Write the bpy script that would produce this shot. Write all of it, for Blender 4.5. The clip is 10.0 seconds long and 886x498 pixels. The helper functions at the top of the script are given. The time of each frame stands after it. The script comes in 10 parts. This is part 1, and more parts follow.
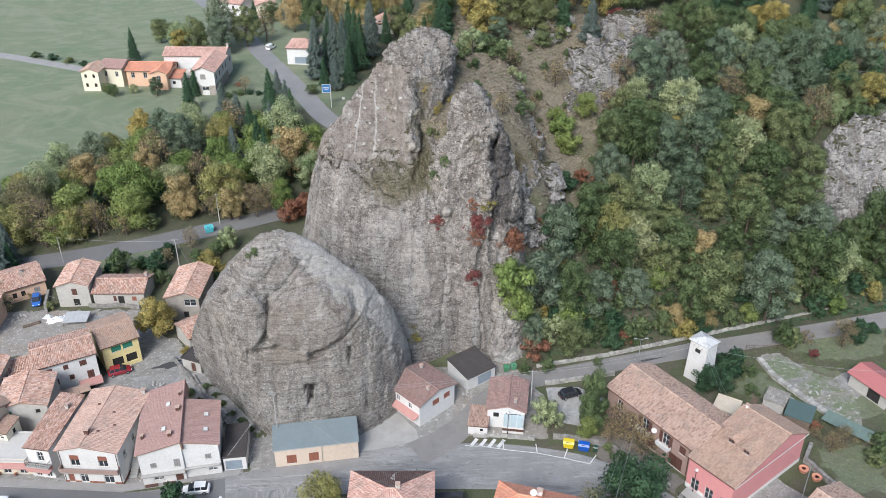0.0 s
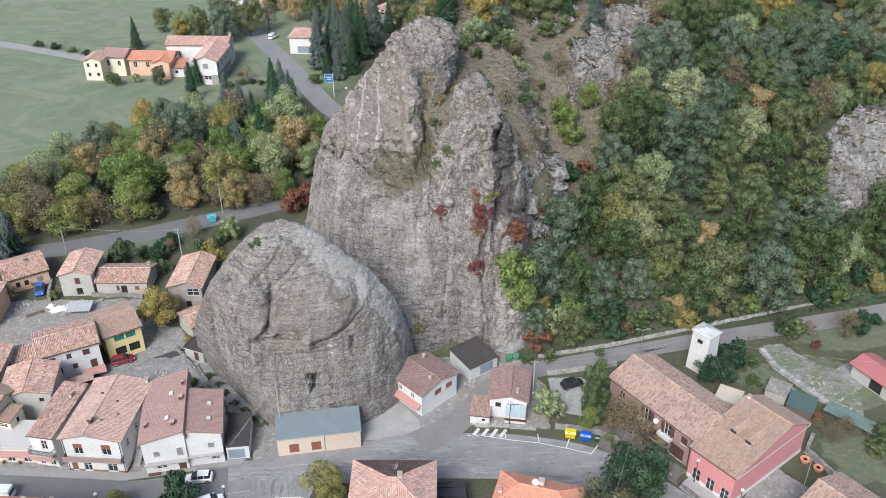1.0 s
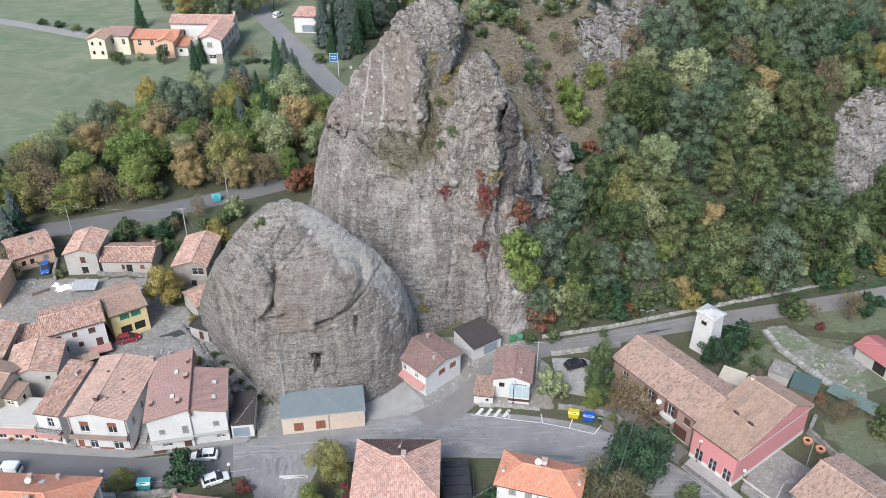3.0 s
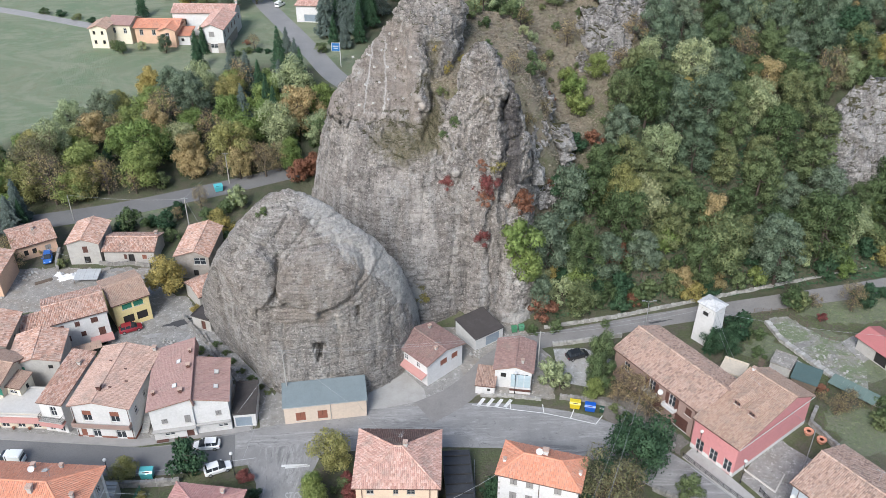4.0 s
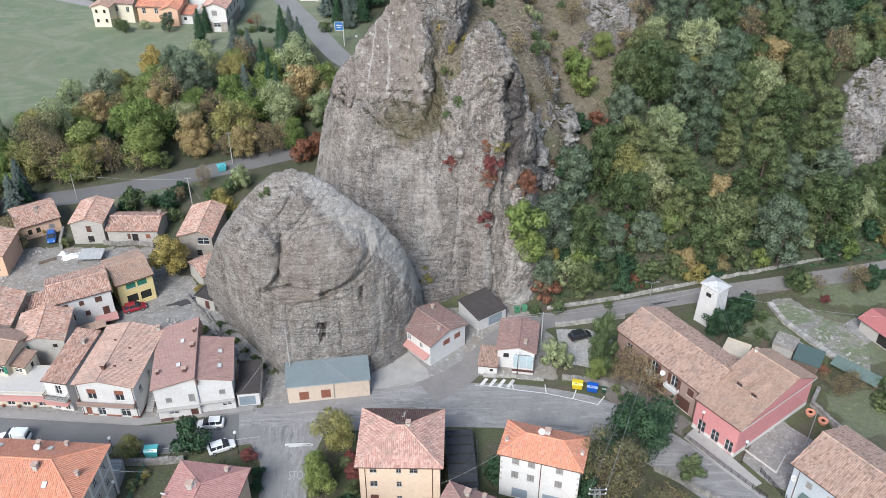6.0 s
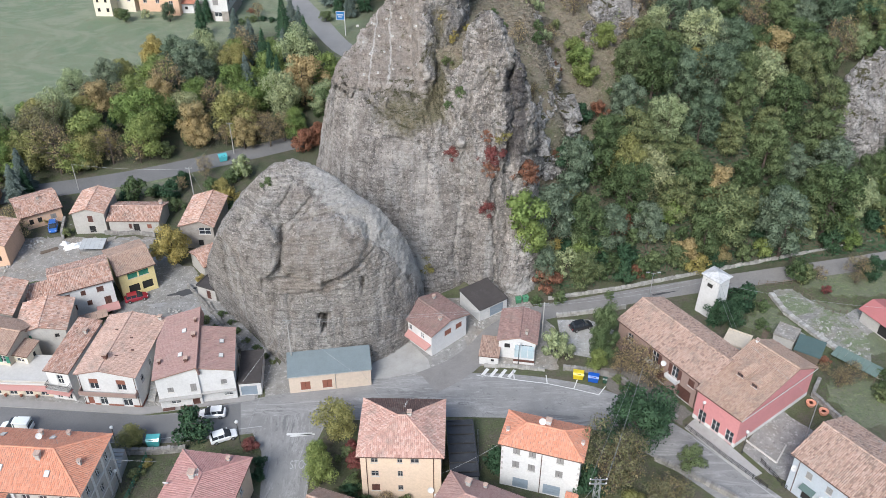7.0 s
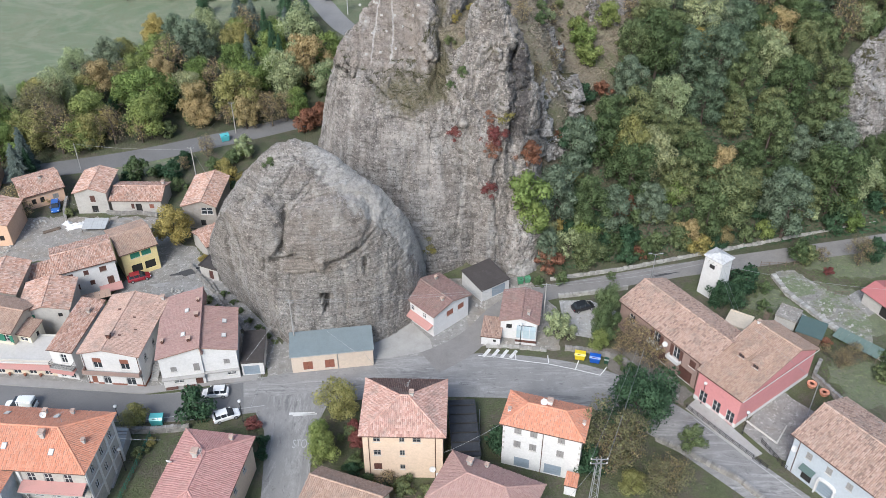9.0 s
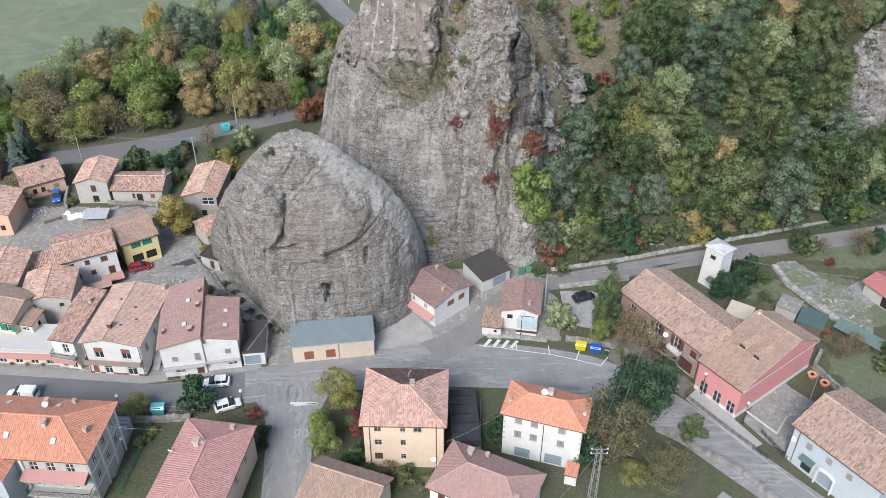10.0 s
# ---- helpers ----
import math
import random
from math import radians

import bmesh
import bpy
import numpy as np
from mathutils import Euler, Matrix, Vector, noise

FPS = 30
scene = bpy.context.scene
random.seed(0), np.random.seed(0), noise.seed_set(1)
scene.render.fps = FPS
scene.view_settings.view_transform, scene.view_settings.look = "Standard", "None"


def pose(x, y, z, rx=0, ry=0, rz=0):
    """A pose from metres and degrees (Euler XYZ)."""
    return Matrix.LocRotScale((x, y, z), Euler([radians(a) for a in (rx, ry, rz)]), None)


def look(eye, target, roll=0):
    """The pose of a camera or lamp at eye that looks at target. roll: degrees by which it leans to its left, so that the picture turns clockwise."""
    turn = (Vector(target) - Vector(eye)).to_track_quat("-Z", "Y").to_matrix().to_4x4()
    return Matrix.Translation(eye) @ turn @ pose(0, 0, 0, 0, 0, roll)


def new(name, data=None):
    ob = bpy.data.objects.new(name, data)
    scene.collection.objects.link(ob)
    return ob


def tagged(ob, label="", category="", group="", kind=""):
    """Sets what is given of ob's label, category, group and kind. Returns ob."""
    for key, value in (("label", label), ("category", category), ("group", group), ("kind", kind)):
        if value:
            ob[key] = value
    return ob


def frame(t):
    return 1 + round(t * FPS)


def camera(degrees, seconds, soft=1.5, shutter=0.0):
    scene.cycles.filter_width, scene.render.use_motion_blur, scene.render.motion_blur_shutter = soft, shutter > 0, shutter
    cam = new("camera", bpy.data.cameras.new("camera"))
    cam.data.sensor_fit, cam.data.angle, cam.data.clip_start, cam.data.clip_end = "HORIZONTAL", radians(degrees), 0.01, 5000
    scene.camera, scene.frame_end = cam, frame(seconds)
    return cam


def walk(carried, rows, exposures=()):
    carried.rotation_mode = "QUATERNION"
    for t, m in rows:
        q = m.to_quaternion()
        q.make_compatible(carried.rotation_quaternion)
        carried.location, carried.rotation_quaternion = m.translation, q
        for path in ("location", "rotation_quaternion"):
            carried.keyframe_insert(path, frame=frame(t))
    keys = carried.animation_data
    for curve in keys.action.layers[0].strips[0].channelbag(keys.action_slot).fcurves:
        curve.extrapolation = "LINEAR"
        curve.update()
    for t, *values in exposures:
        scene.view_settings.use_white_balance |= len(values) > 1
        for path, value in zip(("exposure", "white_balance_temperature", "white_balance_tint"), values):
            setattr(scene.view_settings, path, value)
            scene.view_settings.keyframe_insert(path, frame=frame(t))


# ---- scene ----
cam = camera(54.26, 10.0, soft=0.75)
EYE = 97.0
PATH = [
    (0.0, 59.460, 0.151, -1.418),
    (0.5, 59.133, 0.141, -1.314),
    (1.0, 58.807, 0.130, -1.212),
    (1.5, 58.482, 0.118, -1.113),
    (2.0, 58.157, 0.107, -1.016),
    (2.5, 57.833, 0.095, -0.924),
    (4.0, 56.864, 0.066, -0.672),
    (4.5, 56.541, 0.059, -0.597),
    (5.0, 56.219, 0.052, -0.527),
    (5.5, 55.897, 0.047, -0.462),
    (7.0, 54.931, 0.036, -0.289),
    (7.5, 54.610, 0.033, -0.238),
    (8.0, 54.288, 0.029, -0.190),
    (8.5, 53.966, 0.024, -0.142),
    (9.0, 53.644, 0.019, -0.096),
    (9.5, 53.322, 0.011, -0.049),
    (10.0, 53.000, -0.000, -0.000),
]
# the drone hovers and tips its lens down
walk(cam, [(t, pose(0, 0, EYE, rx, ry, rz)) for t, rx, ry, rz in PATH])

# ---------------------------------------------------------------- light
world = bpy.data.worlds.new("overcast")
scene.world = world
world.use_nodes = True
wn = world.node_tree.nodes
sky = wn.new("ShaderNodeTexSky")
sky.sky_type = "NISHITA"
sky.sun_disc = False
sky.sun_elevation = radians(38)
sky.sun_rotation = radians(215)
sky.dust_density = 1.5
sky.air_density = 1.0
sky.ozone_density = 0.6
wn["Background"].inputs["Strength"].default_value = 0.115
world.node_tree.links.new(sky.outputs[0], wn["Background"].inputs["Color"])

sun_data = bpy.data.lights.new("sun", "SUN")
sun_data.energy = 1.9
sun_data.angle = radians(20)
sun_data.color = (0.97, 0.985, 1.0)
sun = new("sun", sun_data)
sun.matrix_world = look((-60, -60, 120), (-20, 60, 0))
scene.view_settings.exposure = 1.02

# ---------------------------------------------------------------- materials
def nodes_of(name):
    m = bpy.data.materials.new(name)
    m.use_nodes = True
    nt = m.node_tree
    return m, nt, nt.nodes["Principled BSDF"]


def mix_colors(nt, fac, a, b, blend="MIX"):
    n = nt.nodes.new("ShaderNodeMix")
    n.data_type = "RGBA"
    n.blend_type = blend
    for sock, value in ((n.inputs[0], fac), (n.inputs[6], a), (n.inputs[7], b)):
        if isinstance(value, (int, float)):
            sock.default_value = value
        elif isinstance(value, tuple):
            sock.default_value = (*value, 1.0)
        else:
            nt.links.new(value, sock)
    return n.outputs[2]


def noise_of(nt, coords, scale, detail=4.0, rough=0.6, stretch=(1, 1, 1), lo=0.3, hi=0.7, warp=0.0):
    mp = nt.nodes.new("ShaderNodeMapping")
    mp.inputs["Scale"].default_value = stretch
    nt.links.new(coords, mp.inputs["Vector"])
    tx = nt.nodes.new("ShaderNodeTexNoise")
    tx.inputs["Scale"].default_value = scale
    tx.inputs["Detail"].default_value = detail
    tx.inputs["Roughness"].default_value = rough
    tx.inputs["Distortion"].default_value = warp
    nt.links.new(mp.outputs[0], tx.inputs["Vector"])
    mr = nt.nodes.new("ShaderNodeMapRange")
    mr.inputs["From Min"].default_value = lo
    mr.inputs["From Max"].default_value = hi
    nt.links.new(tx.outputs["Fac"], mr.inputs["Value"])
    return mr.outputs[0]


def bump_of(nt, height, bsdf, strength, distance, before=None):
    b = nt.nodes.new("ShaderNodeBump")
    b.inputs["Strength"].default_value = strength
    b.inputs["Distance"].default_value = distance
    nt.links.new(height, b.inputs["Height"])
    if before is not None:
        nt.links.new(before, b.inputs["Normal"])
    nt.links.new(b.outputs[0], bsdf.inputs["Normal"])
    return b.outputs[0]


def where(nt):
    return nt.nodes.new("ShaderNodeNewGeometry").outputs["Position"]


def surface(name, a, b, rough=0.85, big=0.3, fine=4.0, stain=None, stain_amount=0.5, bump=0.3, depth=0.03, metal=0.0,
            per_object=0.0, per_piece=0.0, stretch=(1, 1, 1)):
    """Two tones at a large scale, a fine grain over them, and stains with a shape of their own."""
    m, nt, bsdf = nodes_of(name)
    pos = where(nt)
    col = mix_colors(nt, noise_of(nt, pos, big, 4, 0.6, stretch), a, b)
    grain = noise_of(nt, pos, fine, 5, 0.7, stretch, 0.25, 0.75)
    col = mix_colors(nt, 0.35, col, mix_colors(nt, grain, tuple(c * 0.55 for c in a), tuple(min(1, c * 1.3) for c in b)))
    if stain:
        col = mix_colors(nt, noise_of(nt, pos, 0.8, 6, 0.7, stretch, 0.52, 0.52 + 0.35 / max(stain_amount, 0.05)), col, stain)
    for amount, source, socket in ((per_object, "ShaderNodeObjectInfo", "Random"), (per_piece, "ShaderNodeNewGeometry", "Random Per Island")):
        if amount:
            r = nt.nodes.new(source)
            hs = nt.nodes.new("ShaderNodeHueSaturation")
            mr = nt.nodes.new("ShaderNodeMapRange")
            mr.inputs["To Min"].default_value = 1 - amount
            mr.inputs["To Max"].default_value = 1 + amount
            nt.links.new(r.outputs[socket], mr.inputs["Value"])
            nt.links.new(mr.outputs[0], hs.inputs["Value"])
            nt.links.new(col, hs.inputs["Color"])
            col = hs.outputs[0]
    nt.links.new(col, bsdf.inputs["Base Color"])
    bsdf.inputs["Roughness"].default_value = rough
    bsdf.inputs["Metallic"].default_value = metal
    if bump:
        bump_of(nt, grain, bsdf, bump, depth)
    return m


def tile_material(name, tones, weather=1.0):
    """Fired clay whose tone goes from piece to piece, with grey lichen in patches."""
    m, nt, bsdf = nodes_of(name)
    pos = where(nt)
    geo = nt.nodes.new("ShaderNodeNewGeometry")
    ramp = nt.nodes.new("ShaderNodeValToRGB")
    e = ramp.color_ramp.elements
    e[0].position, e[1].position = 0.0, 1.0
    e[0].color, e[1].color = (*tones[0], 1), (*tones[-1], 1)
    for i, tone in enumerate(tones[1:-1]):
        x = e.new((i + 1) / (len(tones) - 1))
        x.color = (*tone, 1)
    nt.links.new(geo.outputs["Random Per Island"], ramp.inputs[0])
    col = ramp.outputs[0]
    col = mix_colors(nt, noise_of(nt, pos, 0.45, 5, 0.7, (1, 1, 1), 0.5, 0.5 + 0.35 / weather), col, (0.24, 0.21, 0.18))
    col = mix_colors(nt, noise_of(nt, pos, 9.0, 4, 0.7, (1, 1, 1), 0.4, 0.4 + 0.7 / weather), col, (0.13, 0.10, 0.085))
    nt.links.new(col, bsdf.inputs["Base Color"])
    bsdf.inputs["Roughness"].default_value = 0.9
    bump_of(nt, noise_of(nt, pos, 14.0), bsdf, 0.3, 0.02)
    return m


def rock_material(name, light, dark, warm, strata=(0.25, 0.25, 2.2), speck=4.0, grass=0.0, streaks=1.0, marked=False, threads=0.5, pebbles=0.65):
    m, nt, bsdf = nodes_of(name)
    pos = where(nt)
    layers = noise_of(nt, pos, 0.9, 8, 0.75, strata, 0.33, 0.67, 0.5)
    col = mix_colors(nt, layers, dark, light)
    col = mix_colors(nt, noise_of(nt, pos, 0.11, 6, 0.65, (1, 1, 1), 0.42, 0.72), col, warm)
    mottled = noise_of(nt, pos, 0.55, 8, 0.8, (1, 1, 1), 0.42, 0.62)
    col = mix_colors(nt, 0.45, col, mix_colors(nt, mottled, tuple(c * 0.5 for c in dark), tuple(c * 1.15 for c in light)))
    # streaks that the rain has drawn down the faces
    col = mix_colors(nt, noise_of(nt, pos, 0.7, 5, 0.6, (1, 1, 0.08), 0.52, 0.95 - 0.15 * streaks), col, (0.075, 0.072, 0.072))
    col = mix_colors(nt, noise_of(nt, pos, 0.45, 5, 0.6, (1.3, 1.3, 0.05), 0.50, 0.68), col, mix_colors(nt, 0.7, col, (0.52, 0.505, 0.485)))
    vor = nt.nodes.new("ShaderNodeTexVoronoi")
    vor.inputs["Scale"].default_value = speck
    vor.inputs["Randomness"].default_value = 1.0
    nt.links.new(pos, vor.inputs["Vector"])
    peb = nt.nodes.new("ShaderNodeMapRange")
    peb.inputs["From Min"].default_value, peb.inputs["From Max"].default_value = 0.15, 0.6
    peb.inputs["To Min"].default_value, peb.inputs["To Max"].default_value = 1.0, 0.0
    nt.links.new(vor.outputs["Distance"], peb.inputs["Value"])
    sep = nt.nodes.new("ShaderNodeSeparateColor")
    nt.links.new(vor.outputs["Color"], sep.inputs[0])
    stone = mix_colors(nt, sep.outputs[0], tuple(c * 0.5 for c in dark), tuple(min(0.8, c * 1.5) for c in light))
    half = nt.nodes.new("ShaderNodeMath")
    half.operation = "MULTIPLY"
    half.inputs[1].default_value = pebbles
    nt.links.new(peb.outputs[0], half.inputs[0])
    col = mix_colors(nt, half.outputs[0], col, stone)
    # thin beds and the pale pebbles that stand out of them
    beds = noise_of(nt, pos, 1.5, 6, 0.7, (strata[0] * 0.5, strata[1] * 0.5, strata[2] * 1.6), 0.5, 0.66, 0.3)
    col = mix_colors(nt, beds, col, mix_colors(nt, 0.7, col, tuple(c * 0.38 for c in dark)))
    thread = noise_of(nt, pos, 1.1, 5, 0.7, (0.12, 0.12, 4.2), 0.52, 0.60, 0.25)
    tm = nt.nodes.new("ShaderNodeMath")
    tm.operation = "MULTIPLY"
    tm.inputs[1].default_value = threads
    nt.links.new(thread, tm.inputs[0])
    col = mix_colors(nt, tm.outputs[0], col, tuple(c * 0.42 for c in dark))
    grit = noise_of(nt, pos, 2.4, 8, 0.85, (1, 1, 1.6), 0.50, 0.64)
    gm = nt.nodes.new("ShaderNodeMath")
    gm.operation = "MULTIPLY"
    nt.links.new(grit, gm.inputs[0])
    nt.links.new(noise_of(nt, pos, 0.32, 5, 0.7, (1, 1, 0.7), 0.40, 0.66), gm.inputs[1])
    col = mix_colors(nt, gm.outputs[0], col, mix_colors(nt, 0.6, col, tuple(c * 0.3 for c in dark)))
    col = mix_colors(nt, noise_of(nt, pos, 0.22, 6, 0.7, (1, 1, 0.45), 0.50, 0.72), col, mix_colors(nt, 0.55, col, tuple(min(0.72, c * 1.2) for c in light)))
    col = mix_colors(nt, noise_of(nt, pos, 0.17, 6, 0.7, (1.2, 1.2, 0.5), 0.52, 0.70), col, mix_colors(nt, 0.6, col, tuple(c * 0.5 for c in warm)))
    dots = nt.nodes.new("ShaderNodeTexVoronoi")
    dots.inputs["Scale"].default_value = 2.2
    nt.links.new(pos, dots.inputs["Vector"])
    dm = nt.nodes.new("ShaderNodeMapRange")
    dm.inputs["From Min"].default_value, dm.inputs["From Max"].default_value = 0.16, 0.36
    dm.inputs["To Min"].default_value, dm.inputs["To Max"].default_value = 1.0, 0.0
    nt.links.new(dots.outputs["Distance"], dm.inputs["Value"])
    ds = nt.nodes.new("ShaderNodeSeparateColor")
    nt.links.new(dots.outputs["Color"], ds.inputs[0])
    dt = nt.nodes.new("ShaderNodeMath")
    dt.operation = "GREATER_THAN"
    dt.inputs[1].default_value = 0.62
    nt.links.new(ds.outputs[1], dt.inputs[0])
    dd = nt.nodes.new("ShaderNodeMath")
    dd.operation = "MULTIPLY"
    nt.links.new(dm.outputs[0], dd.inputs[0])
    nt.links.new(dt.outputs[0], dd.inputs[1])
    drift = nt.nodes.new("ShaderNodeMath")
    drift.operation = "MULTIPLY"
    nt.links.new(dd.outputs[0], drift.inputs[0])
    nt.links.new(noise_of(nt, pos, 0.28, 6, 0.7, (1, 1, 0.8), 0.42, 0.66), drift.inputs[1])
    col = mix_colors(nt, drift.outputs[0], col, mix_colors(nt, 0.75, col, tuple(min(0.75, c * 1.4) for c in light)))
    # small holes where pebbles have fallen out
    lo = nt.nodes.new("ShaderNodeMath")
    lo.operation = "LESS_THAN"
    lo.inputs[1].default_value = 0.28
    nt.links.new(ds.outputs[1], lo.inputs[0])
    hole = nt.nodes.new("ShaderNodeMath")
    hole.operation = "MULTIPLY"
    nt.links.new(dm.outputs[0], hole.inputs[0])
    nt.links.new(lo.outputs[0], hole.inputs[1])
    col = mix_colors(nt, hole.outputs[0], col, mix_colors(nt, 0.75, col, tuple(c * 0.4 for c in dark)))
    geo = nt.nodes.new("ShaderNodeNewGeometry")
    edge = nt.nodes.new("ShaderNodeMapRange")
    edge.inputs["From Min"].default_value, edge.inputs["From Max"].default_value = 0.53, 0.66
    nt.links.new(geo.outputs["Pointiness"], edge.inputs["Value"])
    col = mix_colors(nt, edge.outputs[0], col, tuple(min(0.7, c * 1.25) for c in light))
    if marked:
        at = nt.nodes.new("ShaderNodeAttribute")
        at.attribute_name = "marks"
        which = nt.nodes.new("ShaderNodeSeparateColor")
        nt.links.new(at.outputs["Color"], which.inputs[0])

        def spotted(amount, lo, hi, noise):
            m1 = nt.nodes.new("ShaderNodeMath")
            m1.operation = "ADD"
            nt.links.new(amount, m1.inputs[0])
            nt.links.new(noise, m1.inputs[1])
            m2 = nt.nodes.new("ShaderNodeMapRange")
            m2.inputs["From Min"].default_value, m2.inputs["From Max"].default_value = lo, hi
            nt.links.new(m1.outputs[0], m2.inputs["Value"])
            return m2.outputs[0]
        rust = mix_colors(nt, noise_of(nt, pos, 1.2, 6, 0.75, (1, 1, 0.25)), (0.215, 0.172, 0.142), (0.39, 0.325, 0.275))
        col = mix_colors(nt, spotted(which.outputs[0], 0.55, 1.7, noise_of(nt, pos, 0.6, 6, 0.7, (1, 1, 0.5), 0.2, 0.8)), col, mix_colors(nt, 0.6, col, rust))
        col = mix_colors(nt, spotted(at.outputs["Alpha"], 0.85, 1.35, noise_of(nt, pos, 1.6, 8, 0.8, (1, 1, 1), 0.25, 0.75)), col, mix_colors(nt, 0.65, col, (0.62, 0.60, 0.57)))
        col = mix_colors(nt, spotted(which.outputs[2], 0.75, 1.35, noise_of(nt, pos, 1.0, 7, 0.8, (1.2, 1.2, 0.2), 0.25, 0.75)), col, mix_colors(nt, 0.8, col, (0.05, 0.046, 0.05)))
        sward = mix_colors(nt, noise_of(nt, pos, 0.8, 7, 0.8), (0.25, 0.208, 0.15), (0.15, 0.145, 0.085))
        sward = mix_colors(nt, noise_of(nt, pos, 3.0, 6, 0.8, (1, 1, 1), 0.45, 0.65), sward, (0.075, 0.07, 0.04))
        col = mix_colors(nt, spotted(which.outputs[1], 0.75, 1.35, noise_of(nt, pos, 0.9, 8, 0.85, (1, 1, 1), 0.2, 0.8)), col, sward)
    if grass:
        # turf and moss hold on where the rock lies flat enough
        n = nt.nodes.new("ShaderNodeNewGeometry")
        sx = nt.nodes.new("ShaderNodeSeparateXYZ")
        nt.links.new(n.outputs["Normal"], sx.inputs[0])
        ad = nt.nodes.new("ShaderNodeMath")
        ad.operation = "ADD"
        nt.links.new(sx.outputs[2], ad.inputs[0])
        nt.links.new(noise_of(nt, pos, 0.5, 7, 0.8, (1, 1, 1), 0.1, 0.9), ad.inputs[1])
        mr = nt.nodes.new("ShaderNodeMapRange")
        mr.inputs["From Min"].default_value, mr.inputs["From Max"].default_value = 1.42 - grass, 1.58 - grass
        nt.links.new(ad.outputs[0], mr.inputs["Value"])
        turf = mix_colors(nt, noise_of(nt, pos, 0.6, 6, 0.75), (0.16, 0.13, 0.075), (0.10, 0.105, 0.045))
        turf = mix_colors(nt, noise_of(nt, pos, 4.0, 6, 0.8), turf, (0.055, 0.055, 0.03))
        col = mix_colors(nt, mr.outputs[0], col, turf)
    nt.links.new(col, bsdf.inputs["Base Color"])
    bsdf.inputs["Roughness"].default_value = 0.95
    bsdf.inputs["Specular IOR Level"].default_value = 0.2
    n0 = bump_of(nt, beds, bsdf, 0.5, -0.12)
    n1 = bump_of(nt, layers, bsdf, 0.8, 0.4, n0)
    n2 = bump_of(nt, peb.outputs[0], bsdf, 0.7, 0.12, n1)
    bump_of(nt, mottled, bsdf, 0.6, 0.35, n2)
    return m


def leaf_material(name, tones, grey=0.0, bright=1.12):
    """Leaves: tone by tree and by leaf clump, a little light through them."""
    tones = [tuple(bright * (0.82 * c + 0.18 * sum(t) / 3) for c in t) for t in tones]
    m, nt, bsdf = nodes_of(name)
    info = nt.nodes.new("ShaderNodeObjectInfo")
    geo = nt.nodes.new("ShaderNodeNewGeometry")
    ramp = nt.nodes.new("ShaderNodeValToRGB")
    e = ramp.color_ramp.elements
    e[0].color, e[1].color = (*tones[0], 1), (*tones[-1], 1)
    for i, tone in enumerate(tones[1:-1]):
        x = e.new((i + 1) / (len(tones) - 1))
        x.color = (*tone, 1)
    mixer = nt.nodes.new("ShaderNodeMath")
    mixer.operation = "MULTIPLY_ADD"
    mixer.inputs[1].default_value = 0.25
    nt.links.new(geo.outputs["Random Per Island"], mixer.inputs[0])
    scale = nt.nodes.new("ShaderNodeMath")
    scale.operation = "MULTIPLY"
    scale.inputs[1].default_value = 0.75
    nt.links.new(info.outputs["Random"], scale.inputs[0])
    nt.links.new(scale.outputs[0], mixer.inputs[2])
    nt.links.new(mixer.outputs[0], ramp.inputs[0])
    col = mix_colors(nt, noise_of(nt, where(nt), 0.5, 3, 0.6), ramp.outputs[0], mix_colors(nt, 0.25, ramp.outputs[0], tuple(0.5 * (a + b) for a, b in zip(tones[0], (0.10, 0.095, 0.07) if not grey else tones[-1]))))
    hs = nt.nodes.new("ShaderNodeHueSaturation")
    mr = nt.nodes.new("ShaderNodeMapRange")
    mr.inputs["To Min"].default_value, mr.inputs["To Max"].default_value = 0.72, 1.2
    nt.links.new(geo.outputs["Random Per Island"], mr.inputs["Value"])
    nt.links.new(mr.outputs[0], hs.inputs["Value"])
    nt.links.new(col, hs.inputs["Color"])
    col = hs.outputs[0]
    nt.links.new(col, bsdf.inputs["Base Color"])
    bsdf.inputs["Roughness"].default_value = 0.75
    bsdf.inputs["Specular IOR Level"].default_value = 0.25
    tr = nt.nodes.new("ShaderNodeBsdfTranslucent")
    nt.links.new(col, tr.inputs["Color"])
    ms = nt.nodes.new("ShaderNodeMixShader")
    ms.inputs[0].default_value = 0.28
    nt.links.new(bsdf.outputs[0], ms.inputs[1])
    nt.links.new(tr.outputs[0], ms.inputs[2])
    nt.links.new(ms.outputs[0], nt.nodes["Material Output"].inputs["Surface"])
    return m


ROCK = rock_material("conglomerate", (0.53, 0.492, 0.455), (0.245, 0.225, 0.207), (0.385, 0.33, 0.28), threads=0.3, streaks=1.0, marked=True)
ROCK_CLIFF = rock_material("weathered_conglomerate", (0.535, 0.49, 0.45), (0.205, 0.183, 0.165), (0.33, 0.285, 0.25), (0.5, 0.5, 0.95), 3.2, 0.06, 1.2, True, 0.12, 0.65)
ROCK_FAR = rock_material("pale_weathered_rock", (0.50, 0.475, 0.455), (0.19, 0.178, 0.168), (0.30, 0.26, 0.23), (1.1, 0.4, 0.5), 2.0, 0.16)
CLAY_PINK = tile_material("clay_tiles_pink", [(0.46, 0.25, 0.20), (0.55, 0.32, 0.26), (0.60, 0.37, 0.30), (0.66, 0.45, 0.38)])
CLAY_PEACH = tile_material("clay_tiles_peach", [(0.50, 0.32, 0.25), (0.56, 0.37, 0.29), (0.59, 0.40, 0.32), (0.62, 0.43, 0.35)])
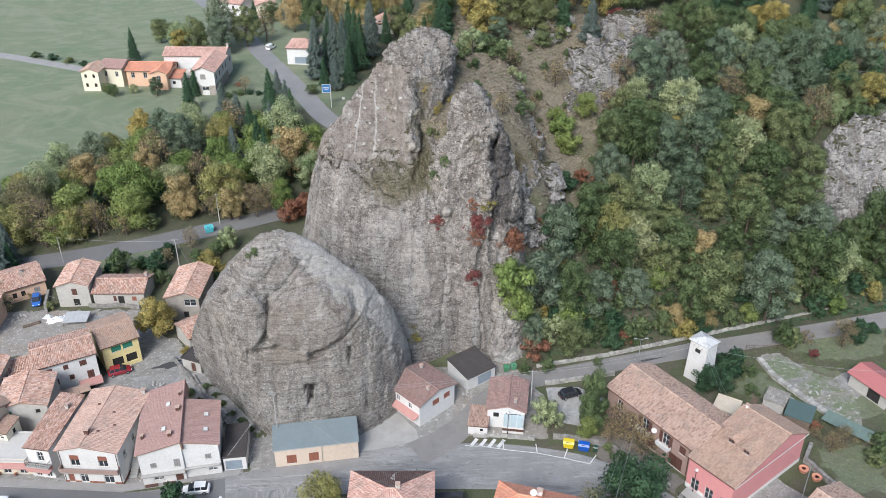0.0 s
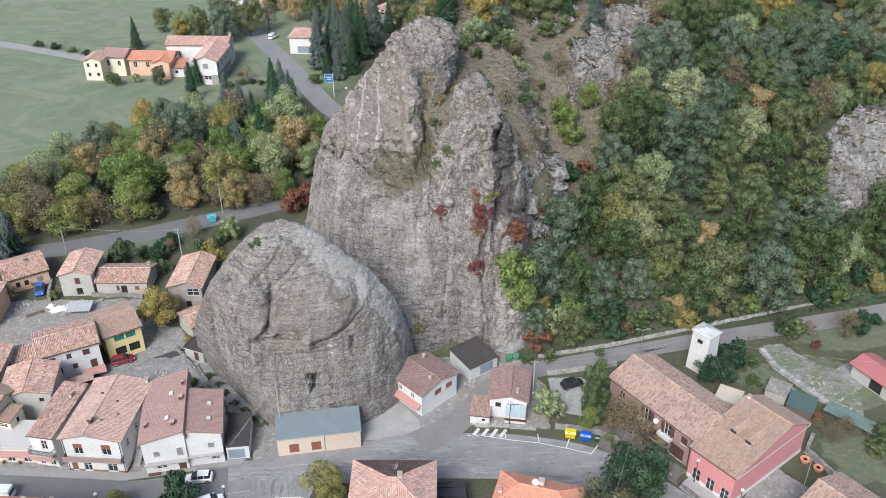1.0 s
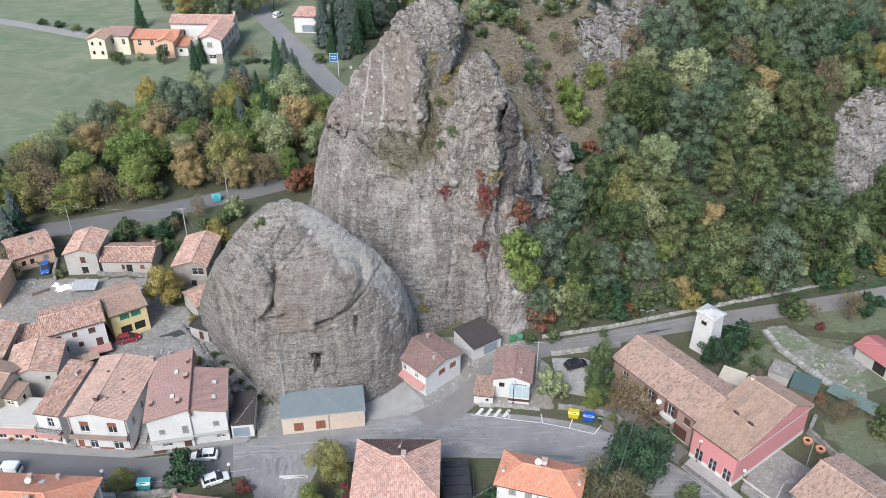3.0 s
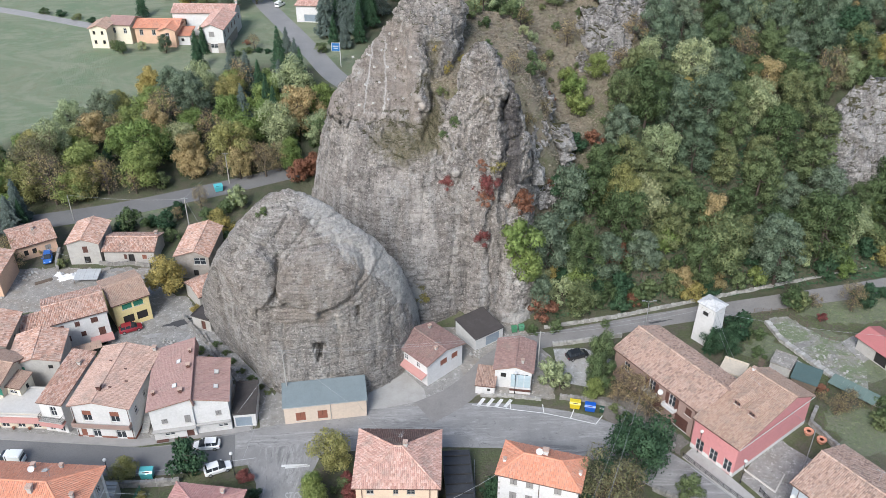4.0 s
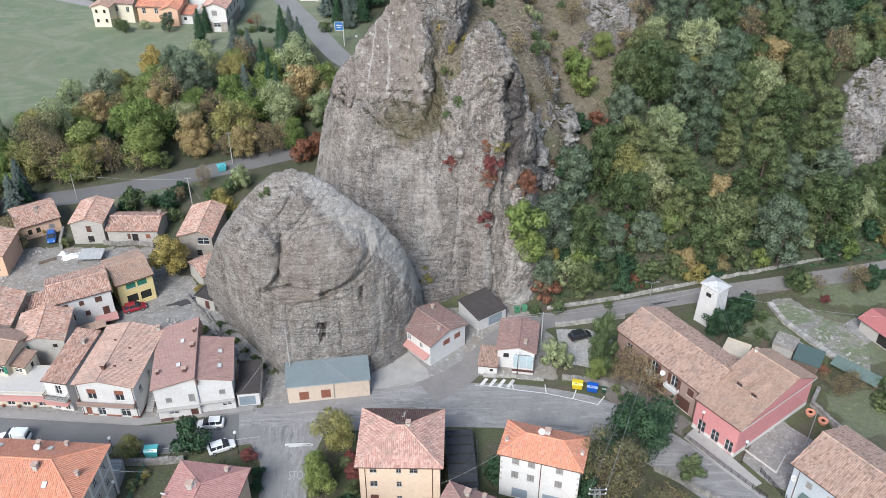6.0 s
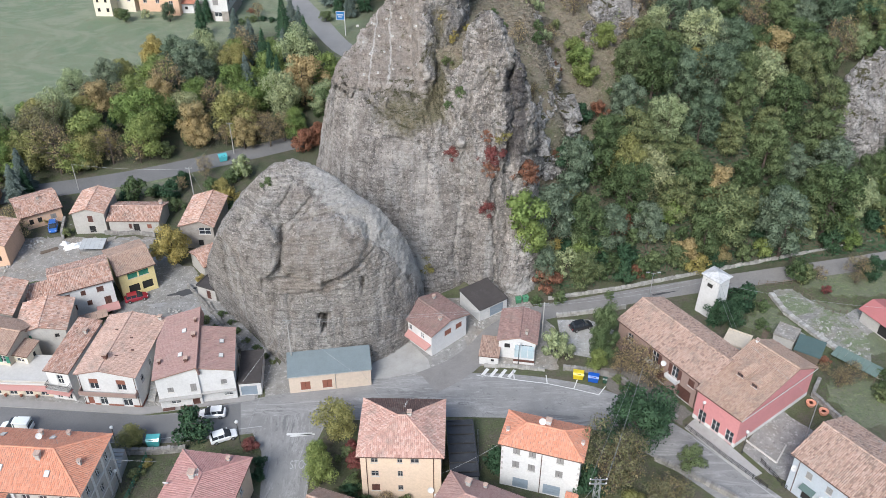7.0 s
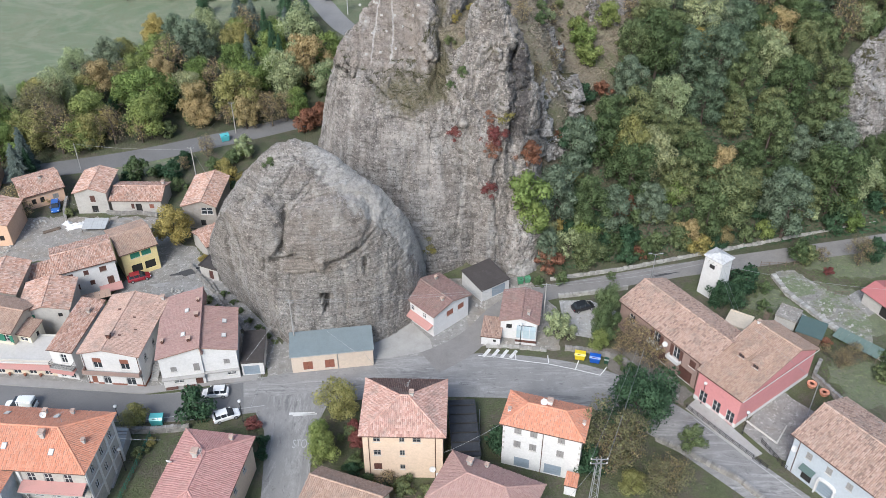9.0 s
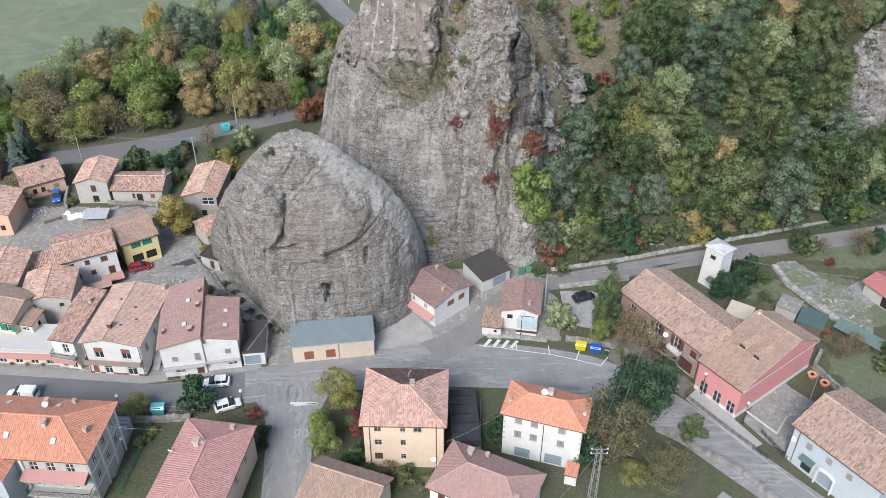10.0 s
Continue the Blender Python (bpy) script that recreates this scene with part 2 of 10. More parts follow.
CLAY_TAN = tile_material("clay_tiles_tan", [(0.36, 0.235, 0.175), (0.42, 0.28, 0.21), (0.45, 0.31, 0.235), (0.49, 0.345, 0.27)])
CLAY_ORANGE = tile_material("clay_tiles_orange", [(0.56, 0.225, 0.135), (0.60, 0.255, 0.16), (0.62, 0.27, 0.17), (0.655, 0.31, 0.205)], 0.45)
CLAY_MAROON = tile_material("clay_tiles_maroon", [(0.335, 0.205, 0.18), (0.365, 0.225, 0.20), (0.38, 0.24, 0.21), (0.405, 0.26, 0.23)], 0.45)
CLAY_ROSE = tile_material("clay_tiles_rose", [(0.41, 0.205, 0.185), (0.45, 0.235, 0.21), (0.475, 0.25, 0.225), (0.50, 0.28, 0.25)], 0.45)
CLAY_OLD = tile_material("clay_tiles_old", [(0.25, 0.165, 0.135), (0.40, 0.27, 0.21), (0.45, 0.30, 0.235), (0.475, 0.33, 0.265), (0.515, 0.37, 0.30)])
CLAY_DUSK = tile_material("clay_tiles_dusk", [(0.22, 0.135, 0.12), (0.26, 0.16, 0.145), (0.285, 0.18, 0.16), (0.33, 0.215, 0.19)])
CLAY_RUINED = tile_material("clay_tiles_ruined", [(0.30, 0.19, 0.15), (0.50, 0.27, 0.19), (0.54, 0.34, 0.265), (0.60, 0.40, 0.32), (0.66, 0.49, 0.41)])
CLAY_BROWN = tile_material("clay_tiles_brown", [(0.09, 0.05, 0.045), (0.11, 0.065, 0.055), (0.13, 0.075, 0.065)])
PRESSED = (CLAY_ORANGE, CLAY_ROSE, CLAY_MAROON, CLAY_PEACH, CLAY_PINK, CLAY_BROWN)
DECK = surface("roof_underlay", (0.26, 0.155, 0.12), (0.33, 0.21, 0.165))
WHITE = surface("white_render", (0.67, 0.66, 0.645), (0.58, 0.57, 0.555), 0.85, 0.3, 3, (0.48, 0.46, 0.43), 0.5, 0.1)
CREAM = surface("peach_render", (0.66, 0.51, 0.385), (0.60, 0.465, 0.355), 0.85, 0.3, 3, (0.46, 0.38, 0.30), 0.4, 0.1)
BEIGE = surface("beige_render", (0.62, 0.54, 0.43), (0.55, 0.47, 0.37), 0.85, 0.3, 3, (0.4, 0.34, 0.28), 0.5, 0.1)
YELLOW = surface("yellow_render", (0.75, 0.62, 0.30), (0.68, 0.56, 0.28), 0.85, 0.3, 3, (0.5, 0.42, 0.26), 0.3, 0.1)
PALE_YELLOW = surface("pale_yellow_render", (0.72, 0.655, 0.52), (0.66, 0.60, 0.47), 0.85, 0.3, 3, (0.55, 0.5, 0.36), 0.3, 0.1)
ORANGE_WALL = surface("orange_render", (0.68, 0.45, 0.32), (0.60, 0.40, 0.28), 0.85, 0.3, 3, (0.4, 0.25, 0.17), 0.4, 0.1)
PINK = surface("pink_render", (0.60, 0.255, 0.255), (0.54, 0.235, 0.235), 0.85, 0.3, 3, (0.44, 0.23, 0.22), 0.4, 0.1)
MAUVE = surface("mauve_render", (0.36, 0.25, 0.21), (0.30, 0.21, 0.18), 0.85, 0.3, 3, (0.2, 0.16, 0.14), 0.5, 0.1)
GREY_WALL = surface("grey_render", (0.46, 0.44, 0.41), (0.38, 0.36, 0.33), 0.9, 0.4, 3, (0.24, 0.22, 0.2), 0.6, 0.2)
PALE_WALL = surface("pale_grey_render", (0.60, 0.595, 0.58), (0.52, 0.515, 0.50), 0.9, 0.4, 3, (0.40, 0.39, 0.37), 0.5, 0.2)
STONE_WALL = surface("rubble_stone", (0.42, 0.38, 0.34), (0.28, 0.25, 0.22), 0.95, 1.2, 5, (0.16, 0.15, 0.13), 0.6, 0.8, 0.08)
BLUE_GREY = surface("blue_grey_render", (0.44, 0.48, 0.52), (0.38, 0.42, 0.46), 0.85, 0.3, 3, (0.3, 0.32, 0.33), 0.3, 0.1)
WOOD_BROWN = surface("brown_painted_wood", (0.13, 0.06, 0.045), (0.09, 0.04, 0.032), 0.6, 2, 12, bump=0.15)
WOOD_RUST = surface("rust_painted_wood", (0.27, 0.105, 0.07), (0.22, 0.085, 0.055), 0.6, 2, 12, bump=0.15)
WOOD_GREEN = surface("green_painted_wood", (0.03, 0.20, 0.13), (0.025, 0.15, 0.10), 0.6, 2, 12, bump=0.15)
WOOD_GREY = surface("grey_painted_wood", (0.30, 0.29, 0.28), (0.22, 0.21, 0.2), 0.6, 2, 12, bump=0.15)
WOOD_OLD = surface("weathered_wood", (0.20, 0.15, 0.11), (0.12, 0.09, 0.07), 0.9, 2, 12, bump=0.3)
STEEL_BLUE = surface("blue_grey_door_paint", (0.26, 0.31, 0.36), (0.21, 0.26, 0.3), 0.5, 1, 8, bump=0.05)
WINDOW_WHITE = surface("white_frame_paint", (0.62, 0.62, 0.61), (0.54, 0.54, 0.53), 0.5, 2, 8, bump=0.05)
SILL = surface("stone_sill", (0.55, 0.53, 0.5), (0.46, 0.44, 0.41), 0.8, 2, 8, bump=0.1)
CONCRETE = surface("concrete", (0.42, 0.41, 0.39), (0.33, 0.32, 0.3), 0.9, 0.5, 5, (0.2, 0.19, 0.18), 0.5, 0.2)
def asphalt(name, stretch):
    """Grey asphalt worn pale along the way, with broken scars, dark mends and fine cracks."""
    m, nt, bsdf = nodes_of(name)
    pos = where(nt)
    col = mix_colors(nt, noise_of(nt, pos, 0.18, 6, 0.65), (0.185, 0.18, 0.176), (0.262, 0.255, 0.248))
    worn = noise_of(nt, pos, 0.42, 9, 0.82, stretch, 0.49, 0.62, 0.8)
    col = mix_colors(nt, worn, col, mix_colors(nt, noise_of(nt, pos, 1.6, 7, 0.8), (0.26, 0.253, 0.245), (0.44, 0.432, 0.42)))
    mend = noise_of(nt, pos, 0.30, 7, 0.75, tuple(c * 0.7 for c in stretch), 0.57, 0.62, 0.3)
    col = mix_colors(nt, mend, col, (0.14, 0.138, 0.137))
    scar = noise_of(nt, pos, 0.8, 10, 0.88, tuple(0.35 + 0.65 * c for c in stretch), 0.57, 0.61, 1.2)
    col = mix_colors(nt, scar, col, (0.115, 0.112, 0.11))
    flake = noise_of(nt, pos, 1.3, 10, 0.9, (1, 1, 1), 0.60, 0.64, 0.6)
    col = mix_colors(nt, flake, col, (0.47, 0.465, 0.455))
    grain = noise_of(nt, pos, 12, 5, 0.7)
    col = mix_colors(nt, 0.2, col, mix_colors(nt, grain, (0.10, 0.10, 0.10), (0.40, 0.395, 0.385)))
    nt.links.new(col, bsdf.inputs["Base Color"])
    bsdf.inputs["Roughness"].default_value = 0.9
    bump_of(nt, grain, bsdf, 0.25, 0.02)
    return m


ASPHALT = asphalt("worn_asphalt", (0.22, 1.3, 1))
ASPHALT_LANE = asphalt("worn_lane_asphalt", (1.3, 0.22, 1))
ASPHALT_PLAIN = surface("plain_grey_asphalt", (0.20, 0.198, 0.196), (0.26, 0.257, 0.252), 0.92, 0.12, 7, (0.15, 0.148, 0.146), 0.35, 0.25, 0.02)
ASPHALT_VALLEY = surface("valley_asphalt", (0.135, 0.133, 0.133), (0.185, 0.183, 0.18), 0.92, 0.12, 7, (0.10, 0.098, 0.097), 0.35, 0.25, 0.02)
ASPHALT_UPPER = surface("brownish_lane_asphalt", (0.185, 0.175, 0.167), (0.255, 0.243, 0.232), 0.92, 0.25, 6, (0.11, 0.105, 0.10), 0.5, 0.25, 0.02)
PAVING = surface("pale_paving", (0.34, 0.325, 0.31), (0.26, 0.25, 0.24), 0.9, 0.5, 8, (0.16, 0.155, 0.15), 0.5, 0.3, 0.02)
GRAVEL = surface("gravel_yard", (0.33, 0.315, 0.30), (0.23, 0.22, 0.205), 0.95, 0.4, 14, (0.14, 0.135, 0.12), 0.5, 0.6, 0.04)
EARTH = surface("bare_earth", (0.24, 0.19, 0.145), (0.17, 0.135, 0.10), 0.95, 0.4, 10, (0.12, 0.11, 0.07), 0.5, 0.6, 0.05)


def trodden(name, stones, earth, weeds, much):
    """Worn ground: broken paving, bare earth and weeds in patches of their own."""
    m, nt, bsdf = nodes_of(name)
    pos = where(nt)
    grain = noise_of(nt, pos, 9, 6, 0.8)
    col = mix_colors(nt, noise_of(nt, pos, 0.5, 7, 0.75), tuple(c * 0.45 for c in stones), stones)
    col = mix_colors(nt, noise_of(nt, pos, 0.28, 7, 0.75, (1, 1, 1), 0.48, 0.62, 0.4), col, earth)
    col = mix_colors(nt, noise_of(nt, pos, 0.2, 8, 0.8, (1, 1.3, 1), 0.62 - much, 0.72 - much, 0.5), col, mix_colors(nt, noise_of(nt, pos, 1.5, 5, 0.7), weeds, tuple(c * 1.7 for c in weeds)))
    col = mix_colors(nt, noise_of(nt, pos, 1.1, 7, 0.85, (1, 1, 1), 0.54, 0.62), col, tuple(min(0.6, c * 1.55) for c in stones))
    col = mix_colors(nt, noise_of(nt, pos, 0.9, 7, 0.85, (1.4, 0.8, 1), 0.57, 0.65), col, tuple(c * 0.35 for c in earth))
    col = mix_colors(nt, 0.25, col, mix_colors(nt, grain, (0.06, 0.058, 0.05), (0.42, 0.41, 0.38)))
    nt.links.new(col, bsdf.inputs["Base Color"])
    bsdf.inputs["Roughness"].default_value = 0.95
    bump_of(nt, grain, bsdf, 0.6, 0.05)
    return m


TRODDEN = trodden("trodden_yard", (0.38, 0.35, 0.315), (0.245, 0.205, 0.165), (0.095, 0.10, 0.055), 0.0)
BROKEN = trodden("broken_paving", (0.36, 0.35, 0.335), (0.22, 0.205, 0.185), (0.10, 0.10, 0.065), -0.07)
GARDEN_EARTH = trodden("garden_earth", (0.20, 0.175, 0.15), (0.135, 0.112, 0.09), (0.07, 0.075, 0.04), 0.05)
WHITE_GRAVEL = trodden("white_gravel", (0.50, 0.495, 0.475), (0.40, 0.38, 0.35), (0.11, 0.12, 0.07), -0.06)
STONY_GRASS = trodden("stony_grass", (0.31, 0.295, 0.27), (0.22, 0.20, 0.155), (0.085, 0.115, 0.045), 0.17)
LAWN = trodden("garden_lawn", (0.135, 0.165, 0.07), (0.125, 0.13, 0.075), (0.075, 0.11, 0.04), 0.08)
PAINT_WORN = surface("worn_road_paint", (0.50, 0.50, 0.49), (0.30, 0.30, 0.295), 0.8, 3.5, 10, (0.19, 0.19, 0.185), 0.9, 0.1)
PAINT_WHITE = surface("road_paint", (0.72, 0.72, 0.70), (0.55, 0.55, 0.53), 0.7, 2, 10, (0.3, 0.3, 0.29), 0.5, 0.1)
SHEET_GREEN = surface("blue_grey_sheet_roof", (0.20, 0.24, 0.25), (0.165, 0.20, 0.21), 0.55, 0.5, 5, (0.12, 0.15, 0.16), 0.5, 0.1)
GARAGE_WALL = surface("pale_buff_render", (0.60, 0.50, 0.41), (0.53, 0.44, 0.36), 0.85, 0.3, 3, (0.38, 0.33, 0.28), 0.5, 0.1)
SHEET_TEAL = surface("teal_sheet_roof", (0.085, 0.13, 0.12), (0.07, 0.11, 0.105), 0.6, 0.5, 5, (0.1, 0.11, 0.10), 0.5, 0.1)
SHEET_RED = surface("red_sheet_roof", (0.43, 0.15, 0.145), (0.38, 0.14, 0.13), 0.6, 0.4, 5, (0.30, 0.14, 0.12), 0.3, 0.1)
TAR = surface("tar_paper_roof", (0.045, 0.048, 0.055), (0.03, 0.033, 0.04), 0.75, 0.6, 4, (0.10, 0.105, 0.115), 0.4, 0.3)
TAR_BROWN = surface("brown_tar_roof", (0.07, 0.06, 0.057), (0.05, 0.044, 0.042), 0.85, 0.6, 4, (0.13, 0.12, 0.115), 0.5, 0.3)
METAL = surface("galvanised_steel", (0.42, 0.43, 0.43), (0.34, 0.35, 0.35), 0.5, 2, 10, metal=0.6, bump=0.05)
METAL_DARK = surface("dark_iron", (0.05, 0.048, 0.046), (0.035, 0.034, 0.033), 0.6, 2, 10, metal=0.3, bump=0.05)
COPPER_PIPE = surface("brown_downpipe", (0.14, 0.075, 0.055), (0.11, 0.06, 0.045), 0.5, 2, 10, metal=0.3, bump=0.05)
BARK = surface("bark", (0.13, 0.10, 0.08), (0.08, 0.065, 0.052), 0.95, 2, 14, bump=0.5)
GLASS, _nt, _b = nodes_of("window_glass")
_b.inputs["Base Color"].default_value = (0.035, 0.042, 0.05, 1)
_b.inputs["Roughness"].default_value = 0.08
DARK, _nt, _b = nodes_of("unlit_inside")
_b.inputs["Base Color"].default_value = (0.02, 0.019, 0.018, 1)
_b.inputs["Roughness"].default_value = 0.9
LEAF_GREEN = leaf_material("leaves_olive", [(0.048, 0.087, 0.028), (0.105, 0.16, 0.057), (0.144, 0.188, 0.071), (0.212, 0.225, 0.08)], bright=1.32)
LEAF_GREY = leaf_material("leaves_grey_green", [(0.061, 0.104, 0.054), (0.121, 0.181, 0.104), (0.158, 0.213, 0.137), (0.218, 0.256, 0.15)], bright=1.32)
# leaf tones lightened so that their colour stands in for valley mist
LEAF_MIST = leaf_material("leaves_green_misted", [(0.223, 0.303, 0.126), (0.293, 0.359, 0.171), (0.344, 0.381, 0.18), (0.385, 0.381, 0.18)], bright=1.3)
LEAF_BRIGHT = leaf_material("leaves_bright_green", [(0.12, 0.19, 0.04), (0.18, 0.26, 0.055), (0.25, 0.29, 0.07)], bright=1.32)
LEAF_YELLOW = leaf_material("leaves_yellow", [(0.27, 0.25, 0.07), (0.40, 0.33, 0.075), (0.50, 0.37, 0.085)])
LEAF_OCHRE = leaf_material("leaves_ochre", [(0.28, 0.23, 0.09), (0.4, 0.305, 0.125), (0.46, 0.33, 0.14)], bright=1.3)
LEAF_RUST = leaf_material("leaves_rust", [(0.22, 0.09, 0.045), (0.31, 0.125, 0.065), (0.36, 0.15, 0.085)])
LEAF_RED = leaf_material("leaves_red", [(0.20, 0.05, 0.05), (0.28, 0.075, 0.065), (0.32, 0.11, 0.09)])
LEAF_SPARSE = leaf_material("leaves_olive_brown", [(0.19, 0.15, 0.075), (0.24, 0.20, 0.095), (0.20, 0.21, 0.085), (0.30, 0.25, 0.12)])
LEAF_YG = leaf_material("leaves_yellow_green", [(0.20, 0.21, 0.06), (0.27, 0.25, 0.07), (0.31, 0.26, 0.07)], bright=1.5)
LEAF_DARK = leaf_material("needles_dark", [(0.03, 0.078, 0.036), (0.042, 0.10, 0.046), (0.06, 0.125, 0.056)], 1.0, 1.25)
# needle tones also lifted in colour to imitate the haze
LEAF_BLUE = leaf_material("needles_blue_grey", [(0.055, 0.085, 0.07), (0.08, 0.11, 0.095), (0.10, 0.13, 0.11)], bright=1.7)


def ground_material():
    m, nt, bsdf = nodes_of("ground_cover")
    pos = where(nt)
    zone = nt.nodes.new("ShaderNodeAttribute")
    zone.attribute_name = "zone"
    sep = nt.nodes.new("ShaderNodeSeparateColor")
    nt.links.new(zone.outputs["Color"], sep.inputs[0])
    grain = noise_of(nt, pos, 3.0, 6, 0.75)
    # meadow greens made lighter and bluer; the mist's veil is in the colour
    meadow = mix_colors(nt, noise_of(nt, pos, 0.035, 5, 0.6), (0.16, 0.24, 0.135), (0.225, 0.26, 0.165))
    meadow = mix_colors(nt, noise_of(nt, pos, 0.35, 6, 0.7, (1, 1, 1), 0.5, 0.8), meadow, (0.22, 0.20, 0.125))
    litter = mix_colors(nt, noise_of(nt, pos, 0.4, 6, 0.7), (0.055, 0.052, 0.036), (0.105, 0.092, 0.062))
    litter = mix_colors(nt, noise_of(nt, pos, 0.25, 5, 0.7, (1, 1, 1), 0.4, 0.6), litter, (0.035, 0.065, 0.025))
    dry = mix_colors(nt, noise_of(nt, pos, 0.3, 6, 0.7), (0.31, 0.26, 0.205), (0.215, 0.19, 0.135))
    dry = mix_colors(nt, noise_of(nt, pos, 0.7, 6, 0.75, (1, 1, 1), 0.50, 0.66), dry, (0.26, 0.185, 0.155))
    dry = mix_colors(nt, noise_of(nt, pos, 1.6, 8, 0.85, (1, 1, 1), 0.52, 0.62), dry, (0.095, 0.09, 0.05))
    dry = mix_colors(nt, noise_of(nt, pos, 1.1, 8, 0.85, (1, 1, 0.6), 0.58, 0.66), dry, (0.40, 0.365, 0.31))
    dry = mix_colors(nt, noise_of(nt, pos, 0.16, 6, 0.7, (1, 1, 1), 0.50, 0.64), dry, (0.145, 0.15, 0.075))
    garden = mix_colors(nt, noise_of(nt, pos, 0.5, 6, 0.7), (0.055, 0.08, 0.032), (0.115, 0.135, 0.06))
    garden = mix_colors(nt, noise_of(nt, pos, 0.22, 7, 0.8, (1, 1, 1), 0.46, 0.58), garden, mix_colors(nt, noise_of(nt, pos, 1.3, 6, 0.8), (0.165, 0.14, 0.11), (0.075, 0.065, 0.045)))
    meadow = mix_colors(nt, noise_of(nt, pos, 0.02, 7, 0.7, (1, 1.6, 1), 0.46, 0.60, 6.0), meadow, (0.27, 0.30, 0.205))
    meadow = mix_colors(nt, noise_of(nt, pos, 0.06, 7, 0.75, (1, 1, 1), 0.55, 0.68), meadow, (0.14, 0.22, 0.12))
    meadow = mix_colors(nt, sep.outputs[2], meadow, garden)
    col = mix_colors(nt, sep.outputs[0], meadow, litter)
    col = mix_colors(nt, sep.outputs[1], col, dry)
    col = mix_colors(nt, 0.3, col, mix_colors(nt, grain, (0.04, 0.04, 0.025), (0.22, 0.21, 0.13)))
    nt.links.new(col, bsdf.inputs["Base Color"])
    bsdf.inputs["Roughness"].default_value = 0.95
    bump_of(nt, grain, bsdf, 0.8, 0.2)
    return m


GROUND = ground_material()

# ---------------------------------------------------------------- tools
rng = np.random.default_rng(7)


def mesh_of(name, verts, faces, material, smooth=False):
    me = bpy.data.meshes.new(name)
    if isinstance(verts, np.ndarray) and isinstance(faces, np.ndarray):
        n, k = faces.shape
        me.vertices.add(len(verts))
        me.vertices.foreach_set("co", verts.astype(np.float32).ravel())
        me.loops.add(n * k)
        me.loops.foreach_set("vertex_index", faces.astype(np.int32).ravel())
        me.polygons.add(n)
        me.polygons.foreach_set("loop_start", np.arange(0, n * k, k, dtype=np.int32))
    else:
        me.from_pydata([tuple(map(float, v)) for v in verts], [], [tuple(map(int, f)) for f in faces])
    if material is not None:
        me.materials.append(material)
    if smooth:
        me.polygons.foreach_set("use_smooth", [True] * len(me.polygons))
    me.update(calc_edges=True)
    return me


def child(name, me, parent, label="", m=None):
    ob = new(name, me)
    ob.parent = parent
    if m is not None:
        ob.matrix_basis = m
    if label:
        ob["label"] = label
    return ob


class Shape:
    """Gathers vertices and faces of one part."""

    def __init__(self):
        self.v, self.f = [], []

    def add(self, verts, faces):
        n = len(self.v)
        self.v += [tuple(p) for p in verts]
        self.f += [tuple(i + n for i in f) for f in faces]
        return self

    def box(self, x0, x1, y0, y1, z0, z1, m=None):
        p = [Vector((x, y, z)) for z in (z0, z1) for y in (y0, y1) for x in (x0, x1)]
        if m is not None:
            p = [m @ q for q in p]
        return self.add(p, [(0, 2, 3, 1), (4, 5, 7, 6), (0, 1, 5, 4), (2, 6, 7, 3), (0, 4, 6, 2), (1, 3, 7, 5)])

    def bevel_box(self, x0, x1, y0, y1, z0, z1, c, m=None):
        """A box with chamfered edges."""
        bm = bmesh.new()
        bmesh.ops.create_cube(bm, size=1.0, matrix=Matrix.Translation(((x0 + x1) / 2, (y0 + y1) / 2, (z0 + z1) / 2)) @ Matrix.Diagonal((x1 - x0, y1 - y0, z1 - z0, 1)))
        bmesh.ops.bevel(bm, geom=list(bm.edges), offset=c, segments=1, affect="EDGES")
        bm.verts.index_update()
        v = [(m @ q.co) if m is not None else q.co.copy() for q in bm.verts]
        self.add(v, [[q.index for q in f.verts] for f in bm.faces])
        bm.free()
        return self

    def tube(self, a, b, ra, rb=None, n=8, caps=True):
        a, b = Vector(a), Vector(b)
        rb = ra if rb is None else rb
        q = (b - a).to_track_quat("Z", "Y")
        ring = [Vector((math.cos(2 * math.pi * i / n), math.sin(2 * math.pi * i / n), 0)) for i in range(n)]
        v = [a + q @ (p * ra) for p in ring] + [b + q @ (p * rb) for p in ring]
        f = [(i, (i + 1) % n, n + (i + 1) % n, n + i) for i in range(n)]
        if caps:
            f += [tuple(range(n - 1, -1, -1)), tuple(range(n, 2 * n))]
        return self.add(v, f)

    def lathe(self, profile, n=12, at=(0, 0, 0)):
        v = [(at[0] + r * math.cos(2 * math.pi * i / n), at[1] + r * math.sin(2 * math.pi * i / n), at[2] + z) for r, z in profile for i in range(n)]
        f = [(k * n + i, k * n + (i + 1) % n, (k + 1) * n + (i + 1) % n, (k + 1) * n + i) for k in range(len(profile) - 1) for i in range(n)]
        f += [tuple(range(n - 1, -1, -1)), tuple(range((len(profile) - 1) * n, len(profile) * n))]
        return self.add(v, f)

    def prism(self, poly, z0, z1):
        n = len(poly)
        v = [(x, y, z0) for x, y in poly] + [(x, y, z1) for x, y in poly]
        return self.add(v, [tuple(range(n - 1, -1, -1)), tuple(range(n, 2 * n))] + [(i, (i + 1) % n, n + (i + 1) % n, n + i) for i in range(n)])

    def mesh(self, name, material, smooth=False):
        return mesh_of(name, self.v, self.f, material, smooth)


def thing(name, label, category, m=None, group="", kind=""):
    ob = new(name)
    ob.empty_display_size = 0.5
    if m is not None:
        ob.matrix_basis = m
    return tagged(ob, label, category, group, kind)


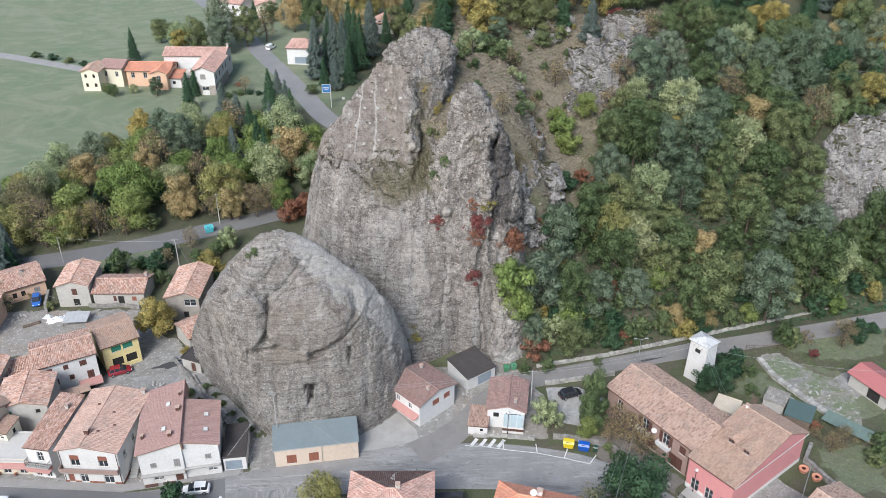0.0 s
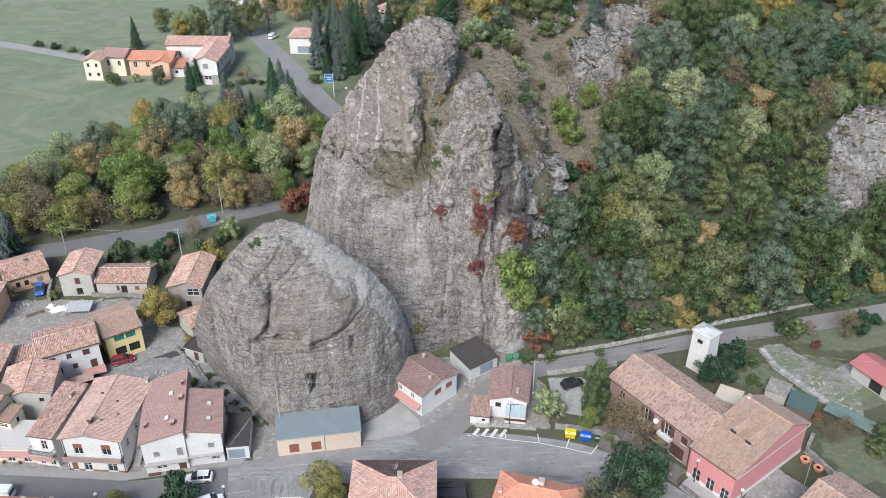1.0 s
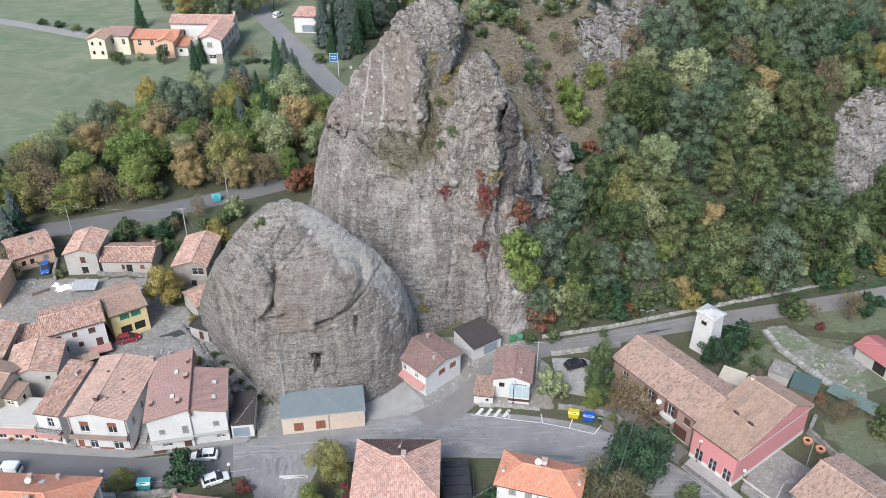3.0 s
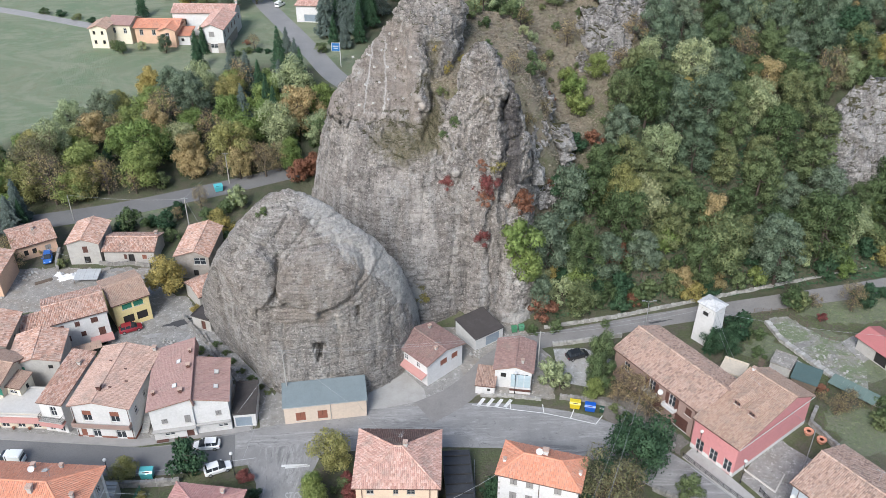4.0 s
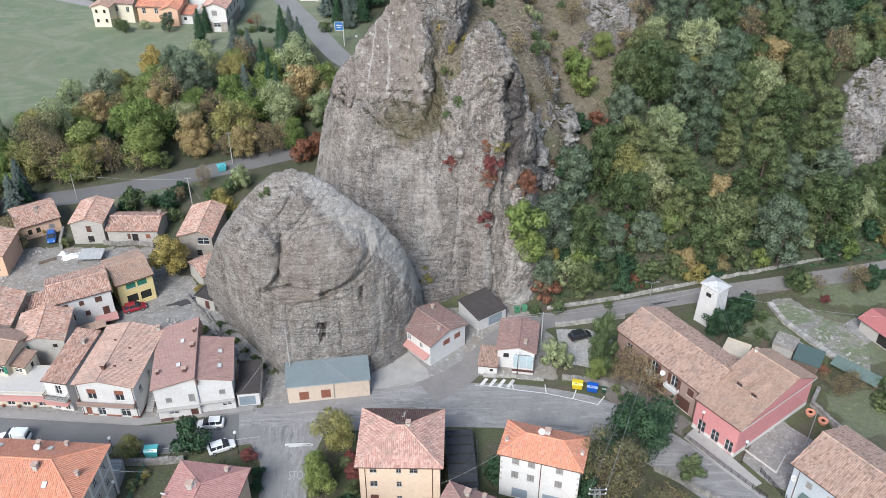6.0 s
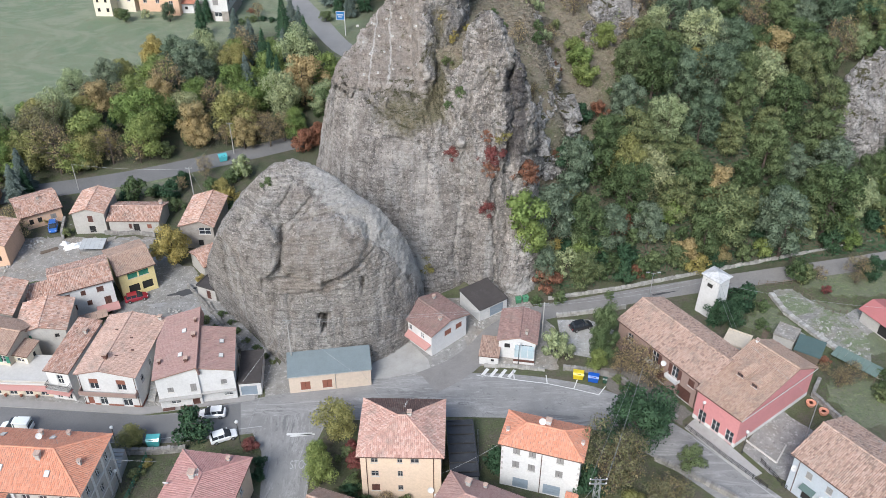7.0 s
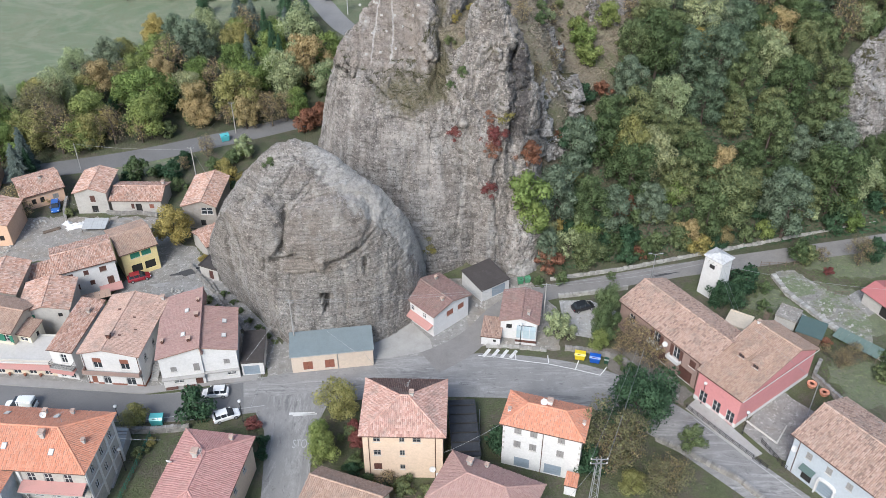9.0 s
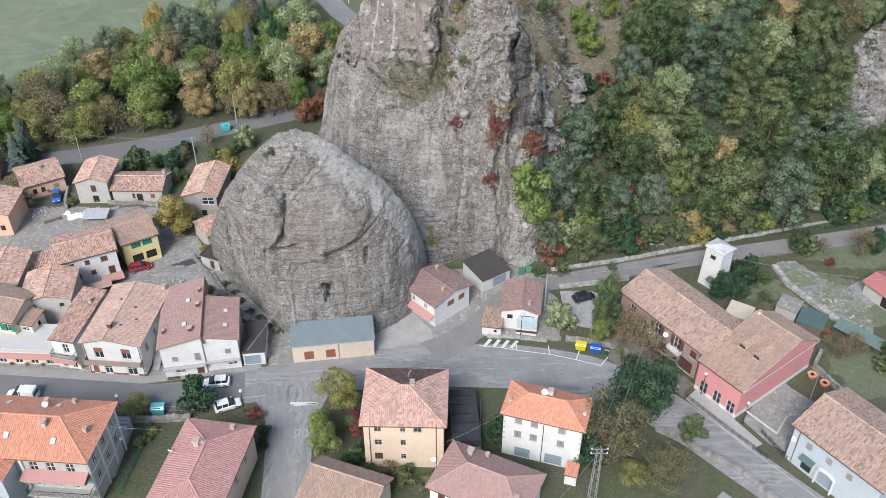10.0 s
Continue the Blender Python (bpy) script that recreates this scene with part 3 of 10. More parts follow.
def hash3(ix, iy, iz, seed):
    h = (ix * 374761393 + iy * 668265263 + iz * 2147483647 + seed * 144665) & 0xFFFFFFFF
    h = ((h ^ (h >> 13)) * 1274126177) & 0xFFFFFFFF
    return ((h ^ (h >> 16)) & 0xFFFF) / 65535.0


def value_noise(p, seed=0):
    """Smooth lattice noise, 0 to 1, for an array of points."""
    i = np.floor(p).astype(np.int64)
    f = p - i
    f = f * f * (3 - 2 * f)
    out = 0
    for dx in (0, 1):
        for dy in (0, 1):
            for dz in (0, 1):
                w = (f[:, 0] if dx else 1 - f[:, 0]) * (f[:, 1] if dy else 1 - f[:, 1]) * (f[:, 2] if dz else 1 - f[:, 2])
                out = out + w * hash3(i[:, 0] + dx, i[:, 1] + dy, i[:, 2] + dz, seed)
    return out


def fbm(p, scale, octaves=5, gain=0.5, seed=0, ridged=False):
    total, amp, norm = 0, 1.0, 0.0
    for k in range(octaves):
        n = value_noise(p * scale * 2 ** k + 17.3 * k, seed + k) * 2 - 1
        if ridged:
            n = 1 - 2 * np.abs(n)
        total, norm, amp = total + n * amp, norm + amp, amp * gain
    return total / norm


def smooth(a, b, x):
    t = np.clip((x - a) / (b - a), 0, 1)
    return t * t * (3 - 2 * t)


# ---------------------------------------------------------------- ground
FOOT = ((-40, 121), (0, 123), (15, 125), (44, 129.5), (86, 139), (130, 150), (400, 215))


def hill(x, y):
    """Height of the ground: flat under the village, a steep wooded slope above the upper road."""
    x, y = np.asarray(x, float), np.asarray(y, float)
    d = np.maximum(y - np.interp(x, [p[0] for p in FOOT], [p[1] for p in FOOT]), 0)
    slope = np.interp(x, (0, 12, 25, 45, 80, 130), (1.15, 1.15, 1.12, 1.05, 1.05, 1.0))
    cap = np.interp(x, (-10, 10, 60, 130, 300), (48, 50, 60, 60, 64))
    h = cap * (1 - np.exp(-(d * slope / cap) ** 1.1))
    edge = np.interp(y, (120, 150, 170, 230, 400), (6, 2, 0, 4, 10))
    mask = smooth(-16, 6, x - edge)
    # a grassy saddle joins the spire to the slope behind it
    saddle = (39.5 + 0.16 * (y - 150)) * smooth(134, 144, y) * smooth(196, 168, y) * smooth(-14, -3, x) * smooth(34, 15, x)
    p = np.stack([x.ravel(), y.ravel(), np.zeros(x.size)], 1)
    rough = (fbm(p, 0.07, 4, 0.5, 3) * 2.2 + fbm(p, 0.35, 3, 0.5, 8) * 0.5).reshape(x.shape)
    return np.maximum(h * mask, saddle) + rough * mask * smooth(2, 12, d)


def build_ground():
    xs = np.concatenate([[-1800, -1200, -800, -500, -350, -260, -200], np.arange(-165, -25, 5.0), np.arange(-25, 131, 1.3), np.arange(136, 200, 6.0), [220, 260, 330, 450, 700, 1200, 1800]])
    ys = np.concatenate([[-600, -300, -100, 0, 40], np.arange(55, 120, 5.0), np.arange(120, 232, 1.3), np.arange(236, 420, 6.0), [450, 500, 600, 800, 1200, 2000, 3500]])
    X, Y = np.meshgrid(xs, ys)
    Z = hill(X, Y)
    nx, ny = len(xs), len(ys)
    v = np.stack([X.ravel(), Y.ravel(), Z.ravel()], 1)
    idx = np.arange(nx * ny).reshape(ny, nx)
    f = np.stack([idx[:-1, :-1].ravel(), idx[:-1, 1:].ravel(), idx[1:, 1:].ravel(), idx[1:, :-1].ravel()], 1)
    me = mesh_of("ground", v, f, GROUND, True)
    x, y = X.ravel(), Y.ravel()
    p = np.stack([x, y, 0 * x], 1)
    wob = fbm(p, 0.06, 4, 0.5, 5) * 9
    wood_left = smooth(-140, -122, x + wob) * smooth(-24, -34, x) * smooth(168, 176, y + wob * 0.3) * smooth(8, -4, y + wob * 0.6 - np.minimum(252, 192 + (x + 115) * 1.04))
    wood_hill = smooth(20, 32, x - (y - 140) * 0.55 + wob * 0.4) * smooth(122, 132, y)
    wood_top = smooth(196, 206, y + wob * 0.5) * smooth(-30, -16, x)
    dry = smooth(124, 134, y) * smooth(-18, -6, x) * (1 - np.clip(wood_hill + wood_top, 0, 1))
    wood = np.clip(wood_left + wood_hill + wood_top, 0, 1)
    garden = smooth(205, 175, y + wob)
    at = me.color_attributes.new("zone", "FLOAT_COLOR", "POINT")
    at.data.foreach_set("color", np.stack([wood, dry, garden, 0 * wood + 1], 1).ravel())
    ob = new("ground", me)
    return tagged(ob, "green meadow and wooded hillside round the village", "ground", kind="structure")


ground = build_ground()


# ---------------------------------------------------------------- rocks
def worley(p, scale, seed=0):
    """Distance to the nearest of scattered points and to the border between two cells, for blocky rock."""
    q = p * scale
    i = np.floor(q).astype(np.int64)
    d1 = np.full(len(q), 9.0)
    d2 = np.full(len(q), 9.0)
    ident = np.zeros(len(q))
    for dx in (-1, 0, 1):
        for dy in (-1, 0, 1):
            for dz in (-1, 0, 1):
                c = i + (dx, dy, dz)
                o = np.stack([hash3(c[:, 0], c[:, 1], c[:, 2], seed + k) for k in (1, 2, 3)], 1)
                d = np.sqrt(((c + o - q) ** 2).sum(1))
                nearer = d < d1
                ident = np.where(nearer, o[:, 0], ident)
                d2 = np.where(nearer, d1, np.minimum(d2, d))
                d1 = np.minimum(d1, d)
    return d1, d2 - d1, ident


def ring_rock(levels, around, up, n, seed, rough, bulges=(), recesses=(), front=0.72, calm=None, gullies=(), cuts=(), form=None, beds=0.0, plain=None, crag=0.0):
    """A rock from level lines (height, left, right, front, back). rough: broad, ribs, blocks, joints, layers, grain in metres."""
    broad, ribs, blocks, joints, layers, grain = rough
    lv = np.array(levels, float)
    t = np.linspace(0, 1, up)
    key = np.linspace(0, 1, len(lv))
    cols = [np.interp(t, key, lv[:, k]) for k in range(5)]
    w = max(3, up // 20) | 1
    ker = np.ones(w) / w
    cols = [np.convolve(np.pad(c, w // 2, mode="edge"), ker, "valid") for c in cols]
    z, L, R, F, B = cols
    # most of the points lie on the front half
    m = int(around * front)
    th = np.concatenate([np.linspace(np.pi * 0.97, 2.03 * np.pi, m, endpoint=False), np.linspace(2.03 * np.pi, 2.97 * np.pi, around - m, endpoint=False)])
    c, s = np.cos(th), np.sin(th)
    cx = np.sign(c) * np.abs(c) ** (2 / n)
    sy = np.sign(s) * np.abs(s) ** (2 / n)
    X = (L + R)[:, None] / 2 + (R - L)[:, None] / 2 * cx[None]
    Y = (F + B)[:, None] / 2 + (B - F)[:, None] / 2 * sy[None]
    Z = np.repeat(z[:, None], around, 1)
    P = np.stack([X, Y, Z], -1)
    # flat facets where slabs broke away, and trims fitted to the camera's view
    for normal, point in cuts:
        nn = np.array(normal, float)
        nn /= np.linalg.norm(nn)
        rag = fbm(P.reshape(-1, 3), 0.22, 4, 0.55, seed + 91).reshape(P.shape[:2]) * (0.5 if beds else 0.9)
        over = np.maximum((P - np.array(point, float)) @ nn + rag, 0)
        P = P - over[..., None] * nn
    if form is not None:
        P = form(P, sy)
    du = np.roll(P, -1, 1) - np.roll(P, 1, 1)
    dv = np.gradient(P, axis=0)
    N = np.cross(du, dv)
    N /= np.linalg.norm(N, axis=-1, keepdims=True) + 1e-9
    p = P.reshape(-1, 3)
    wob = np.stack([fbm(p, 0.25, 3, 0.5, seed + 70 + k) for k in range(3)], 1) * 1.6
    d = fbm(p, 0.06, 3, 0.5, seed) * broad
    d += fbm((p + wob) * np.array([1, 1, 0.3]), 0.16, 4, 0.55, seed + 11, True) * ribs
    # the lower wall is worn smooth, the crags above it are broken
    wild = 1.0 if calm is None else 0.22 + 0.78 * smooth(calm[0], calm[1], p[:, 2] + fbm(p, 0.1, 3, 0.5, seed + 9) * 7)
    if plain is not None:
        wild = wild * (1 - 0.75 * smooth(plain[1] - 1, plain[1] + 1, p[:, 2]) * smooth(plain[2] + 1, plain[2] - 1, p[:, 2]) * smooth(plain[0] + 2, plain[0] - 2, p[:, 0]))
    for scale, amount, tall in ((0.13, 1.0, 0.55), (0.36, 0.5, 0.7), (0.9, 0.22, 0.9)):
        d1, edge, ident = worley((p + wob * 1.3) * np.array([1, 1, tall]), scale, seed + int(scale * 100))
        d += wild * (blocks * amount * (ident - 0.5) * 1.6 * smooth(0.0, 0.3, edge) - joints * amount * smooth(0.14, 0.0, edge))
    for gx, gz, wide, deep, lean in gullies:
        off = p[:, 0] - gx - (p[:, 2] - gz) * lean + fbm(p, 0.2, 3, 0.5, seed + 77) * 2.0
        d -= deep * np.exp(-(off / wide) ** 2) * smooth(gz - 14, gz - 4, p[:, 2]) * smooth(gz + 16, gz + 6, p[:, 2])
    d += fbm((p + wob * 0.4) * np.array([0.25, 0.25, 1.7]) + p[:, :1] * np.array([0, 0, 0.12]), 0.8, 4, 0.6, seed + 23) * layers
    d += fbm(p, 1.8, 3, 0.6, seed + 31) * grain
    if crag:
        # sharp broken edges
        d += wild * crag * (fbm((p + wob) * np.array([1, 1, 0.6]), 0.42, 5, 0.55, seed + 61, True) + 0.25)
    if beds:
        phase = p[:, 2] + 0.10 * p[:, 0] + fbm(p, 0.12, 3, 0.5, seed + 44) * 1.8
        hard = smooth(-0.15, 0.25, fbm(p, 0.3, 3, 0.5, seed + 45))
        d -= beds * smooth(0.55, 1.0, np.sin(phase * 6.283 / 0.72)) * (0.25 + 0.75 * hard)
    for bx, by, bz, rad, push, sharp in bulges:
        r = np.sqrt(((p - (bx, by, bz)) ** 2).sum(1)) + fbm(p, 0.35, 3, 0.5, seed + 5) * 0.9
        d += push * smooth(rad, rad - sharp, r) * (0.35 + 0.65 * smooth(bz + rad * 0.8, bz - rad * 0.5, p[:, 2]))
    out = p + N.reshape(-1, 3) * d[:, None]
    for x0, x1, z0, z1, front_y, deep in recesses:
        inside = (p[:, 0] > x0 + fbm(p, 1.2, 2, 0.5, 3) * 0.15) & (p[:, 0] < x1) & (p[:, 2] > z0) & (p[:, 2] < z1) & (p[:, 1] < front_y)
        out[inside, 1] += deep
    idx = np.arange(up * around).reshape(up, around)
    nxt = np.roll(idx, -1, 1)
    f = np.stack([idx[:-1].ravel(), nxt[:-1].ravel(), nxt[1:].ravel(), idx[1:].ravel()], 1)
    # the cap: each half of the top ring meets the other
    h = around // 2
    k = np.arange(h - 1)
    cap = np.stack([idx[-1, k], idx[-1, k + 1], idx[-1, around - 2 - k], idx[-1, around - 1 - k]], 1)
    return out, np.vstack([f, cap])


def join(parts):
    V, Fc, n = [], [], 0
    for v, f in parts:
        V.append(v)
        Fc.append(f + n)
        n += len(v)
    return np.vstack(V), np.vstack(Fc)


def mark(me, **amounts):
    """Tones laid on the rock: brown iron, turf, black streaks and pale patches, vertex by vertex."""
    n = len(me.vertices)
    col = np.stack([np.broadcast_to(amounts.get(k, 0.0), (n,)) for k in ("iron", "turf", "black", "pale")], 1)
    at = me.color_attributes.new("marks", "FLOAT_COLOR", "POINT")
    at.data.foreach_set("color", np.clip(col, 0, 1).ravel())


BOULDER = (
    (-1.0, -41.0, -2.6, 103.4, 141.0),
    (8.0, -40.6, -3.4, 104.2, 138.5),
    (15.0, -39.6, -4.4, 105.0, 136.0),
    (20.0, -38.2, -6.4, 106.0, 133.0),
    (25.0, -35.6, -10.0, 108.4, 130.0),
    (29.0, -32.6, -14.5, 111.6, 127.0),
    (32.0, -29.8, -19.0, 115.0, 124.0),
    (33.6, -26.5, -22.0, 117.0, 122.0),
)


def sight_cut(a, b, sight, back):
    """A cut through two points of the crest along the camera's line of sight, fitting the outline to its view."""
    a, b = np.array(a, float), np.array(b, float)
    nn = np.cross(b - a, np.array(sight, float))
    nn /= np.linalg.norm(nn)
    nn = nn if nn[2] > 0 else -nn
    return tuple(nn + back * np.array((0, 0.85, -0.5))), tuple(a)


def oval(x, z, cx, cz, rx, rz, lean):
    """Distance from an oval's middle, one at its rim; the oval leans to one side."""
    c, s = math.cos(math.radians(lean)), math.sin(math.radians(lean))
    u, w = x - cx, z - cz
    return np.hypot((u * c + w * s) / rx, (-u * s + w * c) / rz)


def carve(P, sy):
    """Two great discs overhang the worn wall; rings of harder beds curve round the larger one."""
    x, z = P[..., 0], P[..., 2]
    p = P.reshape(-1, 3)
    n1 = fbm(p, 0.28, 4, 0.55, 8).reshape(x.shape)
    n2 = fbm(p, 0.9, 3, 0.5, 9).reshape(x.shape)
    front = np.clip(-sy[None] * 1.7, 0, 1)
    # height of the overhanging edge along the front
    lip = np.interp(x, (-41, -37, -34, -31.0, -28.5, -26, -24.2, -22.8, -21.2, -19.5, -17.5, -15.0, -12.6, -10.4, -8.0, -5.5, -3), (18.6, 19.4, 20.4, 19.8, 18.0, 17.6, 17.8, 18.6, 18.0, 16.9, 16.7, 17.2, 18.6, 20.4, 22.2, 21.5, 20)) + n2 * 0.35
    bite = np.interp(x, (-40, -36, -31, -28, -24.5, -22.5, -20.5, -17.5, -13, -10, -7, -4), (0.5, 0.8, 1.2, 1.9, 2.2, 2.1, 2.0, 1.9, 1.3, 0.8, 0.3, 0.0))
    below = smooth(lip + 0.15, lip - 0.45, z)
    out = -bite * below * smooth(lip - 17, lip - 3, z) * (0.75 + 0.25 * n1)
    # a crumbling shelf under the gap between the discs
    out += 0.9 * smooth(1.0, 0.6, oval(x, z, -21.5, 15.9, 4.6, 1.9, 5) + n2 * 0.3)
    # the large disc
    r = oval(x, z, -17.9, 21.3, 6.7, 4.5, 8) + n1 * 0.06
    out += 0.8 * smooth(1.0, 0.90, r) * (1 - 0.3 * r * r)
    out -= 0.4 * np.exp(-((r - 1.06) / 0.07) ** 2) * smooth(18.5, 21.5, z)
    ring = smooth(1.05, 1.15, r) * smooth(1.75, 1.25, r) * smooth(-20.5, -15.5, x)
    out += ring * (0.13 * np.sin((r - 1.0) * 30.0) + 0.25)
    # the small disc beside it, parted by a deep cleft
    q = oval(x, z, -27.4, 21.6, 3.4, 4.3, -10) + n1 * 0.08
    out += 1.0 * smooth(1.0, 0.84, q)
    out -= 0.95 * np.exp(-((x + 24.05 - (z - 22) * 0.10 + n2 * 0.25) / 0.55) ** 2) * smooth(17.4, 18.8, z) * smooth(27.0, 24.4, z)
    out -= 0.5 * np.exp(-((q - 1.12) / 0.10) ** 2) * smooth(22, 24, z)
    # slanting furrows up to the crest
    for x0, z0, lean, wide, deep, top in ((-23.4, 25.0, 1.15, 0.55, 0.5, 30.5), (-21.0, 26.0, 1.2, 0.40, 0.35, 30.5), (-25.8, 25.8, 0.9, 0.45, 0.5, 31), (-28.6, 27.0, 0.7, 0.4, 0.4, 31), (-31.0, 23.5, 0.5, 0.5, 0.5, 28), (-14.0, 26.6, 1.0, 0.4, 0.35, 29)):
        off = x - x0 - (z - z0) * lean + n1 * 0.9
        out -= deep * np.exp(-(off / wide) ** 2) * smooth(z0 - 1.2, z0 + 0.4, z) * smooth(top, top - 1.6, z)
    # ribs that run down the lower wall
    for x0, wide, deep, z0, z1 in ((-32.2, 0.35, 0.7, 8, 19), (-29.6, 0.3, 0.6, 12, 18.2), (-27.6, 0.25, 0.5, 13, 17.6), (-23.6, 0.3, 0.4, 4, 15), (-15.4, 0.4, 0.35, 3, 15), (-9.6, 0.5, 0.4, 2, 17), (-7.2, 0.6, 0.4, 2, 14), (-35.2, 0.4, 0.5, 6, 18)):
        off = x - x0 + n2 * 0.35 + n1 * 0.4
        out -= deep * np.exp(-(off / wide) ** 2) * smooth(z0, z0 + 2, z) * smooth(z1, z1 - 1.2, z)
    Q = P.copy()
    Q[..., 1] -= out * front * 0.9
    Q[..., 2] += out * front * 0.3 * smooth(14, 20, z)
    return Q


# the later cuts trim the boulder's outline as seen from the camera
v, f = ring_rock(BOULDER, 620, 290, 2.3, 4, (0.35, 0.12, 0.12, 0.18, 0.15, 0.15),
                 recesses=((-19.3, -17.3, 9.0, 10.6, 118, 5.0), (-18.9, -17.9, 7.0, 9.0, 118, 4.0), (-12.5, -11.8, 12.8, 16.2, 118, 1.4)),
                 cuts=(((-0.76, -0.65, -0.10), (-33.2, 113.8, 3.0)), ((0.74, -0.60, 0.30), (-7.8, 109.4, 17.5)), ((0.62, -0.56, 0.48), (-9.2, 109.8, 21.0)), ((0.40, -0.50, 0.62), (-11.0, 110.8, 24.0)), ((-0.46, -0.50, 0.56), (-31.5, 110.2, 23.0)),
                       sight_cut((-41.9, 121.0, 5.1), (-39.1, 120.0, 11.3), (-0.26, 0.78, -0.57), 0.0),
                       sight_cut((-39.1, 120.0, 11.3), (-36.1, 118.5, 18.0), (-0.25, 0.8, -0.55), 0.0),
                       sight_cut((-36.1, 118.5, 18.0), (-30.8, 118.0, 25.6), (-0.23, 0.82, -0.52), 0.0),
                       sight_cut((-30.8, 118.0, 25.6), (-25.7, 118.0, 30.0), (-0.2, 0.84, -0.5), 0.0),
                       sight_cut((-25.7, 118.0, 30.0), (-23.2, 118.5, 30.8), (-0.18, 0.86, -0.48), 0.05),
                       sight_cut((-23.2, 118.5, 30.8), (-19.9, 119.0, 29.0), (-0.16, 0.86, -0.49), 0.08),
                       sight_cut((-19.9, 119.0, 29.0), (-13.2, 120.0, 23.1), (-0.12, 0.85, -0.51), 0.1),
                       sight_cut((-13.2, 120.0, 23.1), (-7.4, 121.0, 16.0), (-0.07, 0.84, -0.54), 0.12),
                       sight_cut((-7.4, 121.0, 16.0), (-4.3, 122.0, 9.5), (-0.04, 0.82, -0.57), 0.15),
                       sight_cut((-4.3, 122.0, 9.5), (-2.8, 123.0, 2.9), (-0.02, 0.8, -0.6), 0.2)),
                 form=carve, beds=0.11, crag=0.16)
boulder_shape = (v, f)
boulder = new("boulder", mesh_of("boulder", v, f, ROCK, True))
_n = fbm(v, 0.18, 5, 0.6, 14)
_g = fbm(v, 0.9, 4, 0.6, 15)
_disc = oval(v[:, 0], v[:, 2], -18.0, 21.0, 8.2, 5.8, 8)
_crest = np.interp(v[:, 0], (-40, -36, -31, -26, -23, -20, -13, -7.4, -4.5, -3), (12, 20, 27, 31, 31.8, 30, 24.2, 17.3, 11, 4))
mark(boulder.data,
     iron=0.55 * smooth(1.25, 0.75, _disc + _n * 0.5) + 0.5 * smooth(0.1, 0.5, _n) * smooth(12, 18, v[:, 2]) + 0.7 * smooth(1.1, 0.5, oval(v[:, 0], v[:, 2], -21.5, 15.6, 6.0, 2.4, 5) + _n * 0.4),
     black=0.5 * smooth(0.0, 0.35, _n - 0.1) * smooth(19, 15, v[:, 2]) * smooth(-20, -30, v[:, 0]) + 0.5 * smooth(-0.05, 0.3, _g) * smooth(1.3, 0.7, oval(v[:, 0], v[:, 2], -23.0, 27.5, 5.0, 2.2, 35)),
     pale=0.75 * smooth(1.2, 0.1, _crest - v[:, 2] + _g * 1.6) * smooth(-26, -18, v[:, 0]) + 0.3 * smooth(-0.1, 0.3, _n) * smooth(-16, -9, v[:, 0]) * smooth(17, 12, v[:, 2]))
tagged(boulder, "huge rounded grey conglomerate boulder standing over the village houses", "boulder")

CLIFF = (
    (-1.0, -27.0, 18.0, 123.5, 190.0),
    (8.0, -25.5, 18.0, 125.0, 188.0),
    (16.0, -23.8, 17.5, 127.0, 186.0),
    (26.0, -21.8, 15.5, 130.5, 184.0),
    (30.0, -20.5, 14.0, 132.4, 183.0),
    (32.5, -19.3, 7.0, 135.5, 180.0),
    (40.0, -16.0, 5.0, 142.0, 176.0),
    (44.6, -12.6, 5.4, 147.0, 172.0),
    (47.2, -9.2, 5.8, 150.0, 170.0),
    (49.6, -5.2, 6.0, 153.5, 166.0),
    (51.0, -2.2, 5.4, 157.0, 163.0),
)
SPIRE = (
    (0.0, -1.0, 19.0, 124.8, 152.0),
    (14.0, 0.0, 18.0, 126.5, 150.0),
    (25.0, -0.6, 16.6, 128.0, 146.0),
    (33.0, 0.2, 15.6, 130.0, 143.0),
    (38.0, 2.6, 14.6, 131.0, 142.0),
    (44.0, 4.6, 12.6, 133.0, 140.0),
    (47.6, 6.4, 10.6, 134.6, 138.5),
    (48.8, 7.4, 9.4, 135.4, 137.5),
)
BUTTRESS = (
    (-1.0, 9.4, 18.5, 124.0, 140.0),
    (8.0, 9.9, 18.4, 125.5, 140.0),
    (14.0, 10.5, 17.6, 127.0, 140.0),
    (19.0, 11.6, 16.4, 129.0, 138.0),
    (22.0, 13.0, 15.0, 131.0, 136.0),
)
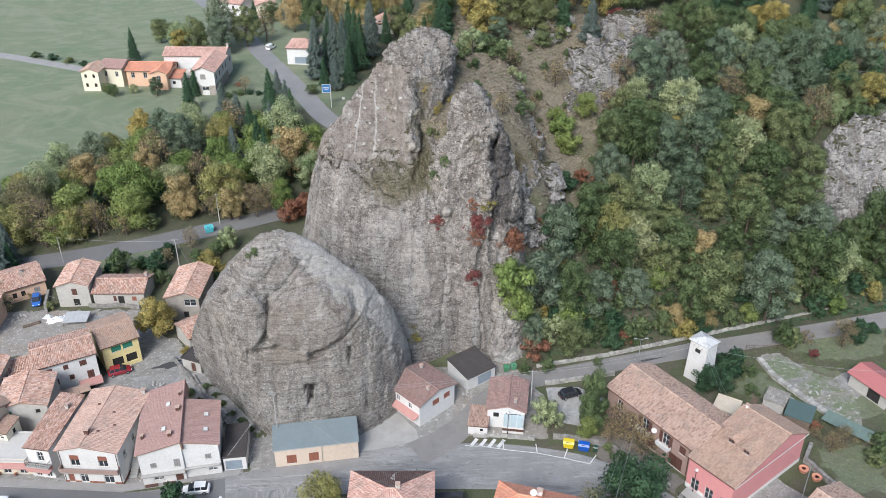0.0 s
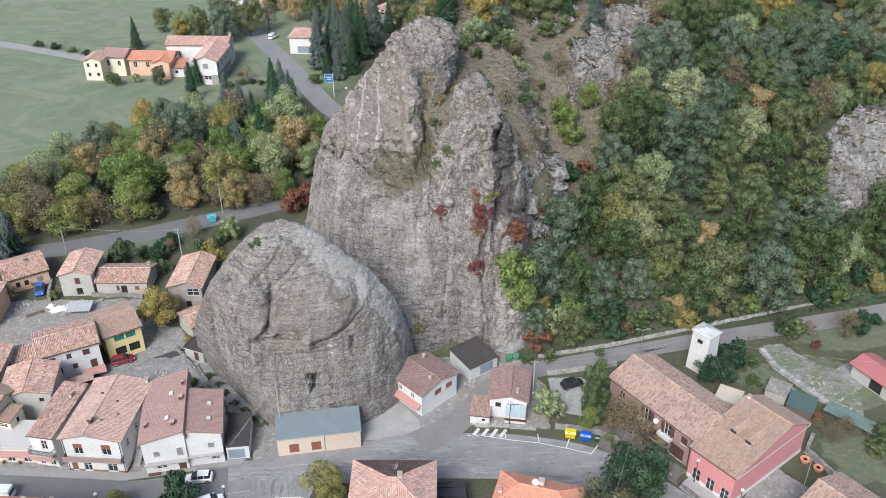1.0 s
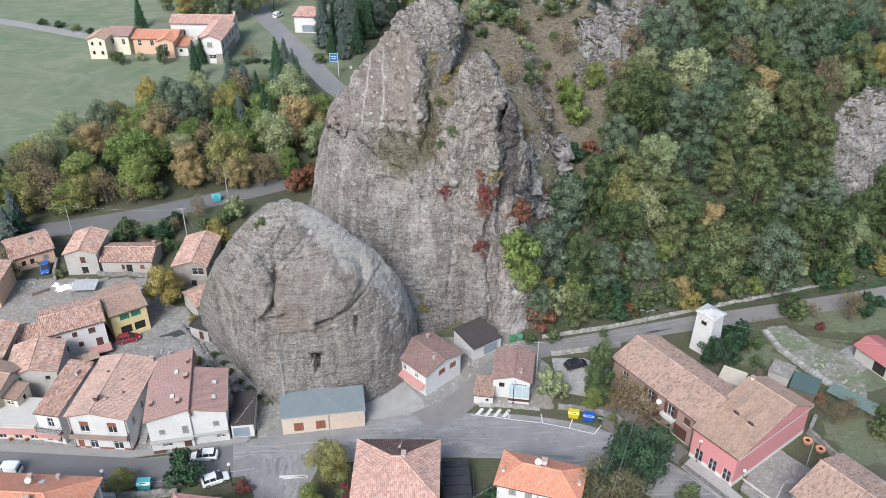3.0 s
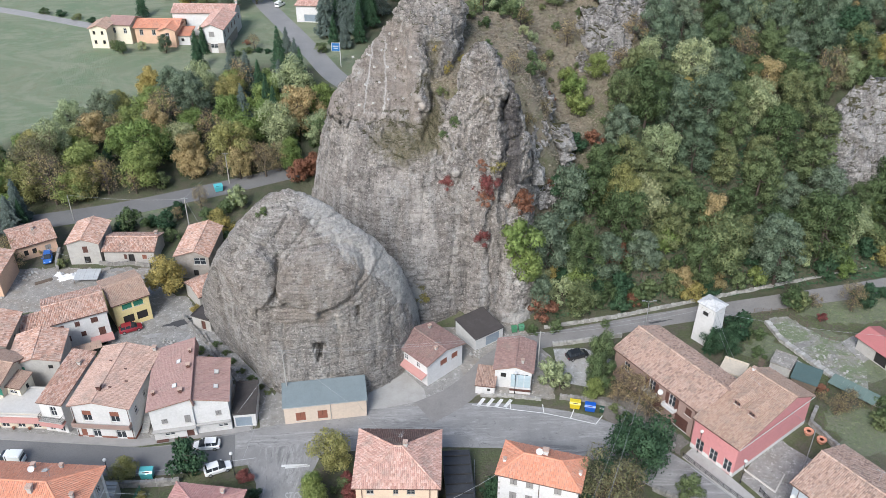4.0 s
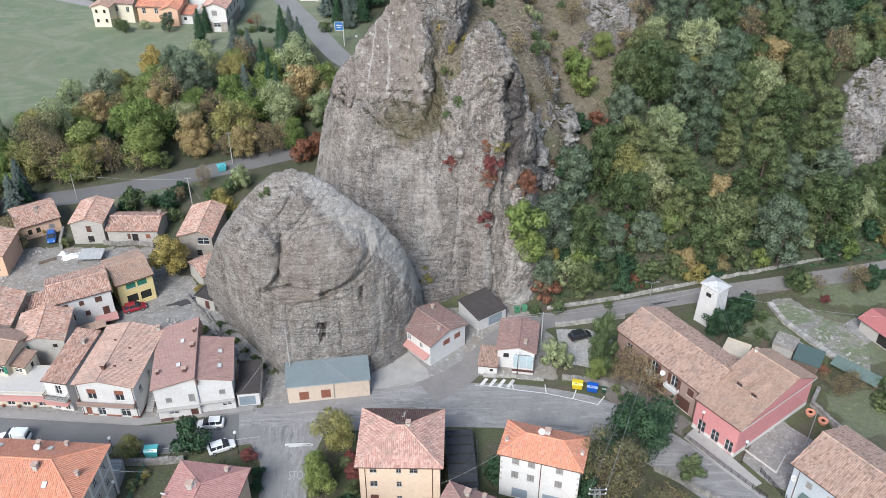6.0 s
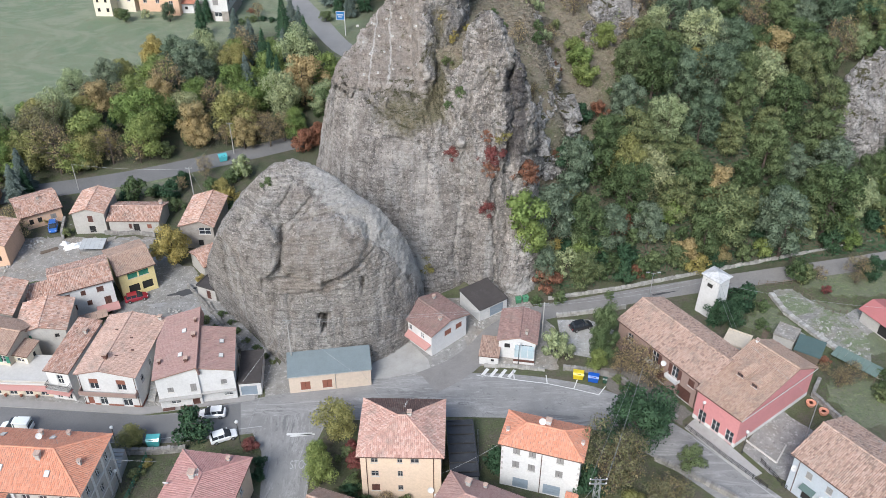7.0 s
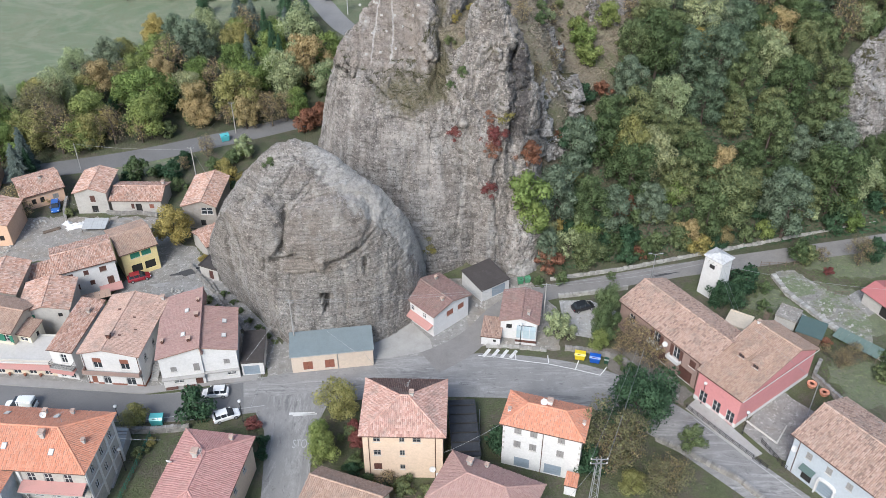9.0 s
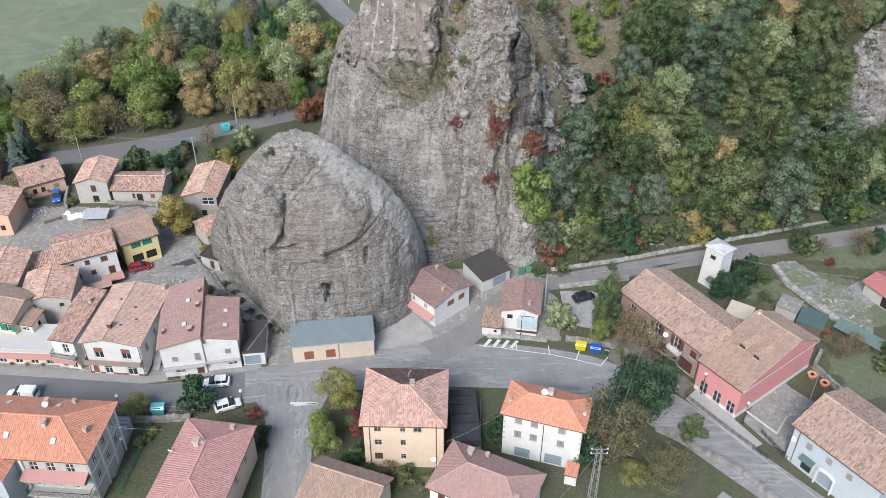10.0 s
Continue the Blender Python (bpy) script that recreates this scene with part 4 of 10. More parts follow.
# cuts set along the camera's sight lines so the cliff outline fits its view
CREST = (sight_cut((-21.8, 150.0, 22.3), (-20.2, 150.0, 29.2), (-0.13, 0.9, -0.43), 0.06),
              sight_cut((-20.2, 150.0, 29.2), (-18.8, 150.0, 32.9), (-0.12, 0.91, -0.4), 0.06),
              sight_cut((-18.8, 150.0, 32.9), (-15.5, 150.0, 39.3), (-0.11, 0.92, -0.37), 0.06),
              sight_cut((-15.5, 150.0, 39.3), (-13.7, 151.0, 43.2), (-0.09, 0.93, -0.35), 0.06),
              sight_cut((-13.7, 151.0, 43.2), (-10.1, 152.0, 45.5), (-0.07, 0.94, -0.33), 0.06),
              sight_cut((-10.1, 152.0, 45.5), (-6.0, 154.0, 47.6), (-0.05, 0.95, -0.31), 0.06),
              sight_cut((-6.0, 154.0, 47.6), (-3.3, 156.0, 50.2), (-0.03, 0.95, -0.3), 0.06),
              sight_cut((-3.3, 156.0, 50.2), (-0.3, 157.0, 51.3), (-0.01, 0.96, -0.28), 0.06),
              sight_cut((-0.3, 157.0, 51.3), (2.8, 157.0, 50.6), (0.01, 0.96, -0.28), 0.06),
              sight_cut((2.8, 157.0, 50.6), (6.0, 155.0, 47.4), (0.03, 0.96, -0.29), 0.06))
POINT = (sight_cut((4.3, 135.0, 42.0), (6.1, 135.5, 45.5), (0.04, 0.93, -0.37), 0.1),
              sight_cut((6.1, 135.5, 45.5), (7.7, 136.0, 47.0), (0.05, 0.94, -0.35), 0.1),
              sight_cut((7.7, 136.0, 47.0), (9.2, 136.0, 47.0), (0.06, 0.94, -0.34), 0.1),
              sight_cut((9.2, 136.0, 47.0), (11.0, 136.0, 43.7), (0.07, 0.93, -0.35), 0.1),
              sight_cut((11.0, 136.0, 43.7), (13.5, 135.0, 39.4), (0.08, 0.92, -0.38), 0.1),
              sight_cut((13.5, 135.0, 39.4), (14.5, 134.0, 34.7), (0.09, 0.91, -0.41), 0.1))


def slab_face(P, sy):
    """The bolted slab is one plane; a grassy shelf lies under it and a gully beside it."""
    x, y, z = P[..., 0], P[..., 1], P[..., 2]
    p = P.reshape(-1, 3)
    n1 = fbm(p, 0.3, 4, 0.55, 18).reshape(x.shape)
    n2 = fbm(p, 0.9, 4, 0.55, 19).reshape(x.shape)
    front = np.clip(-sy[None] * 2.0, 0, 1)
    edge = -2.9 + n1 * 0.7 - 0.12 * (z - 38)
    on = smooth(31.2, 34.6, z + n2 * 0.8) * smooth(48.5, 46.0, z + n1) * smooth(edge, edge - 2.2, x) * front
    plane = 139.2 + (z - 33.0) * 1.02 + 0.12 * (x + 9) + n2 * 0.18
    Q = P.copy()
    Q[..., 1] = y + (plane - y) * 0.92 * on
    # shelf under the slab
    shelf = smooth(28.6, 30.0, z) * smooth(34.0, 32.8, z) * smooth(-12.6, -10.0, x + n1) * smooth(0.5, -1.2, x) * front
    Q[..., 1] += shelf * np.interp(z, (28, 30, 33, 34), (0, 0.3, 0.9, 0.9))
    # gully between slab and spire
    mid = -0.6 + 0.05 * (z - 38) + n1 * 0.7
    Q[..., 1] += 1.7 * np.exp(-((x - mid) / 1.7) ** 2) * smooth(29.5, 33.5, z) * smooth(47.0, 42.0, z) * front
    # a knob standing in it
    Q[..., 1] -= 2.2 * smooth(1.0, 0.6, oval(x, z, -1.7, 37.2, 1.5, 2.6, 20) + n2 * 0.3) * front
    # furrows worn down the lower wall
    for x0, wide, deep, z0, z1 in ((-15.4, 0.5, 1.1, 4, 30), (-13.2, 0.35, 0.8, 6, 29), (-10.4, 0.4, 0.7, 10, 28), (-6.5, 0.5, 0.6, 4, 24), (-2.4, 0.4, 0.7, 12, 27), (3.0, 0.5, 0.7, 3, 22), (6.2, 0.4, 0.6, 5, 24)):
        off = x - x0 + n1 * 1.1 - 0.05 * (z - 16)
        Q[..., 1] += deep * np.exp(-(off / wide) ** 2) * smooth(z0, z0 + 4, z) * smooth(z1, z1 - 5, z) * front
    return Q


def spire_face(P, sy):
    """A rounded lobe on the near side of the spire and a dark cleft behind its edge."""
    x, z = P[..., 0], P[..., 2]
    n1 = fbm(P.reshape(-1, 3), 0.35, 4, 0.55, 28).reshape(x.shape)
    front = np.clip(-sy[None] * 2.0, 0, 1)
    Q = P.copy()
    out = 1.5 * smooth(1.0, 0.75, oval(x, z, 1.4, 30.6, 2.9, 4.2, 18) + n1 * 0.2)
    out -= 1.2 * smooth(0.9, 0.5, oval(x, z, 8.4, 40.4, 1.7, 0.9, 0) + n1 * 0.3)
    out -= 1.9 * np.exp(-((x - 11.9 - 0.05 * (34 - z) + n1 * 0.8) / 0.7) ** 2) * smooth(22, 25, z) * smooth(42, 38, z)
    out -= 0.7 * np.exp(-((x - 9.6 + n1 * 1.2) / 0.22) ** 2) * smooth(24, 21, z)
    out += 0.8 * smooth(0.8, 0.2, np.abs(x - 10.4 + n1) / 1.0) * smooth(27, 31, z) * smooth(44, 40, z)
    Q[..., 1] -= out * front
    return Q


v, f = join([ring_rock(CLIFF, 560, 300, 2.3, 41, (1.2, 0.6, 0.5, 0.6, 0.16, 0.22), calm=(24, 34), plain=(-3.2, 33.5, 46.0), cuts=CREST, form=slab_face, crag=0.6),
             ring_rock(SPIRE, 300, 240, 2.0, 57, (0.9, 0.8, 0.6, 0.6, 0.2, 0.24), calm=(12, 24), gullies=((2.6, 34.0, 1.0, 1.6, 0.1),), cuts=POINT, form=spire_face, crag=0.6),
             ring_rock(BUTTRESS, 170, 120, 2.2, 63, (0.9, 0.6, 0.5, 0.45, 0.2, 0.2), crag=0.3)])
cliff_shape = (v, f)
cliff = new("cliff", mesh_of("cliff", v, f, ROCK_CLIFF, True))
_n, _g = fbm(v, 0.2, 5, 0.6, 12), fbm(v, 0.8, 4, 0.6, 13)
_x, _z = v[:, 0] + _n * 1.6, v[:, 2] + _n * 1.6
mark(cliff.data,
     iron=1.6 * smooth(32.6, 34.0, _z) * smooth(-2.0, -3.6, _x) * smooth(48.0, 45.0, _z) + 0.4 * smooth(0.0, 0.4, _n) * smooth(20, 30, _z),
     turf=0.8 * smooth(1.6, 0.3, oval(_x, _z, -5.0, 31.4, 6.2, 2.7, 0) + _g * 0.5) + 0.75 * np.exp(-((_x + 0.3 + _g) / 1.5) ** 2) * smooth(30, 33, _z) * smooth(46, 43, _z) + 0.8 * smooth(0.9, 0.5, oval(_x, _z, 8.4, 40.2, 1.6, 0.7, 0)) + 0.45 * smooth(0.15, 0.5, _g) * smooth(24, 34, _z),
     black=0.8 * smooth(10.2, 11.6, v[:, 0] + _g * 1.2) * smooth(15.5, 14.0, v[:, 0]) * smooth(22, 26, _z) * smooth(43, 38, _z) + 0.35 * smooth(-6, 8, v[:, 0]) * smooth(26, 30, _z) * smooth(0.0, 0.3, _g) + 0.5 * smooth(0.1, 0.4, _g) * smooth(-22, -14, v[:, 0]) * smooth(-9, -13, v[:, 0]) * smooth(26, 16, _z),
     pale=0.9 * (np.exp(-((v[:, 0] + 8.6 + _g * 0.5) / 0.22) ** 2) + np.exp(-((v[:, 0] + 11.4 - 0.15 * (v[:, 2] - 40) + _g * 0.4) / 0.2) ** 2)) * smooth(33, 35, v[:, 2]) * smooth(46, 43, v[:, 2]) + 0.6 * smooth(46, 49, _z) * smooth(-0.1, 0.3, _g) + 0.55 * smooth(18, 8, _z) * smooth(-0.05, 0.3, _n) + 0.6 * smooth(1.1, 0.7, oval(_x, _z, 1.2, 31.0, 2.6, 3.6, 18)) * smooth(-0.2, 0.3, _g) + 0.5 * smooth(0.05, 0.4, _n))
tagged(cliff, "tall grey weathered rock cliff with grassy ledges and a pointed spire", "cliff")

# bare rock faces that break through the wooded slope
OUTCROPS = (
    ((-8, -8.0, 8.0, -5.0, 7.0), (0, -8.5, 8.5, -4.0, 7.0), (5, -7.5, 8.0, -2.0, 7.0), (9, -4.5, 7.5, 0.5, 7.0), (12, -0.5, 6.5, 3.0, 7.0), (13.5, 2.5, 5.0, 4.5, 6.5)),
    ((-4, -3.6, 3.6, -2.4, 4.0), (0.5, -3.4, 3.2, -1.6, 4.0), (2.4, -2.4, 2.2, -0.4, 3.6), (3.8, -1.0, 0.9, 0.6, 3.0)),
    ((-3, -2.0, 2.0, -1.5, 3.0), (0.8, -1.7, 1.5, -0.9, 3.0), (2.2, -0.9, 0.9, 0.0, 2.4), (3.0, -0.3, 0.3, 0.6, 1.6)),
    ((-4, -1.6, 1.6, -4.5, 4.0), (1.5, -1.4, 1.3, -3.0, 4.0), (4.0, -1.0, 1.0, -1.0, 4.0), (6.2, -0.7, 0.6, 1.0, 3.8), (7.6, -0.3, 0.3, 2.4, 3.6)),
)
ROCK_SPOTS = ((0, 88, 156.5, 14, 1.2), (0, 97, 159.5, 6, 1.35), (0, 106, 161, -6, 1.3), (1, 82, 154, 20, 1.5), (1, 36, 172, -10, 0.9), (2, 40, 175, 30, 1.2), (1, 44, 181, 0, 1.1), (2, 46, 186, 10, 1.3),
              (2, 33, 180, 15, 1.3), (1, 27, 189, 8, 1.2), (2, 21, 152, 40, 0.9), (2, 23, 147, -20, 1.1), (2, 22, 158, 5, 0.6), (1, 39.5, 178, 40, 1.1), (2, 20.5, 143, 50, 0.8), (1, 32, 170, 70, 0.7),
              (3, 18.2, 140.7, 0, 0.9), (3, 16.9, 139.5, 10, 0.8), (1, 21.3, 140.3, 30, 0.7), (2, 24.9, 141.1, 0, 1.2), (3, 47.6, 177.6, 20, 1.1), (1, 52.4, 186.9, -15, 1.3), (1, 47.1, 189.4, 40, 1.2), (2, 33.9, 167.7, 0, 1.3), (3, 31.9, 195.4, 10, 1.0), (1, 39.5, 181.7, 20, 1.2), (2, 36.2, 175.4, 60, 1.4), (2, 18.9, 161.1, 10, 0.7), (2, 20.0, 154.4, 50, 0.5))
for shape, x, y, turn, grow in ROCK_SPOTS:
    v, f = ring_rock(OUTCROPS[shape], 150 if shape == 0 else 70, 90 if shape == 0 else 40, 2.2, int(x * 7 + y), (1.0, 0.8, 0.8, 0.6, 0.3, 0.25) if shape == 0 else (1.2, 1.7, 1.5, 1.2, 0.2, 0.25), crag=0.5)
    ob = new("rock_outcrop", mesh_of("rock_outcrop", v, f, ROCK_FAR, True))
    ob.matrix_basis = pose(x, y, float(hill(np.array([x]), np.array([y]))[0]) - 0.3, 0, 0, turn) @ Matrix.Scale(grow, 4)
    tagged(ob, "bare pale rock face breaking through the wooded slope", "rock", "rocks on the slope")


# ---------------------------------------------------------------- roads and yards
def ribbon(name, line, width, z, material, label, category, thick=0.25, kind="structure"):
    pts = [Vector((x, y, 0)) for x, y in line]
    # a smooth line through the points
    path = []
    for i in range(len(pts) - 1):
        p0, p1, p2, p3 = pts[max(i - 1, 0)], pts[i], pts[i + 1], pts[min(i + 2, len(pts) - 1)]
        n = max(2, int((p2 - p1).length / 1.5))
        for k in range(n):
            t = k / n
            path.append(0.5 * ((2 * p1) + (p2 - p0) * t + (2 * p0 - 5 * p1 + 4 * p2 - p3) * t * t + (3 * p1 - p0 - 3 * p2 + p3) * t ** 3))
    path.append(pts[-1])
    widths = width if isinstance(width, (list, tuple)) else [width] * len(line)
    dist = [0]
    for a, b in zip(path, path[1:]):
        dist.append(dist[-1] + (b - a).length)
    keyd = [0]
    for a, b in zip(pts, pts[1:]):
        keyd.append(keyd[-1] + (b - a).length)
    keyd = [k * dist[-1] / keyd[-1] for k in keyd]
    sh = Shape()
    v, n = [], len(path)
    for i, p in enumerate(path):
        d = (path[min(i + 1, n - 1)] - path[max(i - 1, 0)]).normalized()
        side = Vector((-d.y, d.x, 0)) * float(np.interp(dist[i], keyd, widths)) / 2
        for q, h in ((p - side, z - thick), (p - side, z), (p + side, z), (p + side, z - thick)):
            v.append((q.x, q.y, h))
    f = []
    for i in range(n - 1):
        a, b = 4 * i, 4 * i + 4
        f += [(a, b, b + 1, a + 1), (a + 1, b + 1, b + 2, a + 2), (a + 2, b + 2, b + 3, a + 3)]
    f += [(0, 1, 2, 3), (4 * n - 1, 4 * n - 2, 4 * n - 3, 4 * n - 4)]
    ob = new(name, mesh_of(name, v, f, material))
    return tagged(ob, label, category, kind=kind)


def yard(name, poly, z, material, label, category="pavement", thick=0.3, ragged=0.0):
    if ragged:
        g = random.Random(int(poly[0][0] * 13 + poly[0][1] * 7))
        out = []
        for (x0, y0), (x1, y1) in zip(poly, poly[1:] + poly[:1]):
            n = max(1, int(math.hypot(x1 - x0, y1 - y0) / 0.8))
            out += [(x0 + (x1 - x0) * k / n + g.uniform(-ragged, ragged), y0 + (y1 - y0) * k / n + g.uniform(-ragged, ragged)) for k in range(n)]
        poly = out
    sh = Shape().prism(poly, z - thick, z)
    ob = new(name, sh.mesh(name, material))
    return tagged(ob, label, category, kind="structure")


MAIN = [(-120, 95), (-90, 94.5), (-69, 93.8), (-45, 91.2), (-27, 94.2), (-11, 97.4), (6.8, 98.2), (18, 96.9), (26, 94.2), (34.6, 87.2), (44.0, 76.5), (58, 60), (70, 45)]
ribbon("road", MAIN, [6, 6, 5.6, 5.6, 7.4, 8.6, 9.8, 9.4, 8.6, 7.6, 6.8, 6.6, 6.6], 0.05, ASPHALT, "grey patched asphalt village road curving past the boulder", "road")
ribbon("road", [*MAIN[:4], (-36, 92.5), (-30.5, 93.5)], [6, 6, 5.6, 5.6, 6.0, 6.2], 0.056, ASPHALT_VALLEY, "dark smooth asphalt on the village road", "road")
SIDE = [(-23.2, 94), (-22.4, 87), (-21.9, 80), (-21.5, 72), (-21.4, 60), (-21.3, 40)]
ribbon("road", SIDE, [13, 7.6, 6.6, 6.0, 6.0, 6.0], 0.058, ASPHALT_LANE, "worn asphalt side street joining the village road", "road")
ribbon("road", [(-2, 101), (2.5, 104), (6.2, 108), (10.5, 114), (16, 117.6), (21.7, 119.5), (43, 125.0), (64, 129.5), (86, 134.3), (120, 143), (170, 158)], [5.5, 5.0, 4.4, 4.2, 4.0, 3.8, 3.8, 4.2, 4.6, 4.6, 4.6], 0.064, ASPHALT_UPPER, "narrow grey asphalt lane under the wooded slope", "road")
ribbon("road", [(-140, 143), (-110, 152.5), (-93.3, 158.2), (-71, 165), (-56.6, 171.2), (-38.7, 180), (-24, 189), (-14, 203)], 6.4, 0.07, ASPHALT_VALLEY, "dark grey asphalt valley road behind the boulder", "road")
ribbon("road", [(-13, 200), (-17, 224), (-29, 242), (-38, 262), (-47.4, 282.6), (-58, 305), (-68.7, 328.8), (-84, 360), (-120, 420)], 6.8, 0.074, ASPHALT_PLAIN, "pale grey asphalt road climbing out of the valley", "road")
ribbon("road", [(-105, 283), (-127, 294), (-160, 309), (-220, 330)], 4.5, 0.06, PAVING, "pale country lane across the meadow", "road")
ribbon("road", [(-24.8, 97.1), (-27.2, 103.2), (-30.9, 108.7), (-35.1, 113.7), (-39.2, 118.9), (-44, 122.5), (-49, 129), (-58, 136), (-70, 140)], [4.6, 3.6, 3.4, 3.6, 4.2, 5, 6, 5, 4], 0.045, BROKEN, "cracked pale concrete lane climbing beside the boulder", "lane")
yard("pavement", [(-58, 118), (-46, 111), (-38, 112), (-41, 124), (-47, 133), (-54, 134), (-56, 126)], 0.03, BROKEN, "grey broken concrete village square", ragged=0.35)
yard("pavement", [(-86, 128), (-60, 128), (-56, 142.5), (-84, 142.5)], 0.025, TRODDEN, "pale gravel yard in front of the old houses", ragged=0.6)
yard("pavement", [(-12, 101), (-1.5, 104), (-2, 106.5), (-5, 110.5), (-8, 109), (-11, 105.5)], 0.035, CONCRETE, "pale concrete forecourt at the foot of the boulder")
yard("pavement", [(-28, 95.5), (-10, 99.5), (6, 104.5), (4, 112), (0, 118.5), (-6, 122), (-10, 108), (-26, 107)], 0.03, BROKEN, "grey trodden ground at the foot of the boulder")
yard("pavement", [(4.5, 104.8), (19, 103.8), (20, 114), (15, 123.5), (3, 126.5), (0, 119)], 0.028, TRODDEN, "grey stony ground beside the lane", ragged=0.3)
yard("pavement", [(26.5, 99.5), (31.0, 95.5), (36.5, 91.5), (38.6, 94.0), (31, 105), (26, 104)], 0.028, GARDEN_EARTH, "bare brown earth before the mauve house", ragged=0.3)
yard("pavement", [(20.5, 108), (27, 106), (30, 113.5), (26, 116.5), (20.5, 116.5)], 0.03, WHITE_GRAVEL, "white gravel parking place beside a hedge tree")
yard("pavement", [(44.2, 86.6), (47.0, 82.0), (52.5, 78.5), (58, 88), (53.5, 93), (52.0, 96)], 0.12, BROKEN, "grey concrete terrace beside the pink house")
yard("pavement", [(36.8, 91.0), (39.2, 93.2), (43.5, 86.0), (45.8, 82.2), (43.6, 81.0)], 0.14, CONCRETE, "pale concrete forecourt at the roadside")
yard("pavement", [(-80, 97.5), (-58, 96.5), (-46, 94.8), (-28.5, 97.5), (-30, 106), (-40, 112), (-56, 112), (-80, 114)], 0.05, BROKEN, "grey trodden ground between the street houses")
yard("pavement", [(60.4, 124.4), (64.4, 125.0), (68.1, 120.0), (71.2, 117.2), (73.0, 112.4), (71.5, 106.0), (70.4, 103.4), (67.2, 107.4), (64.4, 112.4), (61.4, 118.0)], 0.04, STONY_GRASS, "pale stony trodden plot with sparse grass", ragged=0.55)
yard("pavement", [(71.2, 117.6), (74.0, 119.4), (76.6, 113.7), (73.0, 112.2)], 0.06, BROKEN, "worn concrete pad before the red shed", ragged=0.15)
yard("lawn", [(-73, 167.0), (-66, 166.2), (-56.5, 165.6), (-55.8, 160.2), (-62, 158.6), (-71, 159.0)], 0.03, LAWN, "bright green lawn behind the old houses", "lawn", ragged=0.5)
yard("lawn", [(52.0, 115.1), (59.5, 121.1), (59.8, 117.6), (62.3, 114.8), (55.2, 112.8)], 0.022, LAWN, "green grass beside the tower", "lawn", ragged=0.7)
yard("lawn", [(73.0, 130.6), (88.0, 133.3), (83.9, 124.6), (73.8, 122.4), (65.9, 125.9)], 0.022, LAWN, "green grass below the upper lane", "lawn", ragged=0.7)
yard("lawn", [(65.2, 122.6), (69.6, 114.6), (71.9, 106.6), (76.4, 108.6), (79.1, 114.3), (73.5, 119.1)], 0.022, LAWN, "rough green grass between the garden walls", "lawn", ragged=0.7)
yard("lawn", [(63.1, 103.5), (72.1, 99.4), (68.2, 91.2), (62.5, 91.3), (61.0, 97.2)], 0.022, LAWN, "green garden grass beside the terrace", "lawn", ragged=0.7)
yard("pavement", [(-75, 96.6), (-46, 94.1), (-29, 97.2), (-29, 98.2), (-46, 95.6), (-75, 98.2)], 0.16, PAVING, "raised pale pavement in front of the street houses")
yard("pavement", [(28, 64), (38, 74), (41, 71), (36, 60)], 0.03, GRAVEL, "pale gravel patch below the road wall")
# ---------------------------------------------------------------- houses
def slope_tiles(sh_tiles, corner, along, upward, polygon_top, length, tile_w, tile_l, arch=0.24):
    """Rows of half-round tiles on one roof slope: polygon_top(s) gives the range of the slope's run at s metres along the eave."""
    nrm = along.cross(upward).normalized()
    cols = max(1, int(length / tile_w))
    step = length / cols
    V, Fs = sh_tiles.v, sh_tiles.f
    arc = ((-0.52, 0.0), (-0.28, arch), (0.28, arch), (0.52, 0.0))
    for i in range(cols):
        s = (i + 0.5) * step
        lo, hi = polygon_top(s)
        run = hi - lo
        if run < tile_l * 0.5:
            continue
        rows = max(1, round(run / tile_l))
        r = run / rows
        jit = rng.normal(0, 1, (rows, 3))
        for k in range(rows):
            t0, t1 = lo + k * r - 0.03, lo + (k + 1) * r + 0.04
            ds, dh = jit[k, 0] * 0.02, 0.02 + jit[k, 1] * 0.014
            n = len(V)
            for t, lift, w in ((t0, 0.045 + dh, 0.96), (t1, dh, 0.80)):
                base = corner + along * (s + ds) + upward * t
                for a, h in arc:
                    q = base + along * (a * step * w) + nrm * (lift + h * step * 0.9)
                    V.append((q.x, q.y, q.z))
            Fs += [(n, n + 1, n + 5, n + 4), (n + 1, n + 2, n + 6, n + 5), (n + 2, n + 3, n + 7, n + 6), (n + 3, n + 2, n + 1, n)]


def slab(sh, pts, thick):
    """A roof plane with thickness from its corner points."""
    a, b, c = pts[0], pts[1], pts[2]
    nrm = (b - a).cross(c - a).normalized() * thick
    if nrm.z < 0:
        nrm = -nrm
    n = len(pts)
    v = list(pts) + [p - nrm for p in pts]
    sh.add(v, [tuple(range(n)), tuple(range(2 * n - 1, n - 1, -1))] + [(i, n + i, n + (i + 1) % n, (i + 1) % n) for i in range(n)])


